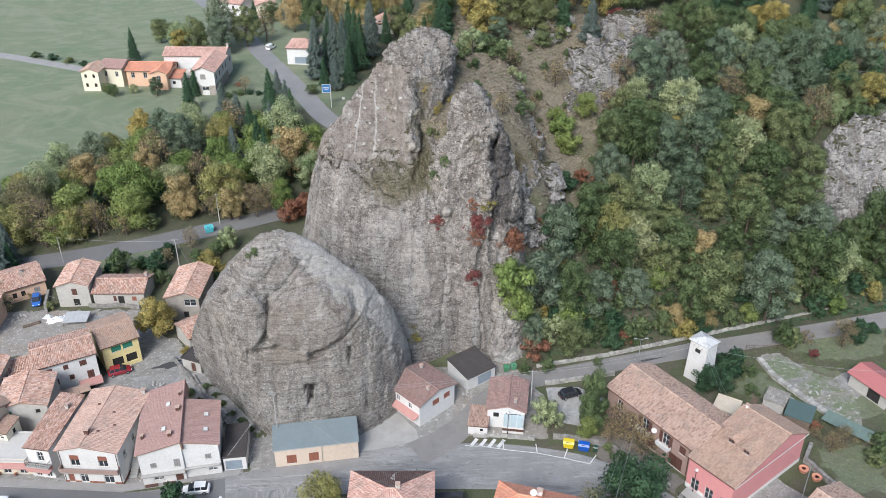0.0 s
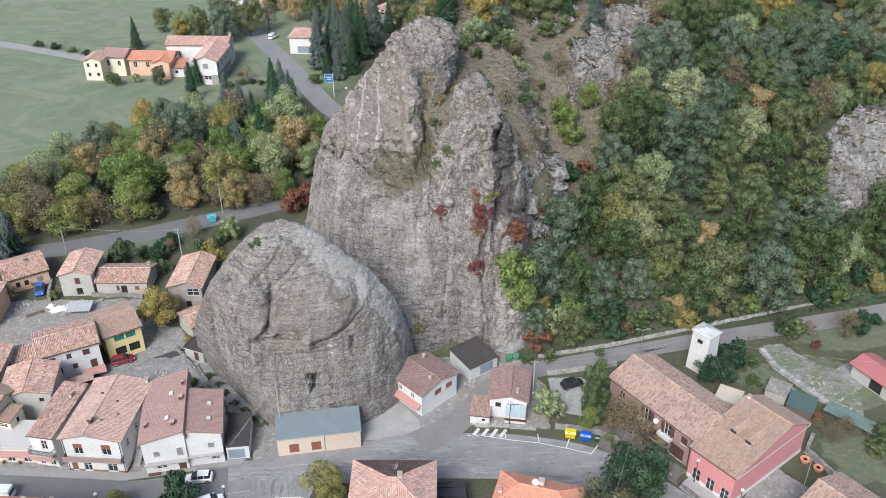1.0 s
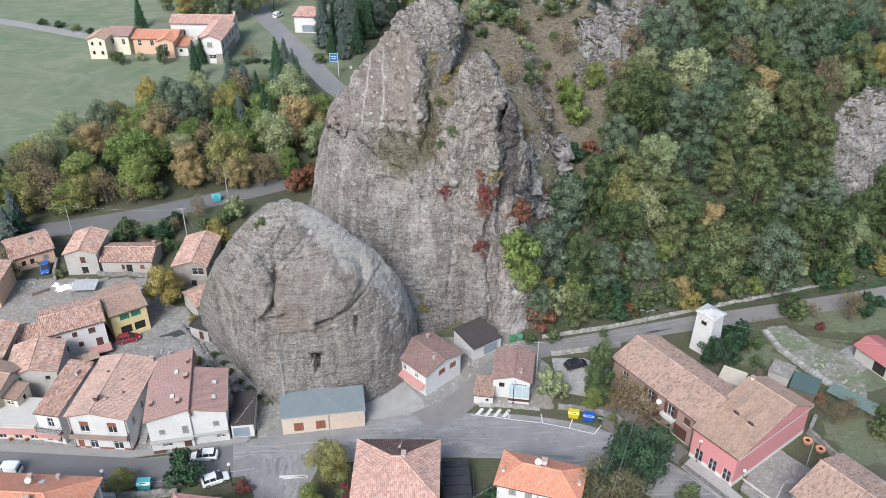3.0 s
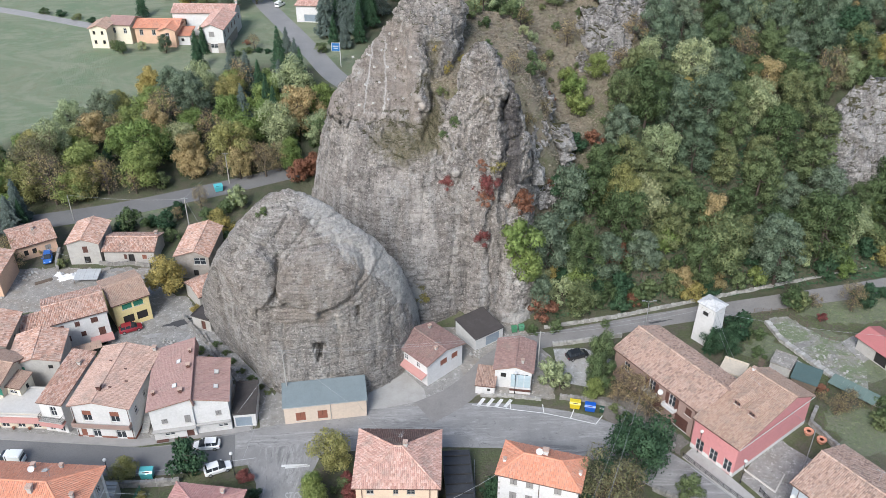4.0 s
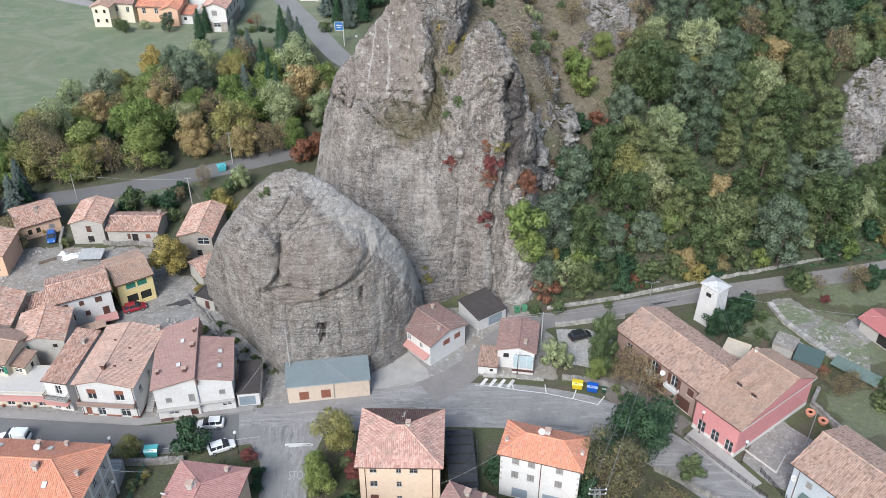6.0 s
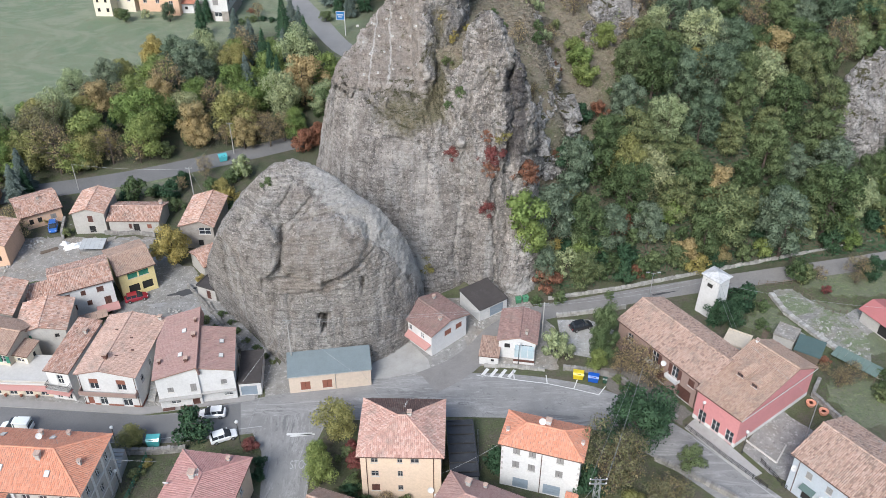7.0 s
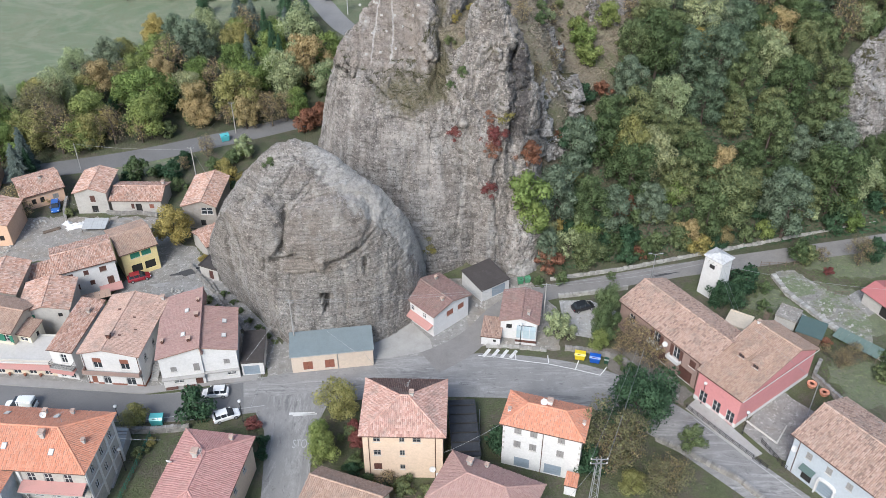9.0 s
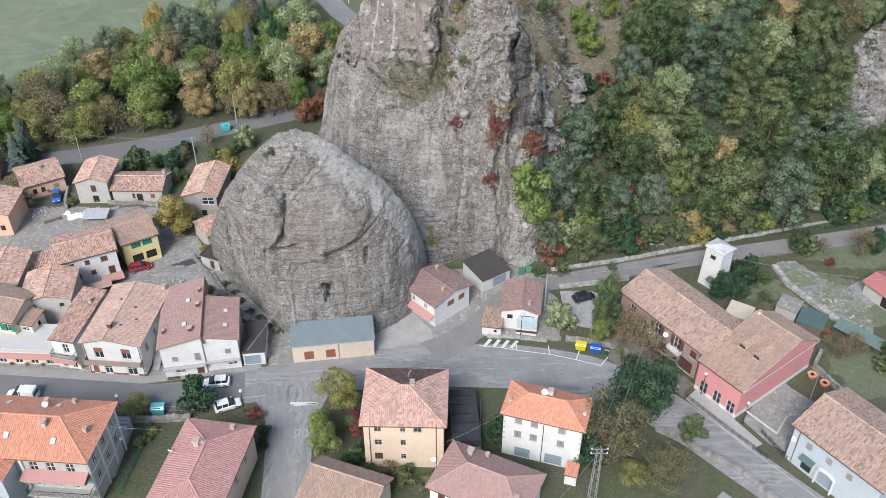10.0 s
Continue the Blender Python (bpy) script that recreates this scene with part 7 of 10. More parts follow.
def balcony(parent, x0, x1, y, z, deep, slab_mat, rail_mat, solid=False, high=0.9):
    ob = child("balcony", Shape().bevel_box(x0, x1, y - deep, y + 0.02, z - 0.16, z, 0.02).mesh("balcony", slab_mat), parent)
    sh = Shape()
    if solid:
        sh.box(x0, x1, y - deep, y - deep + 0.1, z + 0.002, z + high).box(x0, x0 + 0.1, y - deep + 0.1, y, z + 0.002, z + high).box(x1 - 0.1, x1, y - deep + 0.1, y, z + 0.002, z + high)
        child("parapet", sh.mesh("parapet", rail_mat), ob)
    else:
        n = int((x1 - x0) / 0.16)
        for i in range(n + 1):
            x = x0 + 0.03 + (x1 - x0 - 0.06) * i / n
            sh.box(x - 0.012, x + 0.012, y - deep + 0.03, y - deep + 0.055, z, z + high)
        sh.box(x0, x1, y - deep + 0.02, y - deep + 0.07, z + high, z + high + 0.05)
        for x in (x0, x1 - 0.05):
            sh.box(x, x + 0.05, y - deep + 0.07, y, z + high, z + high + 0.05)
            for k in range(int(deep / 0.16)):
                sh.box(x + 0.012, x + 0.036, y - deep + 0.15 + k * 0.16, y - deep + 0.174 + k * 0.16, z, z + high)
        child("railing", sh.mesh("railing", rail_mat), ob)
    return ob


def awning(parent, x0, x1, y, z, deep, drop, mat, name="awning"):
    sh = Shape()
    pts = [Vector((x0, y, z)), Vector((x1, y, z)), Vector((x1, y - deep, z - drop)), Vector((x0, y - deep, z - drop))]
    slab(sh, pts, 0.07)
    return child(name, sh.mesh(name, mat), parent)


def dish(parent, x, y, z, r, turn, mat=None):
    """A satellite dish on an arm."""
    sh = Shape().lathe([(0.02, 0.0), (r * 0.5, 0.03), (r * 0.85, 0.11), (r, 0.17), (r * 0.98, 0.19), (r * 0.83, 0.13), (r * 0.4, 0.05), (0.02, 0.03)], 14)
    ob = child("satellite_dish", sh.mesh("satellite_dish", mat or WINDOW_WHITE), parent, "", pose(x, y, z, 62, 0, turn))
    child("arm", Shape().tube((0, 0, 0), (0, -r * 0.2, r * 0.9), 0.02, n=5).tube((0, 0, 0), (0, r * 0.9, -0.4), 0.03, n=5).mesh("arm", METAL), ob)
    return ob


def antenna(parent, x, y, z, high=1.8, turn=0):
    sh = Shape().tube((0, 0, -0.5), (0, 0, high), 0.025, n=5).tube((-0.7, 0, high - 0.15), (0.7, 0, high - 0.15), 0.015, n=4)
    for k in range(7):
        u = -0.6 + k * 0.2
        sh.tube((u, -0.32 + 0.03 * k, high - 0.15), (u, 0.32 - 0.03 * k, high - 0.15), 0.012, n=4)
    return child("antenna", sh.mesh("antenna", METAL), parent, "", pose(x, y, z, 0, 0, turn))


def skylight(parent, x, y, z, rx, ry):
    m = pose(x, y, z, rx, ry, 0)
    ob = child("skylight", Shape().bevel_box(-0.35, 0.35, -0.45, 0.45, 0.0, 0.14, 0.02).mesh("skylight", METAL), parent, "", m)
    child("pane", Shape().box(-0.28, 0.28, -0.38, 0.38, 0.142, 0.155).mesh("pane", SKYLIGHT_GLASS), ob)


SKYLIGHT_GLASS = surface("pale_skylight", (0.72, 0.70, 0.66), (0.62, 0.60, 0.57), 0.25, 2, 8, bump=0.0)

VERANDA_GLASS = surface("pale_blue_veranda_glass", (0.46, 0.55, 0.58), (0.38, 0.47, 0.50), 0.2, 1.5, 8, bump=0.0)

F_HOUSE = by_label("white house with a tan tiled gable roof and a long balcony")
balcony(F_HOUSE, -4.5, 4.5, -6.75, 2.95, 1.0, CONCRETE, MAUVE, True, 0.75)
for x, z0 in ((-2.2, 4.7), (2.1, 4.7)):
    child("roller_blind", Shape().box(x - 0.68, x + 0.68, -6.72, -6.66, z0, z0 + 0.9).mesh("roller_blind", WOOD_RUST), F_HOUSE)
flight = child("outside_stair", Shape().box(4.7, 4.76, -5.4, -1.2, 0, 0.25).mesh("outside_stair", CONCRETE), F_HOUSE)
for k in range(14):
    child("step", Shape().box(4.76, 5.9, -5.4 + k * 0.3, -5.1 + k * 0.3, 0 if k < 1 else k * 0.2 - 0.2, 0.2 + k * 0.2).mesh("step", CONCRETE), flight)
E_HOUSE = by_label("narrow house with a worn clay tile roof between two neighbours")
balcony(E_HOUSE, -1.9, 1.9, -5.35, 3.0, 1.1, CONCRETE, METAL_DARK, False, 0.9)
awning(E_HOUSE, -1.9, 2.0, -5.36, 2.55, 1.3, 0.3, CLAY_ROSE)
SHOPS = by_label("beige ground-floor shops with a flat terrace above")
child("cornice", Shape().bevel_box(-6.8, 6.8, -3.3, -2.86, 2.75, 2.98, 0.04).mesh("cornice", SILL), SHOPS)
awning(SHOPS, -6.5, 6.4, -2.87, 2.5, 1.1, 0.3, CLAY_ROSE)
for k, x in enumerate((-5.6, -3.9, -1.4, 1.1, 3.6)):
    sh = Shape().lathe([(0.16, 0), (0.22, 0.35), (0.24, 0.4), (0.2, 0.4)], 10, (x, -3.2, 0.16))
    child("planter", sh.mesh("planter", WOOD_RUST), SHOPS)
WG = by_label("white gabled house with a smooth maroon tile roof")
child("ledge", Shape().bevel_box(-3.2, 3.2, -7.75, -7.04, 2.05, 2.28, 0.03).mesh("ledge", CONCRETE), WG)
for x in (-2.0, 0.6):
    child("flower_box", Shape().bevel_box(x - 0.9, x + 0.9, -7.7, -7.3, 0.15, 0.45, 0.03).mesh("flower_box", WOOD_BROWN), WG)
WW = by_label("lower wing with smooth maroon tiles beside the white gabled house")
child("ledge", Shape().bevel_box(-2.7, 2.7, -5.3, -4.79, 2.05, 2.28, 0.03).mesh("ledge", CONCRETE), WW)
for ob, spots in ((WG, ((0.9, 2.2), (0.6, -3.4))), (WW, ((1.0, 1.4), (1.0, -2.0)))):
    for x, y in spots:
        skylight(ob, x, y, (6.4 + 1.5 * (x + 3.5) / 6.7 if ob is WG else 6.2 + 1.35 * (3.05 - x) / 6.0) + 0.10, 0, -12.6 if ob is WG else 12.7)
for x, y in ((-1.6, 2.5), (1.3, 1.0), (2.4, -1.6), (0.6, -3.4)):
    child("vent_tile", Shape().bevel_box(x - 0.22, x + 0.22, y - 0.12, y + 0.12, 6.6 + 1.0 * (1 - abs(x + 0.78) / 5.6) + 0.05, 6.6 + 1.0 * (1 - abs(x + 0.78) / 5.6) + 0.22, 0.02).mesh("vent_tile", WOOD_BROWN), F_HOUSE)

M_HOUSE = by_label("long mauve house with a weathered clay tile roof and balconies")
for x in (-0.6, 3.6):
    balcony(M_HOUSE, x - 1.25, x + 1.25, -4.9, 2.95, 0.95, WHITE, WHITE, True, 0.45)
dish(M_HOUSE, 1.5, -5.3, 4.6, 0.45, 30)
N_HOUSE = by_label("pink house with a broad brown tile roof and two dormers")
for x, y in ((-1.05, -3.4), (1.65, -3.6)):
    z0 = 5.9 + 3.0 * (y + 9.3) / 12.83
    sh = Shape()
    facade(sh, Vector((x - 0.75, y, z0)), Vector((1, 0, 0)), 1.5, -0.1, 0.85, [(0.75, 0.12, 1.0, 0.62)], (0.75, 1.15), 0.2, Vector((0, 1, 0)))
    sh.box(x - 0.75, x - 0.68, y + 0.2, y + 3.4, z0, z0 + 0.85).box(x + 0.68, x + 0.75, y + 0.2, y + 3.4, z0, z0 + 0.85)
    d = child("dormer", sh.mesh("dormer", MAUVE), N_HOUSE)
    window(d, pose(x, y, z0 + 0.12), 1.0, 0.62, "glass", WOOD_BROWN, WOOD_BROWN)
    tl = Shape()
    dk = Shape()
    for side in (-1, 1):
        e0, e1 = Vector((x + side * 0.95, y - 0.2, z0 + 0.78)), Vector((x + side * 0.95, y + 3.6, z0 + 0.78))
        r0, r1 = Vector((x, y - 0.2, z0 + 1.2)), Vector((x, y + 3.6, z0 + 1.2))
        a, b, c = (e0, e1, r1) if side > 0 else (e1, e0, r0)
        slab(dk, [a, b, c, r0 if side > 0 else r1], 0.08)
        along = (b - a).normalized()
        up = (r0 if side > 0 else r1) - a
        up = up - along * up.dot(along)
        slope_tiles(tl, a, along, up.normalized(), lambda s, n=up.length: (0.0, n), (b - a).length, 0.26, 0.4)
    rf = child("dormer_roof", dk.mesh("dormer_roof", DECK), d)
    tl_ob = child("dormer_tiles", tl.mesh("dormer_tiles", CLAY_TAN), d)
    tl_ob["kind"] = "stuff"
child("verge_board", Shape().box(4.2, 4.24, -9.2, 9.2, 5.72, 5.9).mesh("verge_board", WHITE), N_HOUSE)

O_HOUSE = by_label("blue-grey roadside house with a weathered clay tile roof")
awning(O_HOUSE, -4.4, -2.3, -5.66, 3.1, 0.9, 0.45, SHEET_TEAL)
sh = Shape()
for k in range(10):
    a, b = math.pi * k / 10, math.pi * (k + 1) / 10
    sh.box(-1.7 + 1.3 - math.cos(a) * 1.3, -1.7 + 1.3 - math.cos(b) * 1.3, -6.1, -5.66, 2.45 + min(math.sin(a), math.sin(b)) * 0.5, 2.62 + max(math.sin(a), math.sin(b)) * 0.5)
for x in (-1.75, 0.82):
    sh.box(x, x + 0.2, -6.1, -5.66, 0, 2.5)
child("arched_surround", sh.mesh("arched_surround", WHITE), O_HOUSE)
dish(O_HOUSE, -5.9, -5.9, 4.6, 0.5, -20)
antenna(O_HOUSE, 0.5, 2.0, 9.0, 1.6, 20)

U_HOUSE = by_label("large three-storey apartment house with a bright orange tile roof")
balcony(U_HOUSE, 1.0, 9.6, -4.9, 2.9, 1.5, CONCRETE, METAL_DARK, False, 0.95)
balcony(U_HOUSE, 1.0, 9.6, -4.9, 5.75, 1.5, CONCRETE, METAL_DARK, False, 0.3)
awning(U_HOUSE, 0.9, 9.5, -4.86, 6.5, 1.7, 0.45, CLAY_ROSE, "balcony_roof")
for y in (-4.6, -1.4, 1.7, 4.4):
    child("side_pillar", Shape().box(9.56, 9.68, y - 0.18, y + 0.18, 0, 8.6).mesh("side_pillar", WHITE), U_HOUSE)
for z in (2.6, 5.5):
    child("floor_band", Shape().box(9.56, 9.64, -4.4, 4.2, z, z + 0.22).mesh("floor_band", WHITE), U_HOUSE)
for x in (-3.2, 0.8):
    child("corner_pillar", Shape().box(x - 0.2, x + 0.2, -5.1, -4.86, 0, 8.6).mesh("corner_pillar", WHITE), U_HOUSE)
house("projecting gabled wing of the orange-roofed apartment house", (-58.4, 71.9), -4.5, 6.4, 5.0, 8.2, "gable_y", 1.3, BLUE_GREY, CLAY_ORANGE, row("f", (0.9,), 6.0, 0.9, 1.4, "open", WOOD_GREEN) + row("f", (0.9,), 3.2, 0.9, 1.4, "open", WOOD_GREEN), over=0.3)
for x, y in ((-1.5, -2.6), (4.9, -3.0), (3.0, 3.0), (-4.0, 3.2)):
    skylight(U_HOUSE, x, y, 8.8 + 2.5 * (5.3 - abs(y)) / 5.3 + 0.08, 25 if y < 0 else -25, 0)
antenna(U_HOUSE, 4.5, 1.5, 10.6, 1.8, 40)
dish(U_HOUSE, 1.6, 2.4, 10.9, 0.45, 10)
V_HOUSE = by_label("house with a dusty rose tiled hipped roof and peach walls")
antenna(V_HOUSE, 2.0, 0.0, 8.0, 1.6, 10)
dish(V_HOUSE, 1.5, 4.6, 6.9, 0.45, 90)
P_HOUSE = by_label("peach rendered three-storey house with a hipped clay tile roof")
dish(P_HOUSE, 4.0, -5.2, 2.2, 0.45, 0)
antenna(P_HOUSE, 0.4, 2.2, 9.8, 1.5, 70)
Q_HOUSE = by_label("white three-storey house with a bright orange hipped tile roof")
dish(Q_HOUSE, -0.6, 0.6, 10.4, 0.5, 10)
for x in (-5.42, 5.12):
    for k in range(1, 10, 2):
        child("quoin", Shape().bevel_box(x, x + 0.32, -2.89, -2.84, 2.6 + k * 0.55, 3.0 + k * 0.55, 0.01).mesh("quoin", GREY_WALL), Q_HOUSE)
J_HOUSE = by_label("white cottage with a maroon tile roof wedged below the cliff")
sh = Shape()
slab(sh, [Vector((-4.0, -3.6, 2.45)), Vector((-4.0, 3.4, 2.45)), Vector((-5.3, 3.4, 2.0)), Vector((-5.3, -3.6, 2.0))], 0.1)
child("porch_roof", sh.mesh("porch_roof", CLAY_ROSE), J_HOUSE)
L_HOUSE = by_label("small white house with a brown tile roof beside the lane")
child("veranda", Shape().box(-0.4, 3.0, -5.0, -3.82, 0.0, 1.0).box(-0.4, 3.0, -5.05, -4.98, 1.05, 1.35).mesh("veranda", WHITE), L_HOUSE)
child("veranda_glazing", Shape().box(-0.3, 2.9, -4.95, -3.84, 1.36, 3.0).mesh("veranda_glazing", VERANDA_GLASS), L_HOUSE)
for x in (-0.36, 0.72, 1.8, 2.84):
    child("veranda_bar", Shape().box(x, x + 0.08, -5.0, -4.92, 1.36, 3.06).box(x, x + 0.08, -5.0, -3.84, 3.0, 3.08).mesh("veranda_bar", WINDOW_WHITE), L_HOUSE)
child("veranda_fascia", Shape().box(-0.42, 3.02, -5.06, -4.98, 0.55, 1.0).mesh("veranda_fascia", WOOD_BROWN), L_HOUSE)
house("low annex with grey tiled roof beside the small white house", (8.3, 107.2), -9.5, 3.4, 4.6, 1.9, "mono", 0.5, WHITE, CLAY_OLD, row("f", (0.6,), 0.7, 0.5, 0.6, "dark"), over=0.15, category="annex")
I_HOUSE = by_label("low buff garage building with a blue-grey sheet roof")
child("gutter", Shape().tube((-6.6, -2.55, 3.55), (6.6, -2.55, 3.55), 0.07, n=6).mesh("gutter", METAL), I_HOUSE)
child("downpipe", Shape().tube((0.8, -2.38, 0), (0.8, -2.38, 3.5), 0.05, n=6).mesh("downpipe", METAL), I_HOUSE)
WB = by_label("white house with brown shutters and a pink tile roof")
awning(WB, 1.2, 5.0, -4.02, 1.5, 1.8, 0.4, CLAY_ROSE)


# ---------------------------------------------------------------- tower, walls, fences
def tower():
    ob = thing("transformer_tower", "white square transformer tower with a grey stone-slab roof", "tower", pose(47.6, 118.6, 0, 0, 0, -52))
    sh = Shape()
    for a, b, c, d in (((-1.9, -1.6, 0), (1.9, -1.6, 0), (1.7, -1.45, 8.0), (-1.7, -1.45, 8.0)), ((1.9, -1.6, 0), (1.9, 1.6, 0), (1.7, 1.45, 8.0), (1.7, -1.45, 8.0)),
                       ((1.9, 1.6, 0), (-1.9, 1.6, 0), (-1.7, 1.45, 8.0), (1.7, 1.45, 8.0)), ((-1.9, 1.6, 0), (-1.9, -1.6, 0), (-1.7, -1.45, 8.0), (-1.7, 1.45, 8.0))):
        sh.add([a, b, c, d], [(0, 1, 2, 3)])
    child("wall", sh.mesh("wall", WHITE), ob)
    roof = Shape().box(-2.0, 2.0, -1.75, 1.75, 8.0, 8.14)
    top = Vector((0, 0, 8.85))
    co = [Vector((-1.95, -1.7, 8.14)), Vector((1.95, -1.7, 8.14)), Vector((1.95, 1.7, 8.14)), Vector((-1.95, 1.7, 8.14))]
    for i in range(4):
        roof.add([co[i], co[(i + 1) % 4], top], [(0, 1, 2)])
    child("roof", roof.mesh("roof", STONE_SLABS), ob)
    child("vent", Shape().bevel_box(-0.5, 0.5, -1.62, -1.5, 6.2, 6.9, 0.02).mesh("vent", METAL_DARK), ob)
    for u in (-0.8, 0, 0.8):
        child("insulator", Shape().tube((u, -1.9, 7.4), (u, -1.45, 7.4), 0.06, n=6).mesh("insulator", GREY_WALL), ob)


STONE_SLABS = surface("lichened_stone_slabs", (0.66, 0.66, 0.65), (0.40, 0.40, 0.40), 0.95, 2.6, 6, (0.08, 0.08, 0.085), 0.95, 0.6, 0.05)
tower()


def rubble_wall(line, high, thick, mat, label, cap=None):
    """A wall of rough courses along a line, its faces uneven stone by stone."""
    ob = thing("stone_wall", label, "wall", kind="structure")
    sh = Shape()
    for (x0, y0), (x1, y1) in zip(line, line[1:]):
        a, b = Vector((x0, y0, 0)), Vector((x1, y1, 0))
        d = (b - a)
        L = d.length
        d.normalize()
        s = Vector((-d.y, d.x, 0))
        rows = max(2, int(high / 0.32))
        for r in range(rows):
            x = -random.uniform(0, 0.3)
            while x < L:
                w = random.uniform(0.22, 0.7)
                z0, z1 = high * r / rows, high * (r + 1) / rows + random.uniform(-0.06, 0.12)
                t = thick / 2 + random.uniform(-0.05, 0.06)
                c0, c1 = a + d * max(0, x + 0.012), a + d * min(L, x + w - 0.012)
                if (c1 - c0).length > 0.08:
                    p = [c0 - s * t, c1 - s * t, c1 + s * t, c0 + s * t]
                    sh.add([Vector((q.x, q.y, z)) for z in (z0 - 0.1 if r == 0 else z0, z1) for q in p], [(4, 5, 6, 7), (0, 1, 5, 4), (1, 2, 6, 5), (2, 3, 7, 6), (3, 0, 4, 7)])
                x += w
    st = child("stones", sh.mesh("stones", mat), ob)
    st["kind"] = "stuff"
    return ob


PALE_STONE = surface("pale_wall_stone", (0.46, 0.445, 0.42), (0.30, 0.29, 0.265), 0.95, 1.0, 6, (0.2, 0.2, 0.15), 0.6, 0.5, 0.05, per_piece=0.25)
DARK_STONE = surface("grey_wall_stone", (0.33, 0.31, 0.29), (0.22, 0.21, 0.195), 0.95, 1.0, 6, (0.11, 0.12, 0.08), 0.6, 0.5, 0.05, per_piece=0.25)
random.seed(11)
rubble_wall([(19.5, 122.2), (32.6, 125.0), (49.3, 130.0), (66.7, 134.9), (87.4, 140.6), (112, 147.5)], 0.6, 0.4, PALE_STONE, "low pale rubble wall along the upper lane")
rubble_wall([(31.0, 84.9), (36.2, 81.2), (40.9, 77.6), (44.5, 72.6), (55, 58)], 0.8, 0.5, DARK_STONE, "low grey retaining wall along the road bend")
rubble_wall([(-48.6, 86.3), (-42.0, 86.4), (-37.2, 86.9)], 1.1, 0.5, DARK_STONE, "rough stone garden wall below the road")
rubble_wall([(60.0, 123.3), (60.9, 118.1), (64.1, 112.0), (67.0, 107.0), (70.0, 102.9), (73.5, 97.4), (78, 91)], 0.6, 0.9, PALE_STONE, "crumbling pale dry-stone garden wall")
rubble_wall([(20.4, 117.2), (27.0, 118.4), (33, 119.6)], 0.8, 0.35, PALE_STONE, "pale low wall beside the lane parking")
rubble_wall([(20.0, 103.9), (24.0, 103.3), (28.5, 101.6), (31.6, 98.4), (36.0, 92.6)], 0.9, 0.4, DARK_STONE, "grey kerb wall between road and gardens")
rubble_wall([(60.6, 100.8), (58.4, 97.6), (60.6, 92.2), (62.4, 88.4)], 1.0, 0.5, DARK_STONE, "grey terrace wall beside the pink house")
rubble_wall([(-41.6, 121.5), (-38.4, 116.4), (-33.6, 109.6), (-28.4, 103.0)], 0.5, 0.5, DARK_STONE, "mossy stone edge along the lane by the boulder")
rubble_wall([(7.2, 104.6), (11.0, 104.5), (17.0, 103.6)], 0.5, 0.35, PALE_STONE, "low pale roadside wall before the small house")


def fence(line, high, gap, mat, label, rails=2, name="fence"):
    ob = thing(name, label, "fence")
    for (x0, y0), (x1, y1) in zip(line, line[1:]):
        a, b = Vector((x0, y0, 0)), Vector((x1, y1, 0))
        n = max(1, round((b - a).length / gap))
        for i in range(n + (1 if (x1, y1) == line[-1] else 0)):
            p = a.lerp(b, i / n)
            child("post", Shape().tube((p.x, p.y, -0.2), (p.x, p.y, high), 0.055, n=6).mesh("post", mat), ob)
        for r in range(rails):
            z = high * (r + 1) / (rails + 0.35)
            child("rail", Shape().tube((a.x, a.y, z), (b.x, b.y, z), 0.035, n=5).mesh("rail", mat), ob)
    return ob


fence([(58.6, 126.2), (61.6, 126.0), (66.4, 126.6)], 1.2, 1.6, WOOD_OLD, "dark wooden rail fence beside the lane")
fence([(46.2, 84.2), (48.2, 79.2)], 1.0, 0.9, METAL_DARK, "dark iron garden railing on the terrace edge", 3)
fence([(36.9, 91.0), (41.2, 85.0), (45.6, 79.4)], 1.0, 1.1, METAL_DARK, "dark iron railing along the forecourt", 3)
fence([(64.6, 124.6), (66.7, 121.6), (69.2, 117.8), (71.6, 117.7)], 1.1, 1.6, WOOD_OLD, "weathered post fence round the gravel plot", 2)
fence([(-10.5, 75.4), (-5.0, 74.2), (0.5, 73.6)], 1.1, 1.5, WOOD_OLD, "weathered wooden garden fence behind the peach house", 2)
fence([(5.6, 89.9), (5.3, 79.6)], 1.1, 1.5, METAL, "thin metal garden fence beside the annex", 2)
fence([(-42.6, 85.6), (-43.2, 79.0), (-43.8, 73.5)], 1.2, 1.4, WOOD_GREEN, "green mesh garden fence beside the steps", 3)
ob = thing("garden_stair", "grey concrete steps between garden and apartment house", "stairs")
for k in range(16):
    child("step", Shape().bevel_box(-47.8, -45.2, 84.6 - k * 0.55, 85.145 - k * 0.55, -0.2, 2.4 - k * 0.15, 0.02).mesh("step", CONCRETE), ob)


# ---------------------------------------------------------------- road markings
def marking(poly, z, label="white painted road marking"):
    ob = new("road_marking", Shape().prism(poly, z - 0.004, z).mesh("road_marking", PAINT_WHITE if "worn" not in label else PAINT_WORN))
    return tagged(ob, label, "road marking", "road markings")


def stripe(a, b, w, z=0.075):
    a, b = Vector((*a, 0)), Vector((*b, 0))
    d = (b - a).normalized()
    s = Vector((-d.y, d.x, 0)) * w / 2
    return marking([((a - s).x, (a - s).y), ((b - s).x, (b - s).y), ((b + s).x, (b + s).y), ((a + s).x, (a + s).y)], z, "worn white painted line on the asphalt" if w < 0.15 else "white painted line on the asphalt")


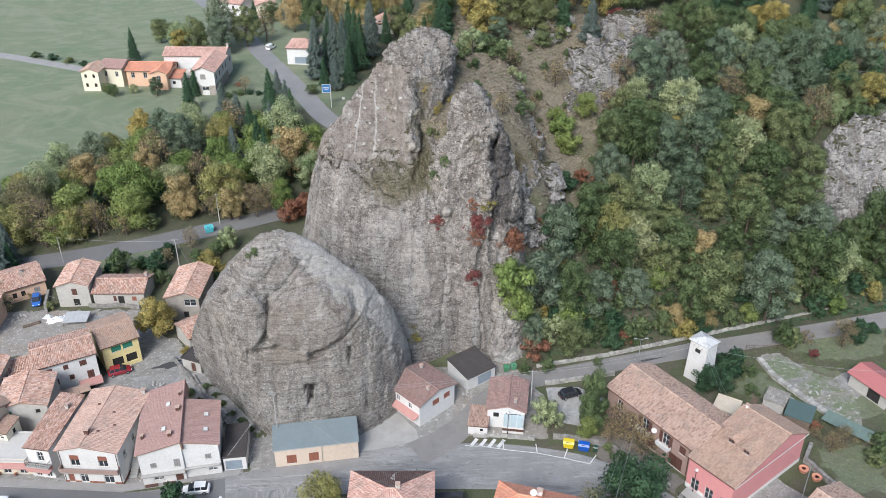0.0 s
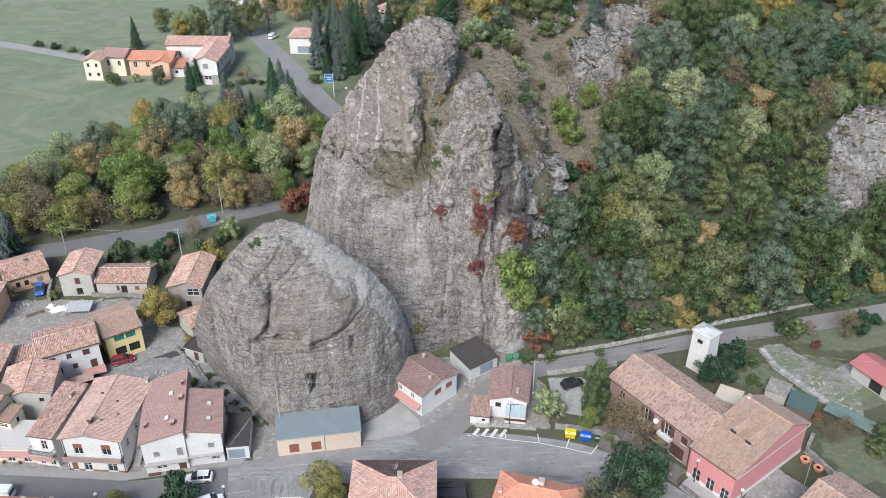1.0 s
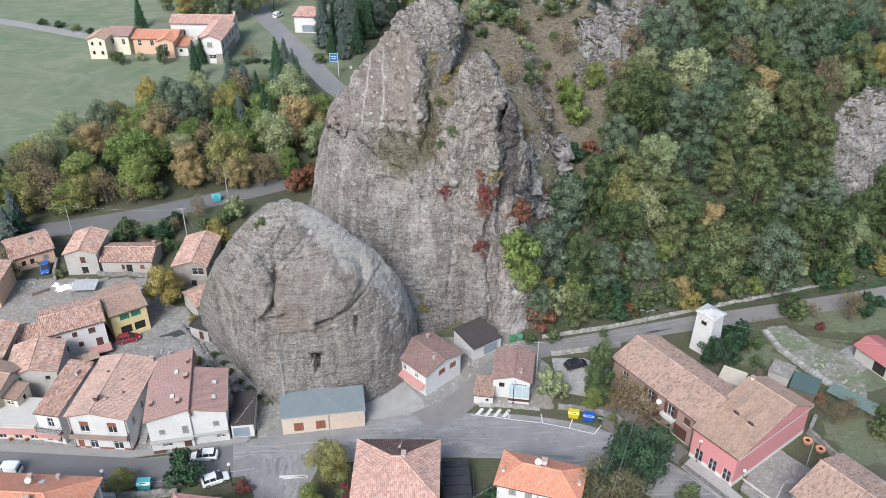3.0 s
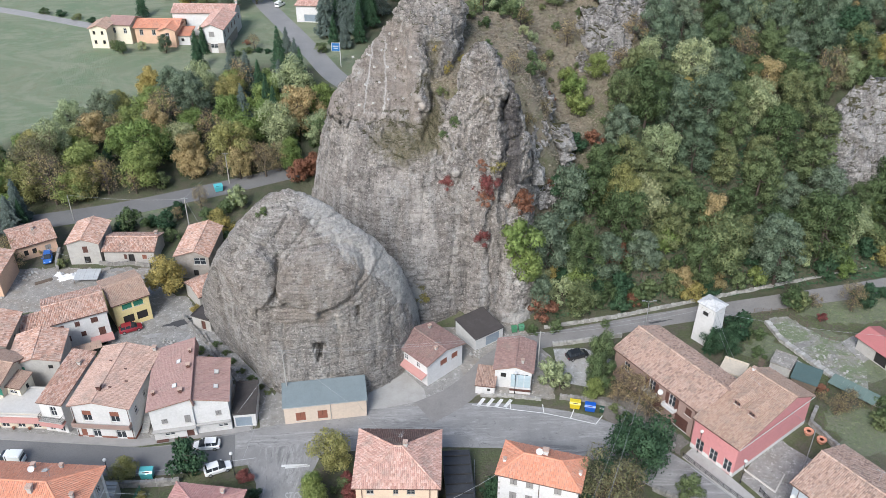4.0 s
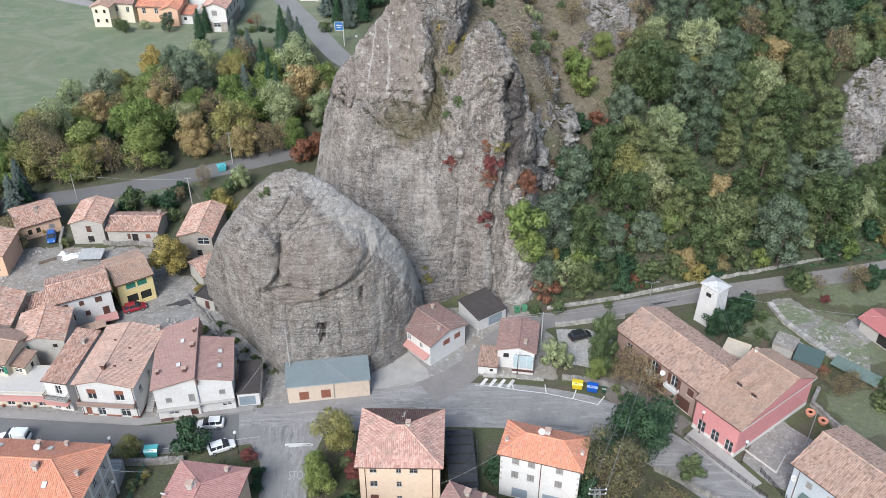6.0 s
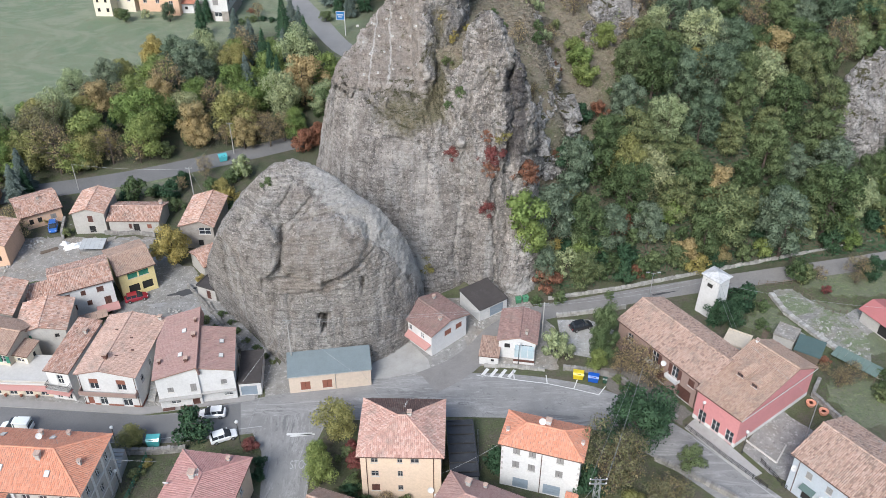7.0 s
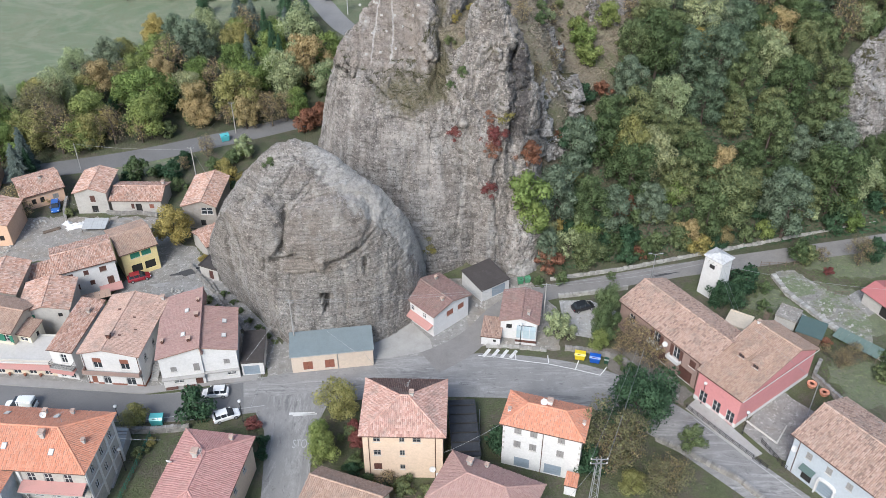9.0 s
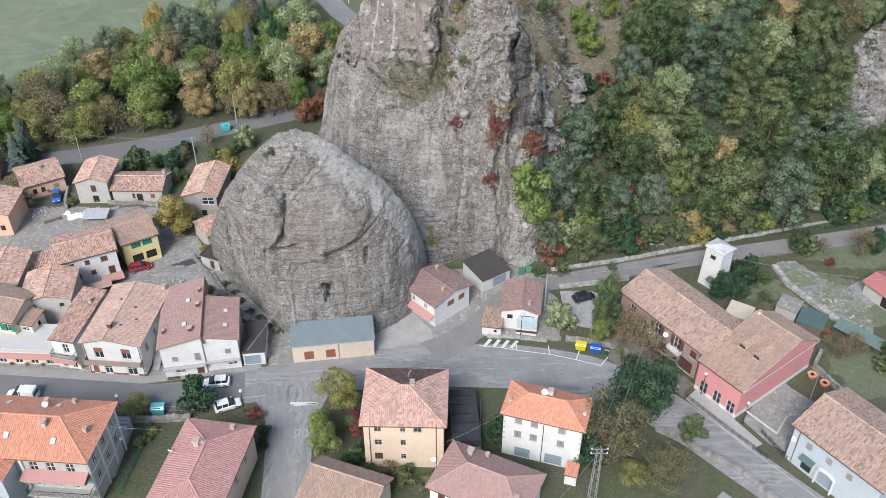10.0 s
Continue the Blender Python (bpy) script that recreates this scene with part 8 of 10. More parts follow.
for k in range(4):
    x = 7.2 + k * 1.45
    stripe((x - 0.55, 102.3 - k * 0.1), (x + 0.6, 104.1 - k * 0.12), 0.55)
EDGE = [(5.8, 102.6), (9.0, 102.2), (13.0, 101.3), (17.0, 100.6), (21.3, 99.3), (25.0, 98.0)]
for a, b in zip(EDGE, EDGE[1:]):
    stripe(a, b, 0.16)
for a, b in (((11.9, 101.5), (11.9, 103.6)), ((17.1, 100.7), (17.1, 102.6)), ((21.2, 99.4), (22.0, 101.4)), ((25.0, 98.1), (26.3, 99.9)), ((-22.4, 89.6), (-18.8, 90.0))):
    stripe(a, b, 0.3 if b[0] - a[0] > 3 else 0.16)
stripe((-23.0, 90.0), (-19.2, 90.1), 0.45)
for a, b in (((37.6, 89.0), (41.4, 84.2)), ((41.4, 84.2), (45.5, 79.0)), ((45.5, 79.0), (50.5, 72.8))):
    stripe(a, b, 0.14)
for a, b in zip(MAIN[3:6], MAIN[4:7]):
    stripe((a[0], a[1] - 2.55), (b[0], b[1] - 2.55), 0.12) if a[0] < -40 else None
txt = bpy.data.curves.new("stop_lettering", "FONT")
txt.body = "STOP"
txt.size = 1.0
txt.extrude = 0.002
txt.align_x = "CENTER"
stop = new("stop_lettering", txt)
txt.materials.append(PAINT_WORN)
stop.matrix_basis = pose(-20.3, 83.4, 0.072, 0, 0, 2) @ Matrix.Diagonal((1.15, 2.3, 1, 1))
tagged(stop, "white painted lettering on the asphalt side street", "road marking")
bpy.context.view_layer.update()

# mended strips and pale scars on the asphalt
PATCH_PALE = surface("pale_road_patch", (0.40, 0.39, 0.38), (0.27, 0.265, 0.26), 0.92, 0.7, 9, (0.15, 0.15, 0.15), 0.6, 0.3, 0.02)
PATCH_DARK = surface("fresh_asphalt_patch", (0.07, 0.07, 0.073), (0.05, 0.05, 0.053), 0.88, 0.7, 9, (0.11, 0.11, 0.11), 0.4, 0.3, 0.02)


def blotch(x, y, lx, ly, turn, mat, seed, label, z=0.078):
    g = random.Random(seed)
    n = 22
    ph = [g.uniform(0, 6.28) for _ in range(4)]
    pts = []
    for i in range(n):
        a = 2 * math.pi * i / n
        r = 1 + 0.25 * math.sin(3 * a + ph[0]) + 0.18 * math.sin(5 * a + ph[1]) + 0.12 * math.sin(8 * a + ph[2])
        px, py = math.cos(a) * lx * r, math.sin(a) * ly * r
        c, s = math.cos(radians(turn)), math.sin(radians(turn))
        pts.append((x + px * c - py * s, y + px * s + py * c))
    ob = new("road_patch", Shape().prism(pts, z - 0.01, z).mesh("road_patch", mat))
    return tagged(ob, label, "road patch", "patches on the road", "structure")


pp, pd = "pale worn patch on the grey asphalt", "dark mended patch on the grey paving"
k = 0
for x, y, lx, ly, turn, mat in ((-46.5, 124.6, 2.2, 0.9, 20, 1), (-44.5, 119.4, 1.6, 0.5, 60, 0), (-50.5, 121.0, 1.5, 0.6, 10, 0), (-34.5, 108.5, 2.2, 0.5, 52, 0),
                                 (40.5, 123.8, 2.2, 0.25, 14, 1), (52, 126.4, 1.6, 0.2, 14, 1)):
    blotch(x, y, lx, ly, turn, PATCH_DARK if mat else PATCH_PALE, k, pd if mat else pp, 0.08 + 0.0012 * k)
    k += 1


# ---------------------------------------------------------------- vehicles, bins
def car_paint(name, rgb):
    m, nt, b = nodes_of(name)
    pos = nt.nodes.new("ShaderNodeTexCoord").outputs["Object"]
    col = mix_colors(nt, noise_of(nt, pos, 3.0, 5, 0.7, (1, 1, 1), 0.5, 1.2), rgb, tuple(c * 0.7 + 0.03 for c in rgb))
    nt.links.new(col, b.inputs["Base Color"])
    b.inputs["Roughness"].default_value = 0.3
    b.inputs["Coat Weight"].default_value = 0.4
    return m


RUBBER = surface("tyre_rubber", (0.03, 0.03, 0.03), (0.02, 0.02, 0.02), 0.9, 2, 10, bump=0.1)
LAMP_RED = surface("red_lamp_lens", (0.35, 0.02, 0.02), (0.28, 0.015, 0.015), 0.3, 2, 8, bump=0)
LAMP_CLEAR = surface("clear_lamp_lens", (0.7, 0.7, 0.72), (0.6, 0.6, 0.62), 0.2, 2, 8, bump=0)


def loft(sections):
    """A closed skin through cross-sections with the same number of points."""
    n = len(sections[0])
    v = [p for s in sections for p in s]
    f = [(k * n + i, k * n + (i + 1) % n, (k + 1) * n + (i + 1) % n, (k + 1) * n + i) for k in range(len(sections) - 1) for i in range(n)]
    f += [tuple(range(n - 1, -1, -1)), tuple(range((len(sections) - 1) * n, len(sections) * n))]
    return v, f


def car(label, x, y, turn, rgb, long=4.0, wide=1.72, high=1.48, van=False, z=0.06):
    """The nose points to +x before the turn."""
    ob = thing("car" if not van else "van", label, "car" if not van else "van", pose(x, y, z, 0, 0, turn))
    L, W = long / 2, wide / 2
    paint = car_paint("car_paint", rgb)

    def section(px, w, z0, z1):
        return [(px, -w * 0.9, z0), (px, -w, z0 + 0.12), (px, -w, z1 - 0.12), (px, -w * 0.86, z1), (px, w * 0.86, z1), (px, w, z1 - 0.12), (px, w, z0 + 0.12), (px, w * 0.9, z0)]
    belt = 0.92 if not van else 1.05
    prof = [(-L, 0.86, 0.34, belt - 0.1), (-L + 0.12, 0.97, 0.24, belt), (-L * 0.5, 1, 0.2, belt + 0.02), (L * 0.35, 1, 0.2, belt), (L * 0.62, 0.98, 0.22, belt - 0.1), (L - 0.15, 0.9, 0.26, belt - 0.24), (L, 0.76, 0.34, belt - 0.34)]
    v, f = loft([section(px, W * s, z0, z1) for px, s, z0, z1 in prof])
    body = child("body", mesh_of("body", v, f, paint, False), ob)
    back = -L + (0.12 if van else 0.3)
    cab = [(back, 0.84, belt - 0.04, belt + 0.08), (back + 0.22, 0.82, belt - 0.04, high - 0.06), (L * 0.05, 0.82, belt - 0.04, high - 0.02), (L * 0.3, 0.80, belt - 0.04, high - 0.16), (L * 0.56, 0.78, belt - 0.04, belt + 0.04)]

    def upper(px, w, z0, z1):
        return [(px, -W * w * 1.06, z0), (px, -W * w * 0.88, z1), (px, W * w * 0.88, z1), (px, W * w * 1.06, z0)]
    v, f = loft([upper(*c) for c in cab])
    child("glazing", mesh_of("glazing", v, f, GLASS), ob)
    roof = Shape().bevel_box(back + 0.2, L * 0.1, -W * 0.74, W * 0.74, high - 0.05, high + 0.015, 0.03)
    for s in (-1, 1):
        for px in (-L * 0.42, L * 0.02):
            roof.box(px - 0.05, px + 0.05, s * W * 0.80 - 0.05, s * W * 0.80 + 0.05, belt, high - 0.04)
    if van:
        roof.box(back + 0.1, -L * 0.1, -W * 0.9, W * 0.9, belt, high - 0.05)
    child("roof", roof.mesh("roof", paint), ob)
    for sx in (-L * 0.62, L * 0.62):
        for sy in (-1, 1):
            wh = child("wheel", Shape().tube((0, -0.1, 0), (0, 0.1, 0), 0.31, n=16).mesh("wheel", RUBBER), ob, "", pose(sx, sy * (W - 0.08), 0.3))
            child("rim", Shape().tube((0, sy * 0.09, 0), (0, sy * 0.112, 0), 0.2, 0.17, n=12).mesh("rim", METAL), wh)
    for sy in (-1, 1):
        child("headlight", Shape().bevel_box(L - 0.16, L - 0.02, sy * W * 0.62 - 0.16, sy * W * 0.62 + 0.16, 0.56, 0.68, 0.02).mesh("headlight", LAMP_CLEAR), ob)
        child("tail_light", Shape().bevel_box(-L - 0.01, -L + 0.1, sy * W * 0.76 - 0.1, sy * W * 0.76 + 0.1, 0.6, 0.82, 0.02).mesh("tail_light", LAMP_RED), ob)
        child("door_mirror", Shape().bevel_box(L * 0.3, L * 0.42, sy * (W + 0.09) - 0.09, sy * (W + 0.09) + 0.09, 0.9, 1.05, 0.02).mesh("door_mirror", paint), ob)
    return ob


car("white hatchback driving along the village road", -34.8, 93.9, 185, (0.78, 0.78, 0.77))
car("white hatchback parked beside the rose-roofed house", -32.2, 89.2, 24, (0.76, 0.77, 0.77))
car("blue hatchback parked in the gravel yard", -77.9, 145.6, 288, (0.03, 0.13, 0.42))
car("dark red hatchback parked on the village square", -54.6, 122.6, 24, (0.26, 0.018, 0.03))
car("black car parked on the white gravel", 24.3, 114.2, 20, (0.015, 0.015, 0.017))
car("white van parked beside the valley road", -55.2, 309.5, 66, (0.75, 0.75, 0.74), 4.6, 1.85, 1.95, True)
car("white van with a green cover parked on the road", -63.6, 91.2, 178, (0.72, 0.74, 0.72), 4.8, 1.85, 2.0, True)


def skip_bin(label, x, y, turn, rgb, w=1.5, d=1.3, h=1.35):
    m = car_paint("bin_plastic", rgb)
    ob = thing("recycling_bin", label, "bin", pose(x, y, 0.06, 0, 0, turn), "bins by the road")
    v, f = loft([[(-w / 2 * s, -d / 2 * s, z), (w / 2 * s, -d / 2 * s, z), (w / 2 * s, d / 2 * s, z), (-w / 2 * s, d / 2 * s, z)] for s, z in ((0.85, 0.12), (0.98, h * 0.7), (1.0, h * 0.82))])
    body = child("body", mesh_of("body", v, f, m), ob)
    v, f = loft([[(px, -d / 2 * 1.02, h * 0.82), (px, -d * 0.3, h * 1.0), (px, d * 0.3, h * 1.04), (px, d / 2 * 1.02, h * 0.84)] for px in (-w / 2 * 1.02, w / 2 * 1.02)])
    child("lid", mesh_of("lid", v, f, m), ob)
    for sx in (-1, 1):
        for sy in (-1, 1):
            child("wheel", Shape().tube((sx * w * 0.36 - 0.04, sy * d * 0.34, 0.09), (sx * w * 0.36 + 0.04, sy * d * 0.34, 0.09), 0.09, n=8).mesh("wheel", RUBBER), ob)
    child("slot", Shape().box(-w * 0.25, w * 0.25, -d * 0.43, -d * 0.38, h * 0.9, h * 0.96).mesh("slot", DARK), ob)
    return ob


skip_bin("yellow recycling bin at the roadside", 22.2, 101.9, -12, (0.62, 0.48, 0.02), 1.7)
skip_bin("blue recycling bin at the roadside", 24.5, 101.2, -14, (0.01, 0.09, 0.42), 1.7)
skip_bin("small dark green bin at the roadside", 26.3, 100.7, -20, (0.02, 0.06, 0.04), 0.7, 0.7, 1.1)
skip_bin("turquoise waste container beside the garden wall", -42.2, 88.2, 3, (0.10, 0.45, 0.45), 1.9, 1.5, 1.6)
skip_bin("turquoise waste container beside the valley road", -49.4, 173.6, 24, (0.08, 0.42, 0.46), 1.9, 1.5, 1.6)
skip_bin("green waste bin at the lane below the slope", 14.0, 121.3, 10, (0.05, 0.2, 0.1), 1.0, 0.9, 1.2)
skip_bin("green waste bin with a white lid below the slope", 15.3, 121.7, 10, (0.08, 0.25, 0.14), 1.0, 0.9, 1.2)
for x, y in ((57.3, 95.4), (58.6, 93.6)):
    ob = thing("terracotta_pot", "large round orange terracotta pot on the terrace", "pot", pose(x, y, 0.12), "terracotta pots")
    child("pot", Shape().lathe([(0.45, 0), (0.62, 0.25), (0.72, 0.6), (0.78, 0.75), (0.72, 0.78), (0.62, 0.7)], 16).mesh("pot", CLAY_ORANGE), ob)
    child("soil", Shape().lathe([(0.62, 0.62), (0.6, 0.68), (0.3, 0.7)], 12).mesh("soil", EARTH), ob)


# ---------------------------------------------------------------- poles, lamps, wires
def pole(label, x, y, high, r=0.13, mat=None, arms=1, turn=0, lean=(0, 0)):
    ob = thing("utility_pole", label, "utility pole", pose(x, y, 0, lean[0], lean[1], turn))
    child("mast", Shape().tube((0, 0, -0.3), (0, 0, high), r, r * 0.65, 10).mesh("mast", mat or CONCRETE), ob)
    for k in range(arms):
        z = high - 0.3 - k * 0.5
        child("crossarm", Shape().box(-0.7, 0.7, -0.05, 0.05, z, z + 0.09).mesh("crossarm", METAL), ob)
        for u in (-0.6, 0, 0.6):
            child("insulator", Shape().lathe([(0.03, 0), (0.06, 0.04), (0.04, 0.08), (0.06, 0.12), (0.02, 0.16)], 8, (u, 0, z + 0.09)).mesh("insulator", GREY_WALL), ob)
    return ob


pole("tall grey concrete utility pole in front of the boulder", -23.6, 102.8, 11.7)
pole("grey concrete utility pole beside the upper lane", 17.3, 111.8, 7.6)
pole("slim grey utility pole beside the meadow hedge", -52.0, 156.6, 8.0, arms=1)
pole("slim white utility pole beside the pink house", 53.2, 87.0, 9.5, 0.09, METAL, 0)
pole("grey utility pole among the valley trees", -47.6, 177.0, 8.0, arms=1)
pole("thin grey pole beside the valley lane", -78.0, 160.8, 6.5, 0.1, arms=0)


def lattice_mast():
    ob = thing("lattice_mast", "grey steel lattice mast carrying power lines", "mast", pose(19.4, 70.5, 0))
    H, b, t = 13.0, 0.55, 0.28
    legs = []
    for sx in (-1, 1):
        for sy in (-1, 1):
            child("leg", Shape().tube((sx * b, sy * b, 0), (sx * t, sy * t, H), 0.05, n=4).mesh("leg", METAL), ob)
    sh = Shape()
    n = 16
    for k in range(n):
        s0, s1 = b + (t - b) * k / n, b + (t - b) * (k + 1) / n
        z0, z1 = H * k / n, H * (k + 1) / n
        for a, c in (((-1, -1), (1, -1)), ((1, -1), (1, 1)), ((1, 1), (-1, 1)), ((-1, 1), (-1, -1))):
            p, q = (a, c) if k % 2 else (c, a)
            sh.tube((p[0] * s0, p[1] * s0, z0), (q[0] * s1, q[1] * s1, z1), 0.028, n=4, caps=False)
    child("bracing", sh.mesh("bracing", METAL), ob)
    for z in (H - 0.2, H - 1.0):
        child("crossarm", Shape().box(-1.1, 1.1, -0.06, 0.06, z, z + 0.1).mesh("crossarm", METAL), ob)
        for u in (-1.0, 1.0):
            child("insulator", Shape().lathe([(0.04, 0), (0.1, 0.05), (0.05, 0.1), (0.1, 0.15), (0.03, 0.22)], 8, (u, 0, z + 0.1)).mesh("insulator", WHITE), ob)


lattice_mast()


def wire(a, b, sag, r=0.018):
    a, b = Vector(a), Vector(b)
    n = 18
    pts = [a.lerp(b, i / n) - Vector((0, 0, sag * 4 * (i / n) * (1 - i / n))) for i in range(n + 1)]
    side = (b - a).cross(Vector((0, 0, 1))).normalized() * r
    up = Vector((0, 0, r))
    sh = Shape()
    sh.add([q for p in pts for q in (p - side, p - up, p + side, p + up)], [(4 * i + k, 4 * i + (k + 1) % 4, 4 * i + 4 + (k + 1) % 4, 4 * i + 4 + k) for i in range(n) for k in range(4)])
    ob = new("wire", sh.mesh("wire", METAL))
    return tagged(ob, "thin grey overhead wire hanging between the poles", "wire", "overhead wires")


LT = (-23.6, 102.8, 11.5)
for a, b, s in ((LT, (17.3, 111.8, 7.4), 0.6), ((-23.6, 102.8, 11.1), (17.3, 111.8, 7.0), 0.7), (LT, (-52.0, 156.6, 7.8), 1.0), ((-23.6, 102.8, 11.1), (-44, 139, 6.4), 0.8), (LT, (-30.0, 96.2, 5.0), 0.2), (LT, (-13.6, 99.6, 3.7), 0.3), (LT, (-27.5, 86.0, 5.2), 0.4),
                ((17.3, 111.8, 7.4), (45.9, 118.9, 7.5), 0.7), ((17.3, 111.8, 7.0), (46.6, 118.0, 7.5), 0.8), ((47.5, 117.0, 7.4), (80.0, 112.0, 5.5), 0.8), ((47.3, 116.9, 7.4), (46.2, 103.4, 8.2), 0.4), ((47.9, 117.0, 7.4), (46.9, 103.1, 8.2), 0.4),
                ((20.4, 70.5, 13.0), (30.5, 96.0, 8.0), 0.5), ((18.4, 70.5, 13.0), (29.5, 96.0, 8.0), 0.5), ((20.4, 70.5, 12.2), (30.5, 96.0, 7.4), 0.5), ((19.4, 70.5, 12.4), (10.0, 60.0, 11.0), 0.3), ((-52.0, 156.6, 7.8), (-47.6, 177.0, 7.8), 0.4),
                ((-52.0, 156.6, 7.6), (-78.0, 160.8, 6.4), 0.6), ((-46.5, 77.8, 9.2), (-38.2, 79.2, 6.6), 0.3), ((-82, 146.5, 3.6), (-56.5, 133.0, 5.6), 0.4), ((-56.5, 133.0, 5.6), (-43.6, 139.0, 5.4), 0.4), ((-5.2, 83.1, 10.4), (-12.6, 100.0, 3.9), 0.5), ((-0.2, 78.4, 4.6), (9, 82.0, 7.4), 0.4),
                ((53.2, 87.0, 9.4), (47.5, 99.0, 9.2), 0.3)):
    wire(a, b, s)


def globe_lamp(x, y, high=4.0, double=False):
    ob = thing("street_lamp", "slim dark street lamp with a white globe", "street lamp", pose(x, y, 0.05), "street lamps")
    child("post", Shape().lathe([(0.12, 0), (0.1, 0.3), (0.055, 0.4), (0.045, high)], 10).mesh("post", METAL_DARK), ob)
    child("collar", Shape().lathe([(0.05, high), (0.13, high + 0.06), (0.13, high + 0.1), (0.08, high + 0.12)], 10).mesh("collar", METAL_DARK), ob)
    prof = [(0.27 * math.sin(math.pi * k / 10) + 0.001, high + 0.38 - 0.27 * math.cos(math.pi * k / 10)) for k in range(11)]
    child("globe", Shape().lathe(prof, 14).mesh("globe", WINDOW_WHITE, True), ob)


for x, y in ((-47.4, 87.4), (-29.6, 88.4), (39.3, 91.9), (43.1, 88.6), (12.8, 105.2), (-44.4, 79.4), (44.0, 86.0), (-0.6, 75.0)):
    globe_lamp(x, y)
ob = thing("street_lamp", "tall grey street lamp with two flat heads", "street lamp", pose(37.7, 122.2, 0), "street lamps")
child("post", Shape().tube((0, 0, 0), (0, 0, 5.8), 0.07, 0.05, 8).mesh("post", METAL), ob)
for s in (-1, 1):
    child("arm", Shape().tube((0, 0, 5.7), (s * 0.8, 0, 6.0), 0.03, n=6).mesh("arm", METAL), ob)
    child("lamp_head", Shape().bevel_box(s * 1.0 - 0.3, s * 1.0 + 0.3, -0.14, 0.14, 5.95, 6.08, 0.03).mesh("lamp_head", METAL), ob)

ob = thing("road_sign", "blue rectangular road sign on a white post", "road sign", pose(-29.4, 250.5, 0, 0, 0, -5))
child("post", Shape().tube((1.3, 0, 0), (1.3, 0, 7.5), 0.12, n=8).mesh("post", WINDOW_WHITE), ob)
BLUE_SIGN = surface("blue_sign_paint", (0.02, 0.16, 0.42), (0.02, 0.14, 0.36), 0.4, 1, 6, bump=0)
pl = child("sign_panel", Shape().bevel_box(-1.2, 1.25, -0.1, 0.1, 4.8, 7.4, 0.05).mesh("sign_panel", BLUE_SIGN), ob)
child("sign_frame", Shape().box(-1.25, 1.3, -0.12, -0.101, 4.75, 4.9).box(-1.25, 1.3, -0.12, -0.101, 7.3, 7.45).box(-1.25, -1.1, -0.12, -0.101, 4.9, 7.3).mesh("sign_frame", WINDOW_WHITE), pl)
child("sign_bar", Shape().box(-0.8, 0.9, -0.115, -0.101, 6.2, 6.5).mesh("sign_bar", WINDOW_WHITE), pl)
child("sign_bar", Shape().box(-0.6, 0.7, -0.115, -0.101, 5.6, 5.85).mesh("sign_bar", WINDOW_WHITE), pl)

# white plates that hold the bolts in the cliff face
from mathutils.bvhtree import BVHTree
CLIFF_TREE = BVHTree.FromPolygons([Vector(p) for p in cliff_shape[0]], cliff_shape[1].tolist())
BOULDER_TREE = BVHTree.FromPolygons([Vector(p) for p in boulder_shape[0]], boulder_shape[1].tolist())


def on_face(tree, x, z, y0=90.0):
    hit, nrm, _, _ = tree.ray_cast(Vector((x, y0, z)), Vector((0, 1, 0)))
    return (hit, nrm) if hit else (Vector((x, 140, z)), Vector((0, -1, 0)))


random.seed(3)
plate = Shape().bevel_box(-0.21, 0.21, -0.21, 0.21, 0, 0.1, 0.05).mesh("plate", SILL)
bolt = Shape().lathe([(0.09, 0.1), (0.09, 0.22), (0.03, 0.25)], 8).mesh("bolt", METAL)
for r in range(5):
    for c in range(5):
        x, z = -13.4 + c * 2.7 + (r % 2) * 1.2 + random.uniform(-0.4, 0.4), 45.0 - r * 2.2 - abs(c - 2) * 0.3 + random.uniform(-0.4, 0.4)
        hit, nrm = on_face(CLIFF_TREE, x, z)
        if hit.y > 160:
            continue
        ob = thing("rock_anchor", "pale square anchor plate bolted to the cliff", "rock anchor", Matrix.Translation(hit) @ nrm.to_track_quat("Z", "Y").to_matrix().to_4x4(), "anchors on the cliff")
        child("plate", plate, ob)
        child("bolt", bolt, ob)


# ---------------------------------------------------------------- single trees and shrubs
def on_rock(key, x, z, tree, scale=1.0):
    hit, nrm = on_face(tree, x, z)
    return plant(key, hit.x, hit.y + 0.5, scale, z=hit.z - 0.5, group="shrubs on the rock")


for key, x, z, s in (("red", 9.1, 24.6, 1.25), ("rust", 8.6, 22.6, 0.8), ("red", 2.3, 25.0, 0.9), ("red", 7.9, 15.2, 1.15), ("rust", 15.0, 20.0, 1.1), ("bushb", 14.6, 12.5, 2.2), ("bushb", 16.2, 9.0, 1.7), ("bushy", 10.5, 28.6, 0.9), ("rust", 8.2, 28.6, 0.6), ("bush", 1.5, 33.0, 0.6),
                      ("bush", 3.6, 36.0, 0.7), ("bushy", 2.6, 40.0, 0.5), ("bush", -20.3, 31.5, 0.7), ("bush", 12.6, 30.5, 0.4), ("bushb", 17.0, 8.0, 0.9), ("red", 6.4, 25.5, 0.4), ("bushy", 0.5, 43, 0.4)):
    on_rock(key, x, z, CLIFF_TREE, s)
on_rock("bush", -25.9, 29.8, BOULDER_TREE, 0.62)
for x, y, z in ((-2.6, 125.5, 8.0), (-2.2, 124.5, 5.5), (-3.4, 127, 10.5)):
    plant("bushy", x, y, 0.7, z=z - 1.2, group="shrubs on the rock")

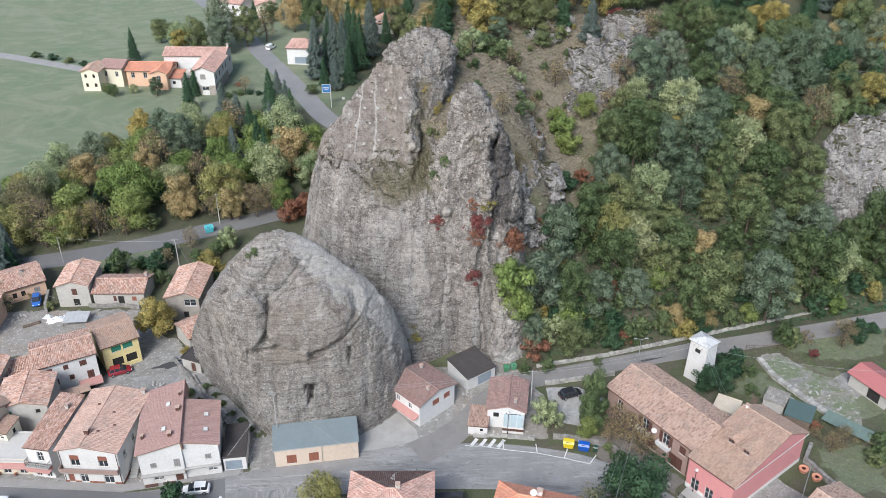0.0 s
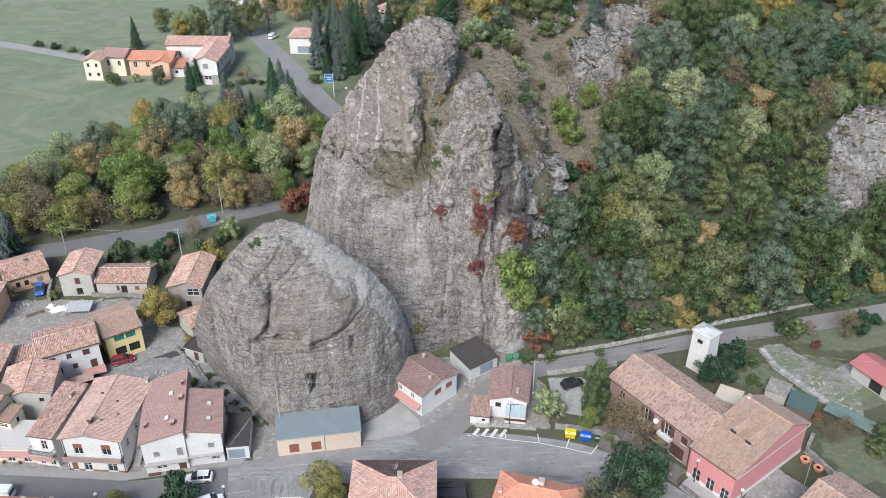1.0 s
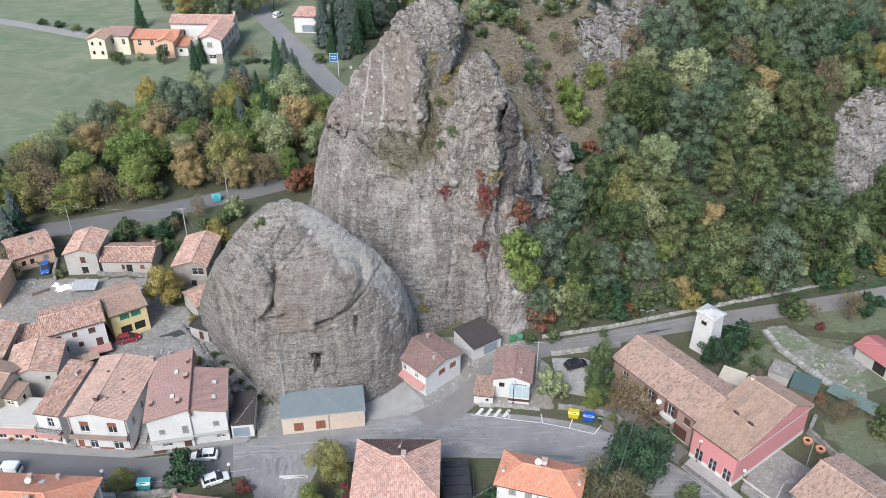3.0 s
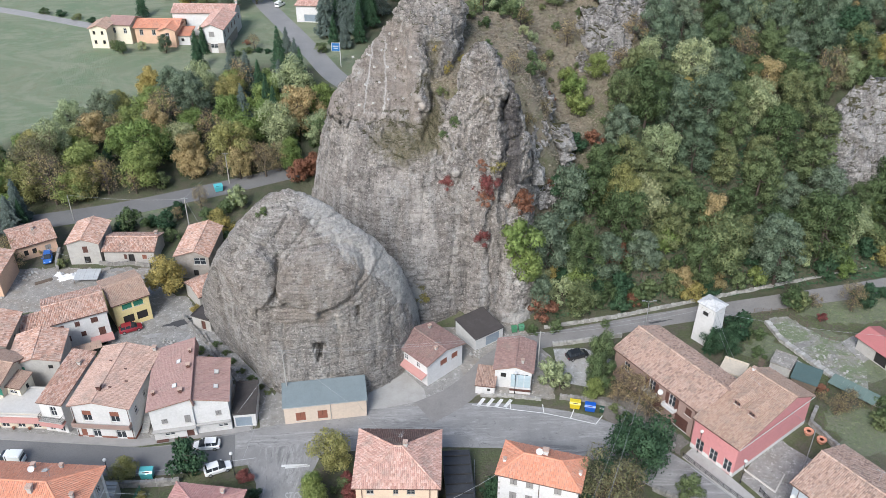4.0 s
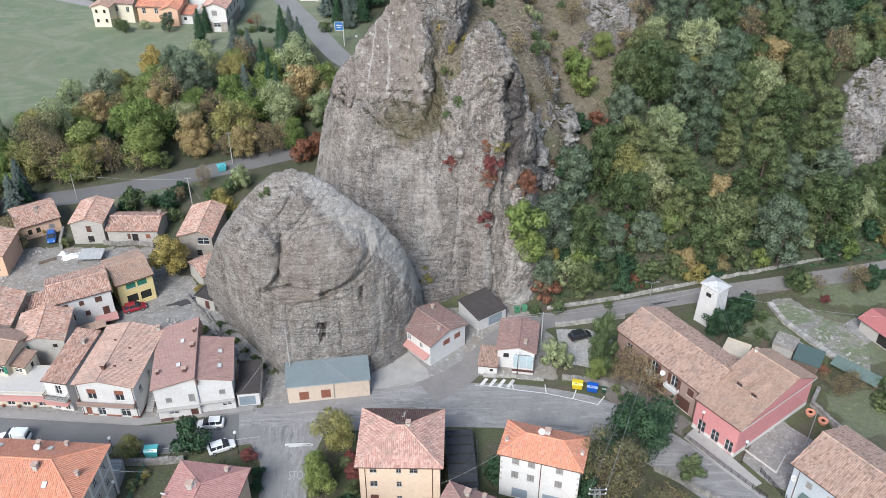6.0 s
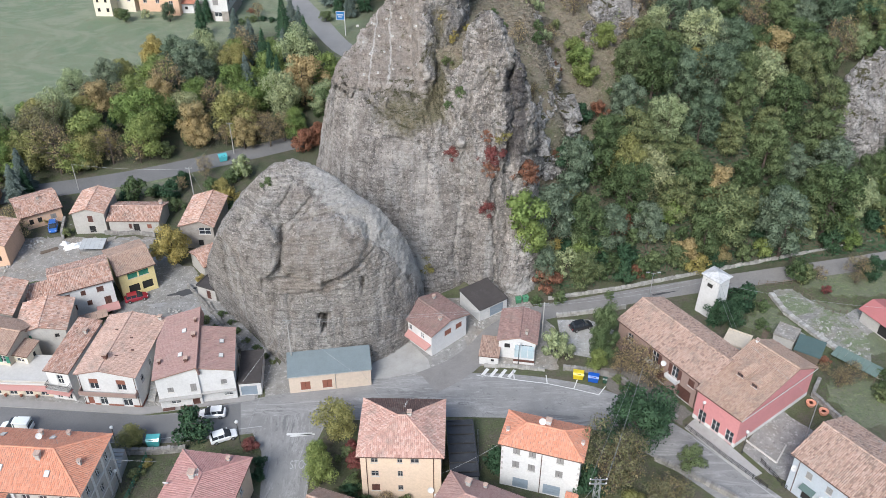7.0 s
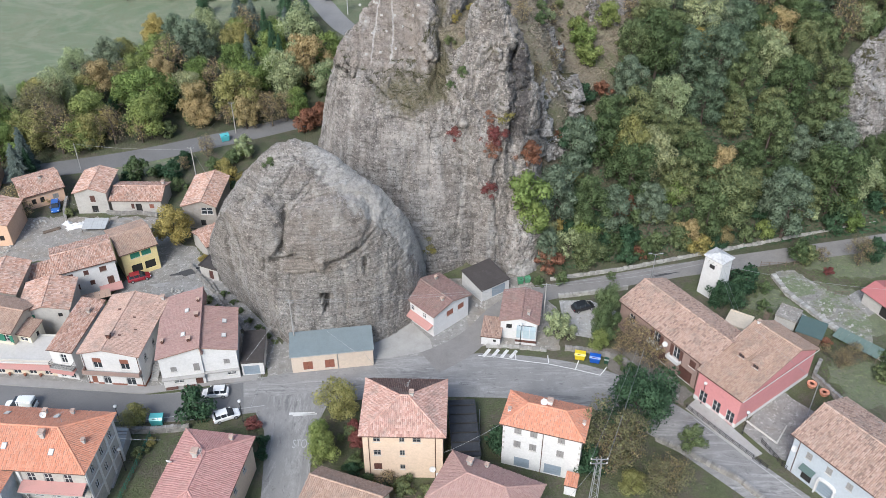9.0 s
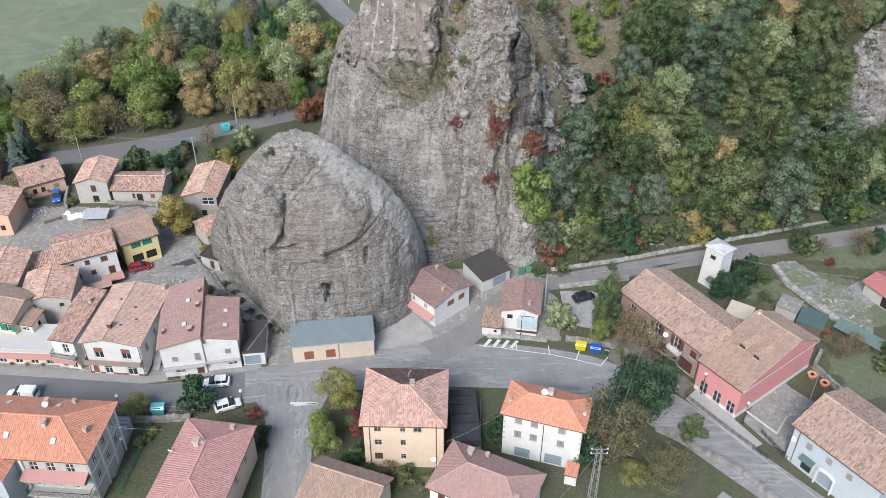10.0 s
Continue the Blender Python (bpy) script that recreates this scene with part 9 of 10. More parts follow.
for key, x, y, s, st in (("yellow0", -50.7, 133.6, 1.3, 0.8), ("cedar1", -52.0, 229.0, 1.15, 1.1), ("fir0", -47.5, 222.0, 1.2, 1.1), ("fir1", -44.0, 213.0, 1.15, 1.1), ("cedar0", -49.0, 206.0, 1.1, 1.1), ("fir0", -40.8, 205.0, 1.1, 1.15), ("cedar1", -57.5, 236.0, 1.2, 1.1), ("yellowgreen", -15.0, 89.2, 0.92, 1.05), ("bright0", -16.9, 80.8, 0.75, 1.3), ("bright1", -17.7, 84.2, 0.55, 1.2), ("bush", -13.4, 85.4, 0.9, 0.9), ("red", -12.2, 83.6, 0.9, 0.9), ("hedge", -12.4, 78.6, 0.9, 0.8), ("bush", -10.4, 77.0, 0.8, 0.8), ("hedge", -8.0, 75.6, 0.8, 0.6), ("dome", 28.8, 87.6, 1.1, 1.0),
                         ("sparse", 24.2, 80.0, 1.15, 1.1), ("thin1", 25.6, 81.2, 1.0, 1.0), ("thin0", 22.8, 78.6, 0.9, 1.0), ("sparse", 29.6, 75.2, 0.85, 0.9), ("thin0", 30.6, 76.2, 0.9, 0.9), ("yellowgreen", 26.0, 76.0, 0.6, 0.8), ("hedge", 21.6, 82.4, 0.8, 0.7), ("thin0", 32.0, 102.5, 0.9, 0.9), ("thin1", 33.4, 99.8, 0.75, 0.9), ("bush", 30.0, 99.0, 0.8, 0.7), ("bush", 28.4, 101.0, 0.7, 0.7), ("olive1", 26.2, 105.6, 0.62, 1.35), ("olive2", 27.0, 108.2, 0.7, 1.5), ("bright0", 25.4, 103.8, 0.5, 1.3), ("small1", 18.8, 107.0, 1.3, 1.1), ("small1", 20.2, 106.2, 1.0, 1.0),
                         ("thin1", 30.5, 105.0, 0.8, 0.9), ("thin0", 29.2, 103.0, 0.6, 0.9), ("small0", 35.7, 83.0, 1.2, 0.95), ("dome", 48.6, 114.4, 0.55, 1.15), ("fir0", 47.2, 115.2, 0.55, 1.0), ("hedge", 53.3, 119.0, 1.7, 1.0), ("hedge", 51.5, 118.2, 1.2, 1.0), ("yellowgreen", -45.0, 88.0, 0.58, 0.95), ("hedge", -36.4, 88.8, 1.75, 1.1),
                         ("red", -27.9, 87.2, 0.8, 0.7), ("hedge", -25.9, 84.0, 0.7, 0.8), ("hedge", -25.7, 81.6, 0.7, 0.8), ("bush", -5.4, 75.4, 1.1, 0.8), ("bush", -1.8, 75.2, 0.9, 0.7), ("red", -12.6, 86.0, 0.9, 0.9), ("bush", -12.2, 79.6, 1.0, 0.8), ("thin1", -7.4, 76.9, 0.5, 0.6), ("hedge", 8.0, 83.0, 1.3, 1.0), ("hedge", 20.6, 78.6, 1.5, 1.1),
                         ("bush", 67.2, 127.0, 1.4, 1.1), ("thin1", 70.0, 127.8, 0.5, 0.8), ("thin0", 79.0, 128.6, 0.6, 0.9), ("hedge", 84.0, 130.6, 0.9, 0.8), ("bush", 71.5, 100.5, 1.3, 0.8), ("hedge", 74.5, 99.0, 1.2, 0.9), ("bush", 69.0, 96.5, 1.1, 0.8), ("thin1", 64.0, 100.5, 0.5, 0.5), ("thin0", 62.2, 103.4, 0.4, 0.5),
                         ("bush", -43.3, 82.0, 0.7, 0.8), ("bushy", -42.0, 84.2, 0.5, 0.8), ("fir1", -87.5, 157.8, 0.8, 0.9), ("bush", -64.3, 156.6, 1.9, 1.0), ("hedge", -57.0, 157.0, 1.5, 0.9), ("hedge", -60.5, 158.4, 1.1, 0.7), ("bright1", -43.5, 166.6, 0.55, 0.9), ("bush", -47.0, 152.0, 1.4, 0.8), ("bushy", -44.0, 154.5, 1.6, 0.9), ("bush", -41.2, 150.0, 1.5, 0.9),
                         ("rust", -31.5, 181.5, 1.0, 1.0), ("rust", -29.0, 183.5, 1.1, 1.0), ("bright0", -34.6, 186.5, 0.8, 1.3), ("thin0", -55.5, 160.5, 0.5, 0.9), ("fir0", -101.2, 298.0, 1.15, 1.0), ("fir1", -70.7, 249.0, 1.2, 1.0), ("fir0", -46.0, 247.5, 1.35, 1.0), ("cedar1", -40.0, 240.0, 1.1, 1.1), ("fir1", -37.4, 231.5, 1.1, 1.2), ("cedar0", -42.5, 226.0, 1.1, 1.0),
                         ("yellow0", -78.3, 226.0, 1.15, 1.1), ("ochre0", -56.4, 181.0, 0.95, 0.95), ("ochre1", -46.8, 186.5, 0.9, 1.1), ("bright0", -94.0, 189.0, 1.2, 0.9), ("bright1", -86.0, 191.5, 1.0, 0.8), ("yellow1", -76.8, 177.0, 0.8, 1.0), ("thin1", -50.0, 181.0, 0.7, 1.0), ("thin0", -41.5, 186.0, 0.8, 1.0),
                         ("cedar0", -35.0, 276.0, 1.5, 1.3), ("cedar1", -29.6, 281.0, 1.5, 1.35), ("fir0", -23.0, 291.0, 1.5, 1.3), ("cedar0", -18.6, 298.0, 1.5, 1.3), ("fir1", -25.6, 300.0, 1.6, 1.2), ("cedar1", -32.0, 292.0, 1.4, 1.3), ("rust", -14.0, 270.0, 1.3, 1.0), ("olive0", -35.0, 262.0, 0.6, 0.6), ("bush", -58.0, 262.0, 1.2, 0.6), ("bush", -61.5, 260.0, 1.2, 0.5), ("hedge", -64.0, 262.5, 0.9, 0.6),
                         ("olive2", -97.5, 262.0, 0.55, 0.8), ("grey0", -84.0, 262.5, 0.7, 0.9), ("olive1", -79.0, 300.0, 1.3, 1.2), ("grey1", -71.0, 303.0, 1.3, 1.1), ("yellow1", -86.0, 305.0, 1.2, 1.0), ("olive3", -60.0, 345.0, 1.0, 0.9), ("fir0", -66.0, 341.0, 1.0, 1.0), ("ochre1", -49.0, 330.0, 1.5, 1.2), ("olive1", -41.0, 325.0, 1.5, 1.2), ("ochre0", -35.0, 335.0, 1.6, 1.2),
                         ("yellow0", -20.5, 345.0, 1.7, 1.1), ("yellow1", -28.0, 350.0, 1.7, 1.1), ("ochre0", -12.0, 352.0, 1.6, 1.1), ("fir0", -5.5, 342.0, 1.4, 1.2), ("olive2", -55.0, 368.0, 1.7, 1.2), ("olive0", -45.0, 372.0, 1.8, 1.2), ("fir1", -84.0, 372.0, 1.6, 1.2), ("cedar0", -19.0, 318.0, 1.3, 1.1), ("fir0", -13.5, 315.0, 1.2, 1.0), ("olive1", -8.5, 318.0, 1.4, 1.0), ("ochre1", -24.0, 322.0, 1.4, 1.0), ("olive3", -64.0, 312.0, 1.5, 1.1), ("grey2", -74.0, 312.0, 1.6, 1.2), ("thin0", -58.0, 318.0, 1.4, 1.1), ("pale0", -88.0, 310.0, 1.2, 1.0), ("olive0", -97.0, 318.0, 1.1, 0.9), ("hedge", -112.0, 290.0, 1.2, 0.6), ("hedge", -117.0, 292.5, 1.1, 0.5), ("bush", -108.0, 286.5, 1.1, 0.6), ("bush", -123.0, 296.0, 1.2, 0.6), ("hedge", -130.0, 299.0, 1.2, 0.6), ("bush", -137.0, 302.0, 1.3, 0.6), ("thin1", -57.0, 266.0, 0.7, 0.9), ("hedge", -55.0, 263.0, 0.9, 0.5), ("hedge", -52.0, 262.0, 0.9, 0.5), ("rust", -60.0, 270.0, 0.6, 0.6), ("fir0", -72.0, 262.0, 0.9, 1.0), ("olive2", -100.0, 264.0, 0.5, 0.8), ("small1", -92.0, 265.0, 0.9, 0.9), ("cedar1", -46.0, 262.0, 0.8, 1.0), ("olive1", -50.0, 352.0, 1.5, 1.1), ("fir1", -38.0, 350.0, 1.6, 1.2), ("cedar0", 2.0, 330.0, 1.5, 1.2), ("olive0", 8.0, 322.0, 1.5, 1.1)):
    plant(key, x, y, s, stretch=st)
for key, x, y, s, st in (
        ("hedge", 21.1, 133.8, 1.4, 1.0), ("hedge", 23.5, 130.4, 1.3, 0.9), ("hedge", 27.9, 132.0, 1.4, 0.9), ("hedge", 30.4, 130.1, 1.0, 0.8), ("hedge", 22.5, 140.5, 1.3, 1.0), ("hedge", 26.6, 141.2, 1.4, 1.0), ("hedge", 18.6, 136.1, 1.0, 1.0), ("dome", 26.1, 135.2, 0.6, 0.8), ("bush", 33.5, 129.1, 1.2, 0.9),
        ("dome", 88.3, 181.1, 1.3, 0.9), ("yellow0", 79.7, 193.7, 1.2, 1.0), ("yellow1", 76.1, 195.8, 0.9, 1.0), ("yellow0", 103.6, 189.6, 1.1, 1.1), ("fir0", 97.6, 191.9, 1.3, 1.0), ("fir1", 99.2, 180.3, 1.0, 1.0),
        ("dome", 73.9, 202.4, 0.9, 0.9), ("yellowgreen", 35.7, 141.8, 1.05, 1.5), ("grey1", 18.5, 126.1, 0.75, 1.1), ("ochre0", 46.2, 131.4, 0.72, 1.0), ("ochre1", 52.7, 132.0, 0.62, 1.0), ("bright0", 33.1, 166.0, 0.75, 1.1),
        ("pale0", 51.4, 164.8, 1.2, 1.2), ("grey2", 58.3, 163.4, 1.3, 1.0), ("pale1", 43.5, 167.4, 0.9, 1.2), ("hedge", 24.9, 142.1, 1.6, 1.0), ("hedge", 27.4, 150.7, 1.3, 1.0), ("hedge", 27.2, 129.5, 1.2, 1.0),
        ("bush", 29.6, 127.6, 1.1, 1.0), ("rust", 26.6, 129.4, 0.8, 1.0), ("rust", 36.6, 128.5, 0.7, 1.0), ("yellowgreen", 24.8, 138.6, 0.5, 1.1), ("rust", 30.9, 152.2, 0.9, 1.0), ("yellowgreen", 44.3, 188.1, 0.7, 1.0),
        ("red", 44.4, 196.1, 1.3, 1.0), ("grey3", 16.4, 186.8, 0.8, 0.8), ("small0", 26.5, 187.1, 1.3, 0.8), ("bush", 30.6, 189.6, 1.4, 0.8), ("olive1", 19.0, 180.1, 0.5, 0.7), ("fir0", -31.2, 282.0, 1.5, 1.3),
        ("cedar0", -26.2, 279.0, 1.5, 1.3), ("cedar1", -36.6, 288.0, 1.4, 1.2), ("fir1", -20.9, 284.6, 1.5, 1.3), ("cedar1", -28.0, 265.6, 1.0, 1.0), ("fir0", -23.8, 270.7, 1.2, 1.2), ("fir1", -31.8, 268.3, 1.0, 1.0),
        ("small1", -43.6, 166.0, 1.3, 1.1), ("bush", -45.6, 163.6, 1.2, 1.0), ("thin0", -51.7, 166.2, 0.7, 1.0), ("bushy", -46.4, 158.9, 1.3, 1.0), ("bush", -48.9, 160.2, 1.3, 0.9), ("hedge", -55.8, 162.7, 1.2, 0.9),
        ("fir1", -42.6, 229.3, 1.3, 1.1), ("fir0", -38.6, 217.5, 1.2, 1.2), ("fir1", -34.0, 217.4, 1.1, 1.1), ("cedar0", -37.3, 225.1, 1.1, 1.1), ("thin0", -39.6, 180.3, 1.0, 1.1), ("thin1", -36.7, 183.1, 0.9, 1.1),
        ("thin0", -43.4, 183.3, 1.0, 1.0), ("rust", -31.3, 177.3, 1.3, 1.1), ("rust", -29.0, 180.0, 1.2, 1.1), ("bright0", -34.0, 183.0, 0.8, 1.2), ("ochre1", -57.0, 180.8, 1.0, 1.0), ("ochre0", -45.4, 179.1, 0.95, 1.1),
        ("yellow0", -77.5, 222.5, 1.2, 1.1), ("yellowgreen", -95.3, 186.2, 1.3, 1.0), ("yellowgreen", -87.0, 193.5, 1.1, 0.9), ("yellowgreen", -78.9, 169.5, 1.1, 1.1), ("cedar0", -88.9, 160.2, 1.0, 1.0), ("cedar1", -88.8, 155.6, 1.0, 0.9),
        ("bush", -38.5, 118.1, 0.5, 0.6), ("bush", -36.4, 115.8, 0.45, 0.6), ("bush", -34.7, 113.5, 0.5, 0.6), ("bush", -32.6, 111.0, 0.45, 0.6), ("bush", -30.8, 109.1, 0.5, 0.6), ("bush", -28.8, 107.0, 0.45, 0.6),
        ("bush", -27.4, 105.6, 0.4, 0.6)):
    plant(key, x, y, s, stretch=st)
plant("yellow1", 9.5, 181.0, 0.42, stretch=2.4, label="slim golden yellow poplar on the ridge")
scatter(lambda x, y: x > 6 + (y - 140) * 0.12 and x < 20 + (y - 133) * 0.62, 8, 60, 136, 196, 4.6, 900, ["bush", "bushy", "bush", "rust", "small1", "thin1", "red"], [3, 0.5, 3, 0.7, 2, 1.6, 0.4], 0.35, 0.85, "shrubs on the dry slope", 31)
scatter(lambda x, y: y < 131.5 + (x - 20) * 0.235 and y > 123.5 + (x - 20) * 0.235, 19, 108, 122, 156, 2.6, 1600, ["bush", "bushb", "rust", "bushy", "hedge", "ochre0", "small0", "small1", "grey1", "olive2"], [4, 1.5, 1.2, 1.2, 2.5, 0.6, 3, 2.0, 0.8, 0.8], 0.85, 1.6, "shrubs at the slope's foot", 32)


# ---------------------------------------------------------------- dry grass and leaf litter
def tufts(test, x0, x1, y0, y1, count, size, mat, name, label, seed):
    g = np.random.default_rng(seed)
    x, y = g.uniform(x0, x1, count * 3), g.uniform(y0, y1, count * 3)
    keep = test(x, y)
    x, y = x[keep][:count], y[keep][:count]
    z = hill(x, y)
    n = len(x)
    a = g.uniform(0, np.pi, n)
    s = size * g.uniform(0.5, 1.3, n)
    dx, dy = np.cos(a) * s, np.sin(a) * s
    lx, ly = g.normal(0, 0.8, n) * s, g.normal(0, 0.8, n) * s
    v = np.stack([np.stack([x - dx, y - dy, z - 0.1], 1), np.stack([x + dx, y + dy, z - 0.1], 1), np.stack([x + dx * 1.2 + lx, y + dy * 1.2 + ly, z + s * 0.55], 1), np.stack([x - dx * 1.2 + lx, y - dy * 1.2 + ly, z + s * 0.55], 1)], 1).reshape(-1, 3)
    i = np.arange(n) * 4
    f = np.stack([i, i + 1, i + 2, i + 3], 1)
    ob = new(name, mesh_of(name, v, f, mat))
    return tagged(ob, label, "grass", kind="stuff")


def open_ground(x, y):
    """Garden ground near the village road, off the carriageways."""
    d = np.full(len(x), 99.0)
    for line, half in ((MAIN, 5.4), (SIDE, 4.2)):
        for (x0, y0), (x1, y1) in zip(line, line[1:]):
            ax, ay = x1 - x0, y1 - y0
            t = np.clip(((x - x0) * ax + (y - y0) * ay) / (ax * ax + ay * ay), 0, 1)
            d = np.minimum(d, np.hypot(x - x0 - ax * t, y - y0 - ay * t) - half)
    below = y < np.interp(x, [p[0] for p in MAIN], [p[1] for p in MAIN])
    return (d > 0) & below & ~((x > 28) & (y < 75))


def right_gardens(x, y):
    lane = np.interp(x, (20, 43, 64, 86, 120), (119.5, 125, 129.5, 134.3, 143))
    return (x > 50) & (y < lane - 3) & (y > 88 + (x - 50) * 0.2) & ~((x > 60.5) & (x < 74) & (y > 103) & (y < 125) & (x > 61 + (118 - y) * 0.55) & (x < 65 + (125 - y) * 0.75)) & ~((x < 59) & (y < 100))


GRASS_DRY = leaf_material("dry_grass", [(0.25, 0.20, 0.14), (0.31, 0.255, 0.19), (0.21, 0.185, 0.115), (0.32, 0.25, 0.20)])
GRASS_GREEN = leaf_material("garden_grass", [(0.10, 0.15, 0.05), (0.15, 0.20, 0.07), (0.20, 0.22, 0.10)])
tufts(open_ground, -62, 60, 58, 97, 15000, 0.1, GRASS_GREEN, "garden_grass", "rough green grass in the gardens below the road", 43)
tufts(right_gardens, 50, 118, 88, 142, 26000, 0.12, GRASS_GREEN, "garden_grass", "rough green grass round the garden plots", 44)
tufts(lambda x, y: (x > -1 + (y - 140) * 0.1) & (x < 24 + (y - 133) * 0.62), -2, 62, 132, 200, 44000, 0.19, GRASS_DRY, "dry_grass", "dry brown grass tufts on the steep slope", 41)
# undergrowth coloured dark so the gaps between the trees look shaded
tufts(lambda x, y: (x > 23 + (y - 130) * 0.6) & (y > 124 + (x - 15) * 0.19), 18, 112, 124, 165, 22000, 0.3, LEAF_DARK, "undergrowth", "dark green undergrowth coloured to shade the gaps below the trees", 42)


def rockfall_fence(line, label):
    ob = thing("rockfall_fence", label, "fence")
    pts = [Vector((x, y, float(hill(np.array([x]), np.array([y]))[0]))) for x, y in line]
    for p in pts:
        child("post", Shape().tube(p - Vector((0, 0, 0.3)), p + Vector((0, -0.5, 3.6)), 0.09, n=6).mesh("post", METAL), ob)
    for a, b in zip(pts, pts[1:]):
        sh = Shape()
        for k in range(9):
            h = Vector((0, -0.06 * k, 0.3 + 0.4 * k))
            sh.tube(a + h, b + h, 0.03, n=4, caps=False)
        n = max(2, int((b - a).length / 0.8))
        for k in range(1, n):
            q = a.lerp(b, k / n)
            sh.tube(q + Vector((0, 0, 0.3)), q + Vector((0, -0.5, 3.5)), 0.025, n=4, caps=False)
        child("mesh_panel", sh.mesh("mesh_panel", METAL), ob)


rockfall_fence([(62, 190), (68, 189), (74, 190)], "grey steel rockfall net on posts among the ridge trees")
rockfall_fence([(82, 188), (88, 186), (95, 183), (102, 182)], "grey steel rockfall net above the pale rock face")


# ---------------------------------------------------------------- clutter of the yards
def draped(name, label, x, y, z, lx, ly, turn, mat, seed, high=0.5):
    """A sheet thrown over a heap: a grid that sags between its humps."""
    n = 16
    g = np.linspace(-1, 1, n)
    U, V = np.meshgrid(g, g)
    p = np.stack([U.ravel() * 2, V.ravel() * 2, np.full(n * n, seed * 3.1)], 1)
    h = (0.55 + fbm(p, 0.9, 3, 0.5, seed)) * high * (1 - np.maximum(np.abs(U), np.abs(V)).ravel() ** 4)
    wob = fbm(p, 1.4, 2, 0.5, seed + 5) * 0.25
    v = np.stack([(U.ravel() + wob) * lx / 2, (V.ravel() + wob[::-1]) * ly / 2, np.maximum(h, 0.02)], 1)
    i = np.arange(n * n).reshape(n, n)
    f = np.stack([i[:-1, :-1].ravel(), i[:-1, 1:].ravel(), i[1:, 1:].ravel(), i[1:, :-1].ravel()], 1)
    ob = new(name, mesh_of(name, v, f, mat, True))
    ob.matrix_basis = pose(x, y, z, 0, 0, turn)
    return tagged(ob, label, name.replace("_", " "))


TARP_WHITE = surface("white_tarpaulin", (0.78, 0.78, 0.77), (0.66, 0.66, 0.66), 0.5, 1, 6, (0.45, 0.45, 0.44), 0.4, 0.1)
TARP_GREY = surface("grey_sheeting", (0.46, 0.47, 0.47), (0.36, 0.37, 0.37), 0.6, 1, 6, (0.22, 0.22, 0.21), 0.5, 0.1)
draped("tarpaulin", "white crumpled tarpaulin over a heap in the yard", -71.9, 139.4, 0.03, 3.4, 2.0, 20, TARP_WHITE, 3, 0.9)
draped("tarpaulin", "white crumpled tarpaulin over a heap in the yard", -73.9, 140.4, 0.03, 1.6, 1.4, -15, TARP_WHITE, 5, 0.7)
draped("tarpaulin", "pale grey sheet over stored goods beside the house", -58.6, 135.6, 0.03, 3.0, 1.8, 30, TARP_WHITE, 8, 0.8)


def lean_roof(label, x, y, turn, lx, ly, z, mat, post_mat):
    """A low canopy of ribbed sheets on four posts."""
    ob = thing("canopy", label, "canopy", pose(x, y, 0, 0, 0, turn))
    n = max(3, int(lx / 0.9))
    for k in range(n):
        x0 = -lx / 2 + lx * k / n
        sh = Shape()
        slab(sh, [Vector((x0 + 0.02, -ly / 2, z)), Vector((x0 + lx / n - 0.02, -ly / 2, z)), Vector((x0 + lx / n - 0.02, ly / 2, z + 0.35 + 0.03 * (k % 2))), Vector((x0 + 0.02, ly / 2, z + 0.35 + 0.03 * (k % 2)))], 0.04)
        child("roof_sheet", sh.mesh("roof_sheet", mat), ob)
    for sx in (-1, 1):
        for sy, top in ((-1, z - 0.04), (1, z + 0.28)):
            child("post", Shape().tube((sx * (lx / 2 - 0.1), sy * (ly / 2 - 0.15), -0.1), (sx * (lx / 2 - 0.1), sy * (ly / 2 - 0.15), top), 0.05, n=6).mesh("post", post_mat), ob)
    return ob


lean_roof("low canopy of pale grey sheets in the yard", -67.5, 138.6, 2, 4.6, 3.2, 1.1, TARP_GREY, WOOD_OLD)
lean_roof("long low greenhouse canopy of pale green sheets", 67.6, 104.0, -47, 7.6, 2.6, 1.3, surface("pale_green_plastic", (0.16, 0.215, 0.185), (0.12, 0.17, 0.145), 0.4, 0.6, 5, (0.2, 0.24, 0.22), 0.4, 0.05), WOOD_OLD)
lean_roof("rusty sheet canopy leaning on the white house", -60.4, 115.0, 26, 6.5, 1.8, 2.0, CLAY_TAN, WOOD_OLD)
rubble_wall([(-67.0, 143.9), (-64.1, 143.4), (-60.8, 143.8), (-56.6, 142.8)], 0.7, 0.45, DARK_STONE, "low grey stone wall before the old cottages")
rubble_wall([(-76.8, 149.0), (-75.6, 144.0), (-74.6, 141.8)], 0.9, 0.45, DARK_STONE, "tumbled stone wall beside the grey house")
rubble_wall([(-46.2, 126.4), (-43.2, 122.4), (-40.2, 118.4)], 0.8, 0.4, DARK_STONE, "grey stone wall between square and boulder")
rubble_wall([(63.2, 109.0), (61.2, 112.6), (59.6, 114.2)], 0.5, 0.4, PALE_STONE, "short pale stone edge beside the outbuilding")


def plank_pile(label, x, y, turn, n, long, mat, seed):
    g = random.Random(seed)
    ob = thing("plank_pile", label, "plank pile", pose(x, y, 0.04, 0, 0, turn))
    for k in range(n):
        r, c = divmod(k, 4)
        child("plank", Shape().bevel_box(-long / 2, long / 2, -0.1, 0.1, 0, 0.06, 0.008).mesh("plank", mat), ob, "", pose(g.uniform(-0.15, 0.15), c * 0.24 - 0.36, r * 0.065, 0, 0, g.uniform(-5, 5)))


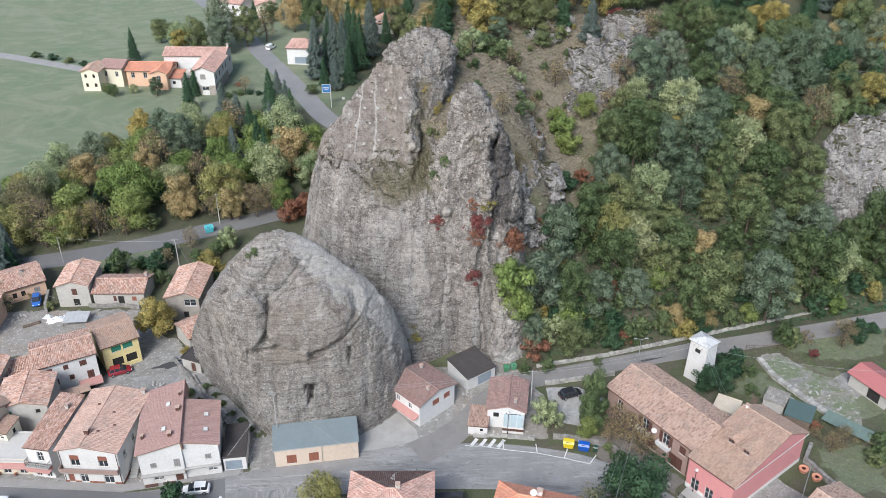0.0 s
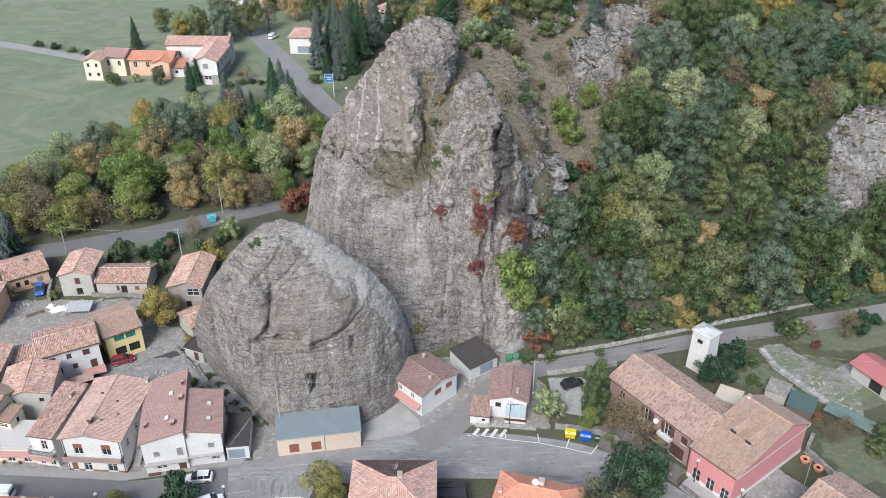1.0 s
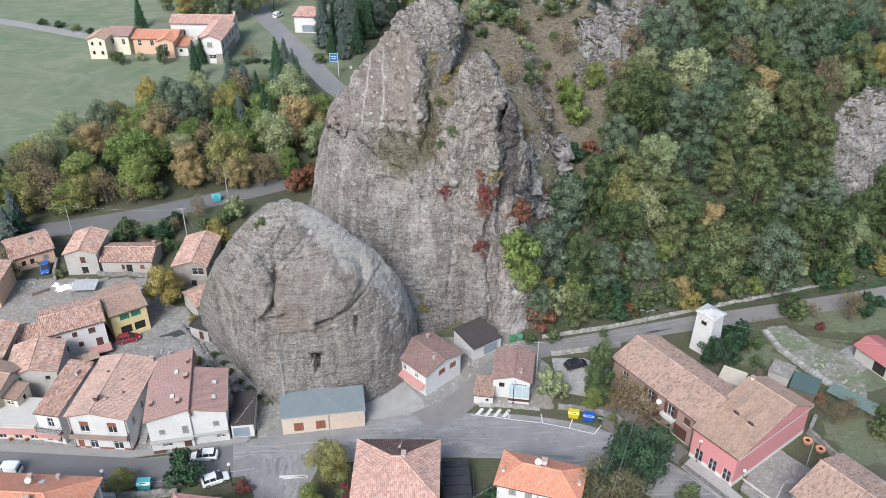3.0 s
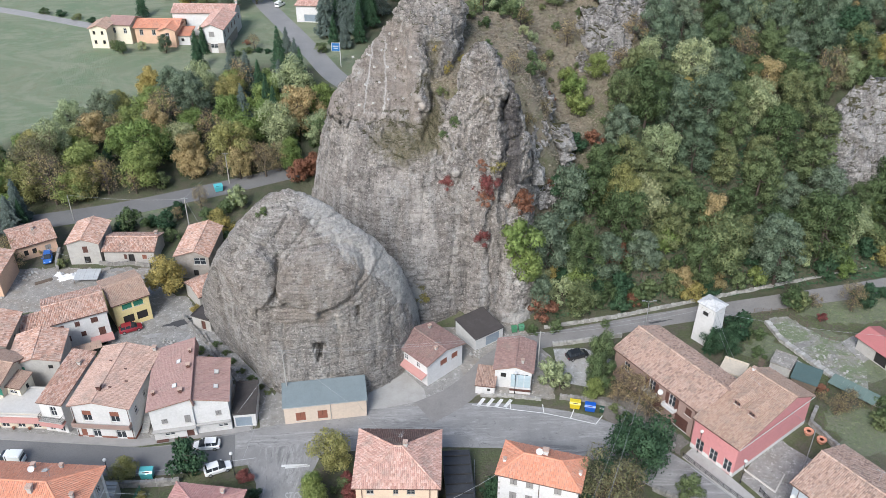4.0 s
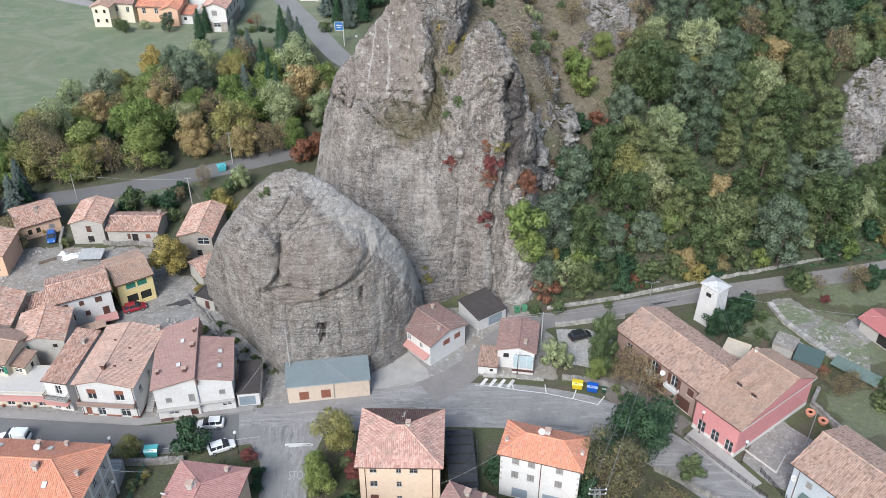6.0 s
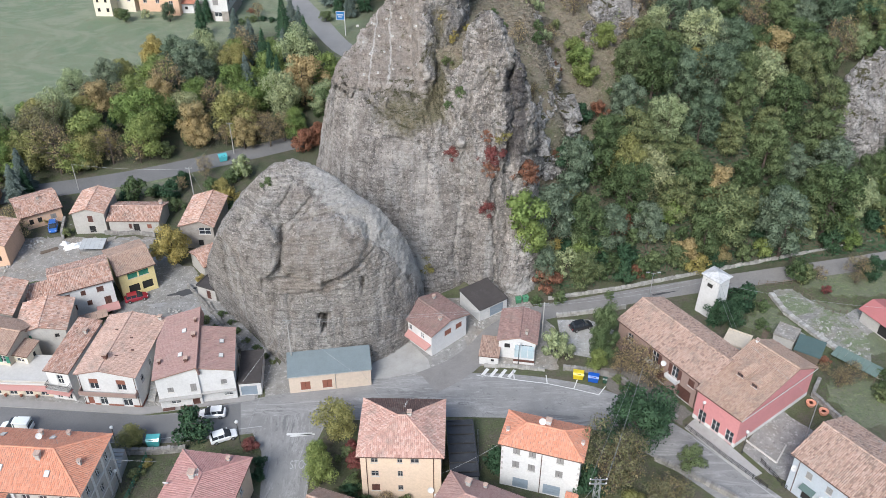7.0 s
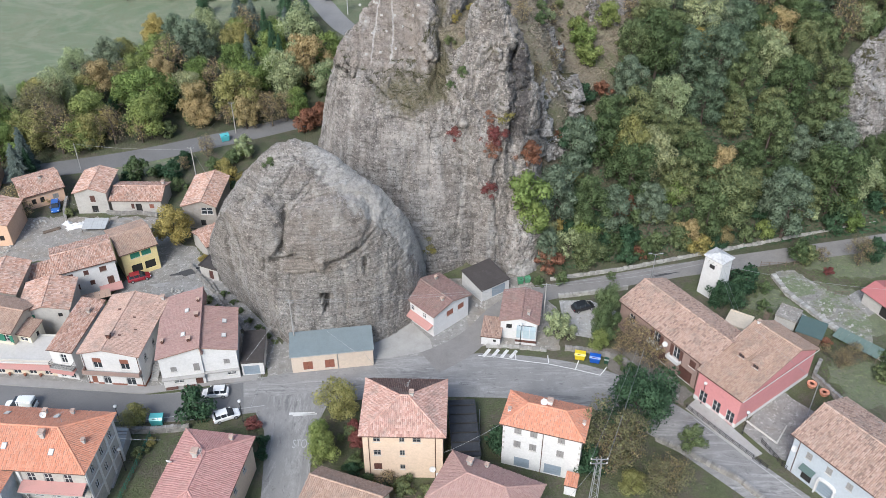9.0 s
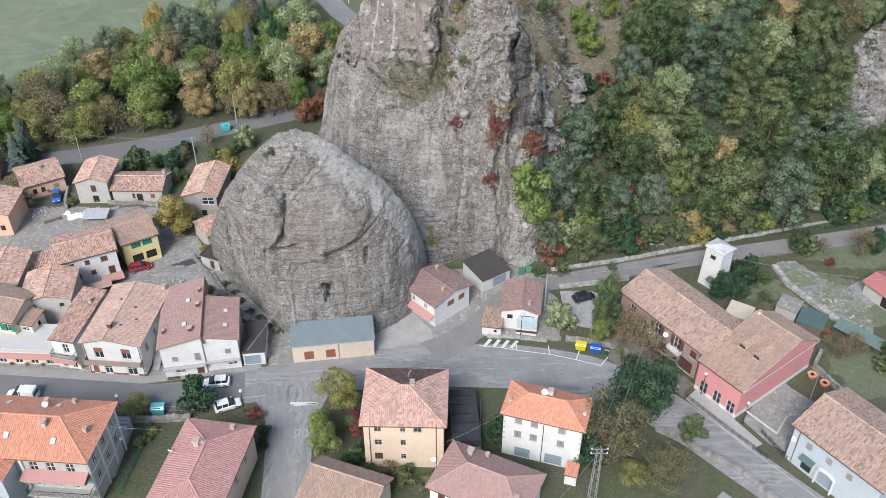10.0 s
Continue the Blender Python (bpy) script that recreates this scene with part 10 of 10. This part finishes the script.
def stone_heap(label, x, y, wide, n, mat, seed):
    g = random.Random(seed)
    ob = thing("stone_heap", label, "stone heap", pose(x, y, 0.02))
    for k in range(n):
        a, q = g.uniform(0, 6.28), wide * math.sqrt(g.uniform(0, 1))
        r = g.uniform(0.14, 0.34)
        rings = [[(r * (0.5 + 0.5 * math.sin(1.3 * j + 0.5)) * math.cos(b) * g.uniform(0.8, 1.1), r * (0.5 + 0.5 * math.sin(1.3 * j + 0.5)) * math.sin(b) * g.uniform(0.8, 1.1), r * 0.55 * j - 0.02) for b in (0, 1.26, 2.51, 3.77, 5.03)] for j in range(3)]
        v, f = loft(rings)
        child("stone", mesh_of("stone", v, f, mat), ob, "", pose(math.cos(a) * q, math.sin(a) * q, 0, 0, 0, g.uniform(0, 360)))


plank_pile("pile of weathered grey planks in the yard", -76.0, 138.0, 30, 9, 3.2, WOOD_OLD, 1)
plank_pile("pile of weathered grey planks against the wall", -62.8, 141.8, 5, 7, 2.6, WOOD_GREY, 2)
plank_pile("pile of old planks beside the garden outbuilding", 55.6, 112.4, 60, 7, 2.6, WOOD_OLD, 3)
for x, y, w, n, k in ((-79.5, 140.0, 1.6, 16, 1), (-64.5, 136.5, 1.0, 10, 2), (-83.0, 132.0, 1.8, 16, 3), (-47.2, 119.2, 1.2, 10, 4), (66.8, 113.4, 2.4, 18, 5), (68.6, 108.0, 2.0, 16, 6), (7.0, 115.4, 1.2, 12, 7), (-70.5, 131.5, 1.6, 14, 8)):
    stone_heap("loose heap of pale rubble stones", x, y, w, n, PALE_STONE, k)
for key, x, y, sc in (("bush", -84.5, 143.5, 1.1), ("thin0", -86.0, 146.0, 0.7), ("bushy", -80.5, 147.6, 0.7), ("thin1", -82.5, 142.0, 0.6), ("bush", -74.2, 143.0, 0.7), ("hedge", -66.2, 155.0, 0.9), ("bush", -54.8, 152.2, 1.1), ("bush", -40.6, 116.0, 0.6), ("bush", -38.6, 113.8, 0.5), ("bushy", -44.0, 127.8, 0.6), ("small0", 66.0, 127.6, 1.3), ("thin1", 76.6, 126.8, 0.8), ("hedge", 79.5, 128.0, 1.5),
                      ("bush", 55.2, 113.8, 0.8), ("bush", 57.0, 118.6, 0.9), ("thin1", 65.4, 100.4, 0.6), ("rust", 62.6, 104.6, 0.5), ("thin0", 63.2, 99.6, 0.5), ("bush", 70.2, 97.2, 1.2), ("red", 70.0, 123.5, 0.6), ("bush", 21.5, 121.4, 0.9), ("bush", 17.2, 120.8, 0.7), ("small0", 30.5, 122.2, 0.5)):
    plant(key, x, y, sc)
house("little brick box shed with an orange tile roof", (17.6, 76.0), -17, 1.8, 2.2, 2.0, "mono", 0.3, WHITE, CLAY_ORANGE, over=0.1, category="shed")
for a, b in (((44.2, 89.7), (48.4, 84.0)), ((48.4, 84.0), (50.9, 87.3))):
    d = Vector((b[0] - a[0], b[1] - a[1], 0))
    ob = new("kerb", Shape().bevel_box(0, d.length, -0.1, 0.1, 0, 0.26, 0.02).mesh("kerb", SILL))
    ob.matrix_basis = pose(a[0], a[1], 0.1, 0, 0, math.degrees(math.atan2(d.y, d.x)))
    tagged(ob, "low white concrete kerb on the terrace", "kerb", "kerbs on the terrace")
ANNEX = by_label("flat-roofed annex covered with dark tar paper")
for k in range(6):
    y = -4.6 + k * 1.75
    child("roof_seam", Shape().bevel_box(-1.9, 1.9, y, y + 0.12, 3.0, 3.22, 0.02).mesh("roof_seam", METAL_DARK), ANNEX)
# bushes and scrub on the grassy saddle
for key, x, y, sc in (("bush", 7.0, 166.0, 1.2), ("small1", 10.0, 170.0, 1.4), ("small0", 13.0, 172.0, 1.5), ("bush", 15.5, 168.0, 1.3), ("thin1", 18.0, 176.0, 0.9), ("small1", 17.0, 180.0, 1.5), ("thin0", 3.5, 172.0, 0.7), ("bushy", 5.2, 150.0, 0.5), ("bush", 1.2, 142.5, 0.6), ("bushy", 2.2, 146.0, 0.5), ("small1", 20.5, 160.0, 0.7), ("thin1", 22.0, 166.0, 0.6), ("bushb", 27.5, 161.0, 1.5), ("bushb", 28.5, 158.0, 1.4), ("bushb", 27.0, 164.0, 1.1)):
    plant(key, x, y, sc, group="scrub on the saddle")
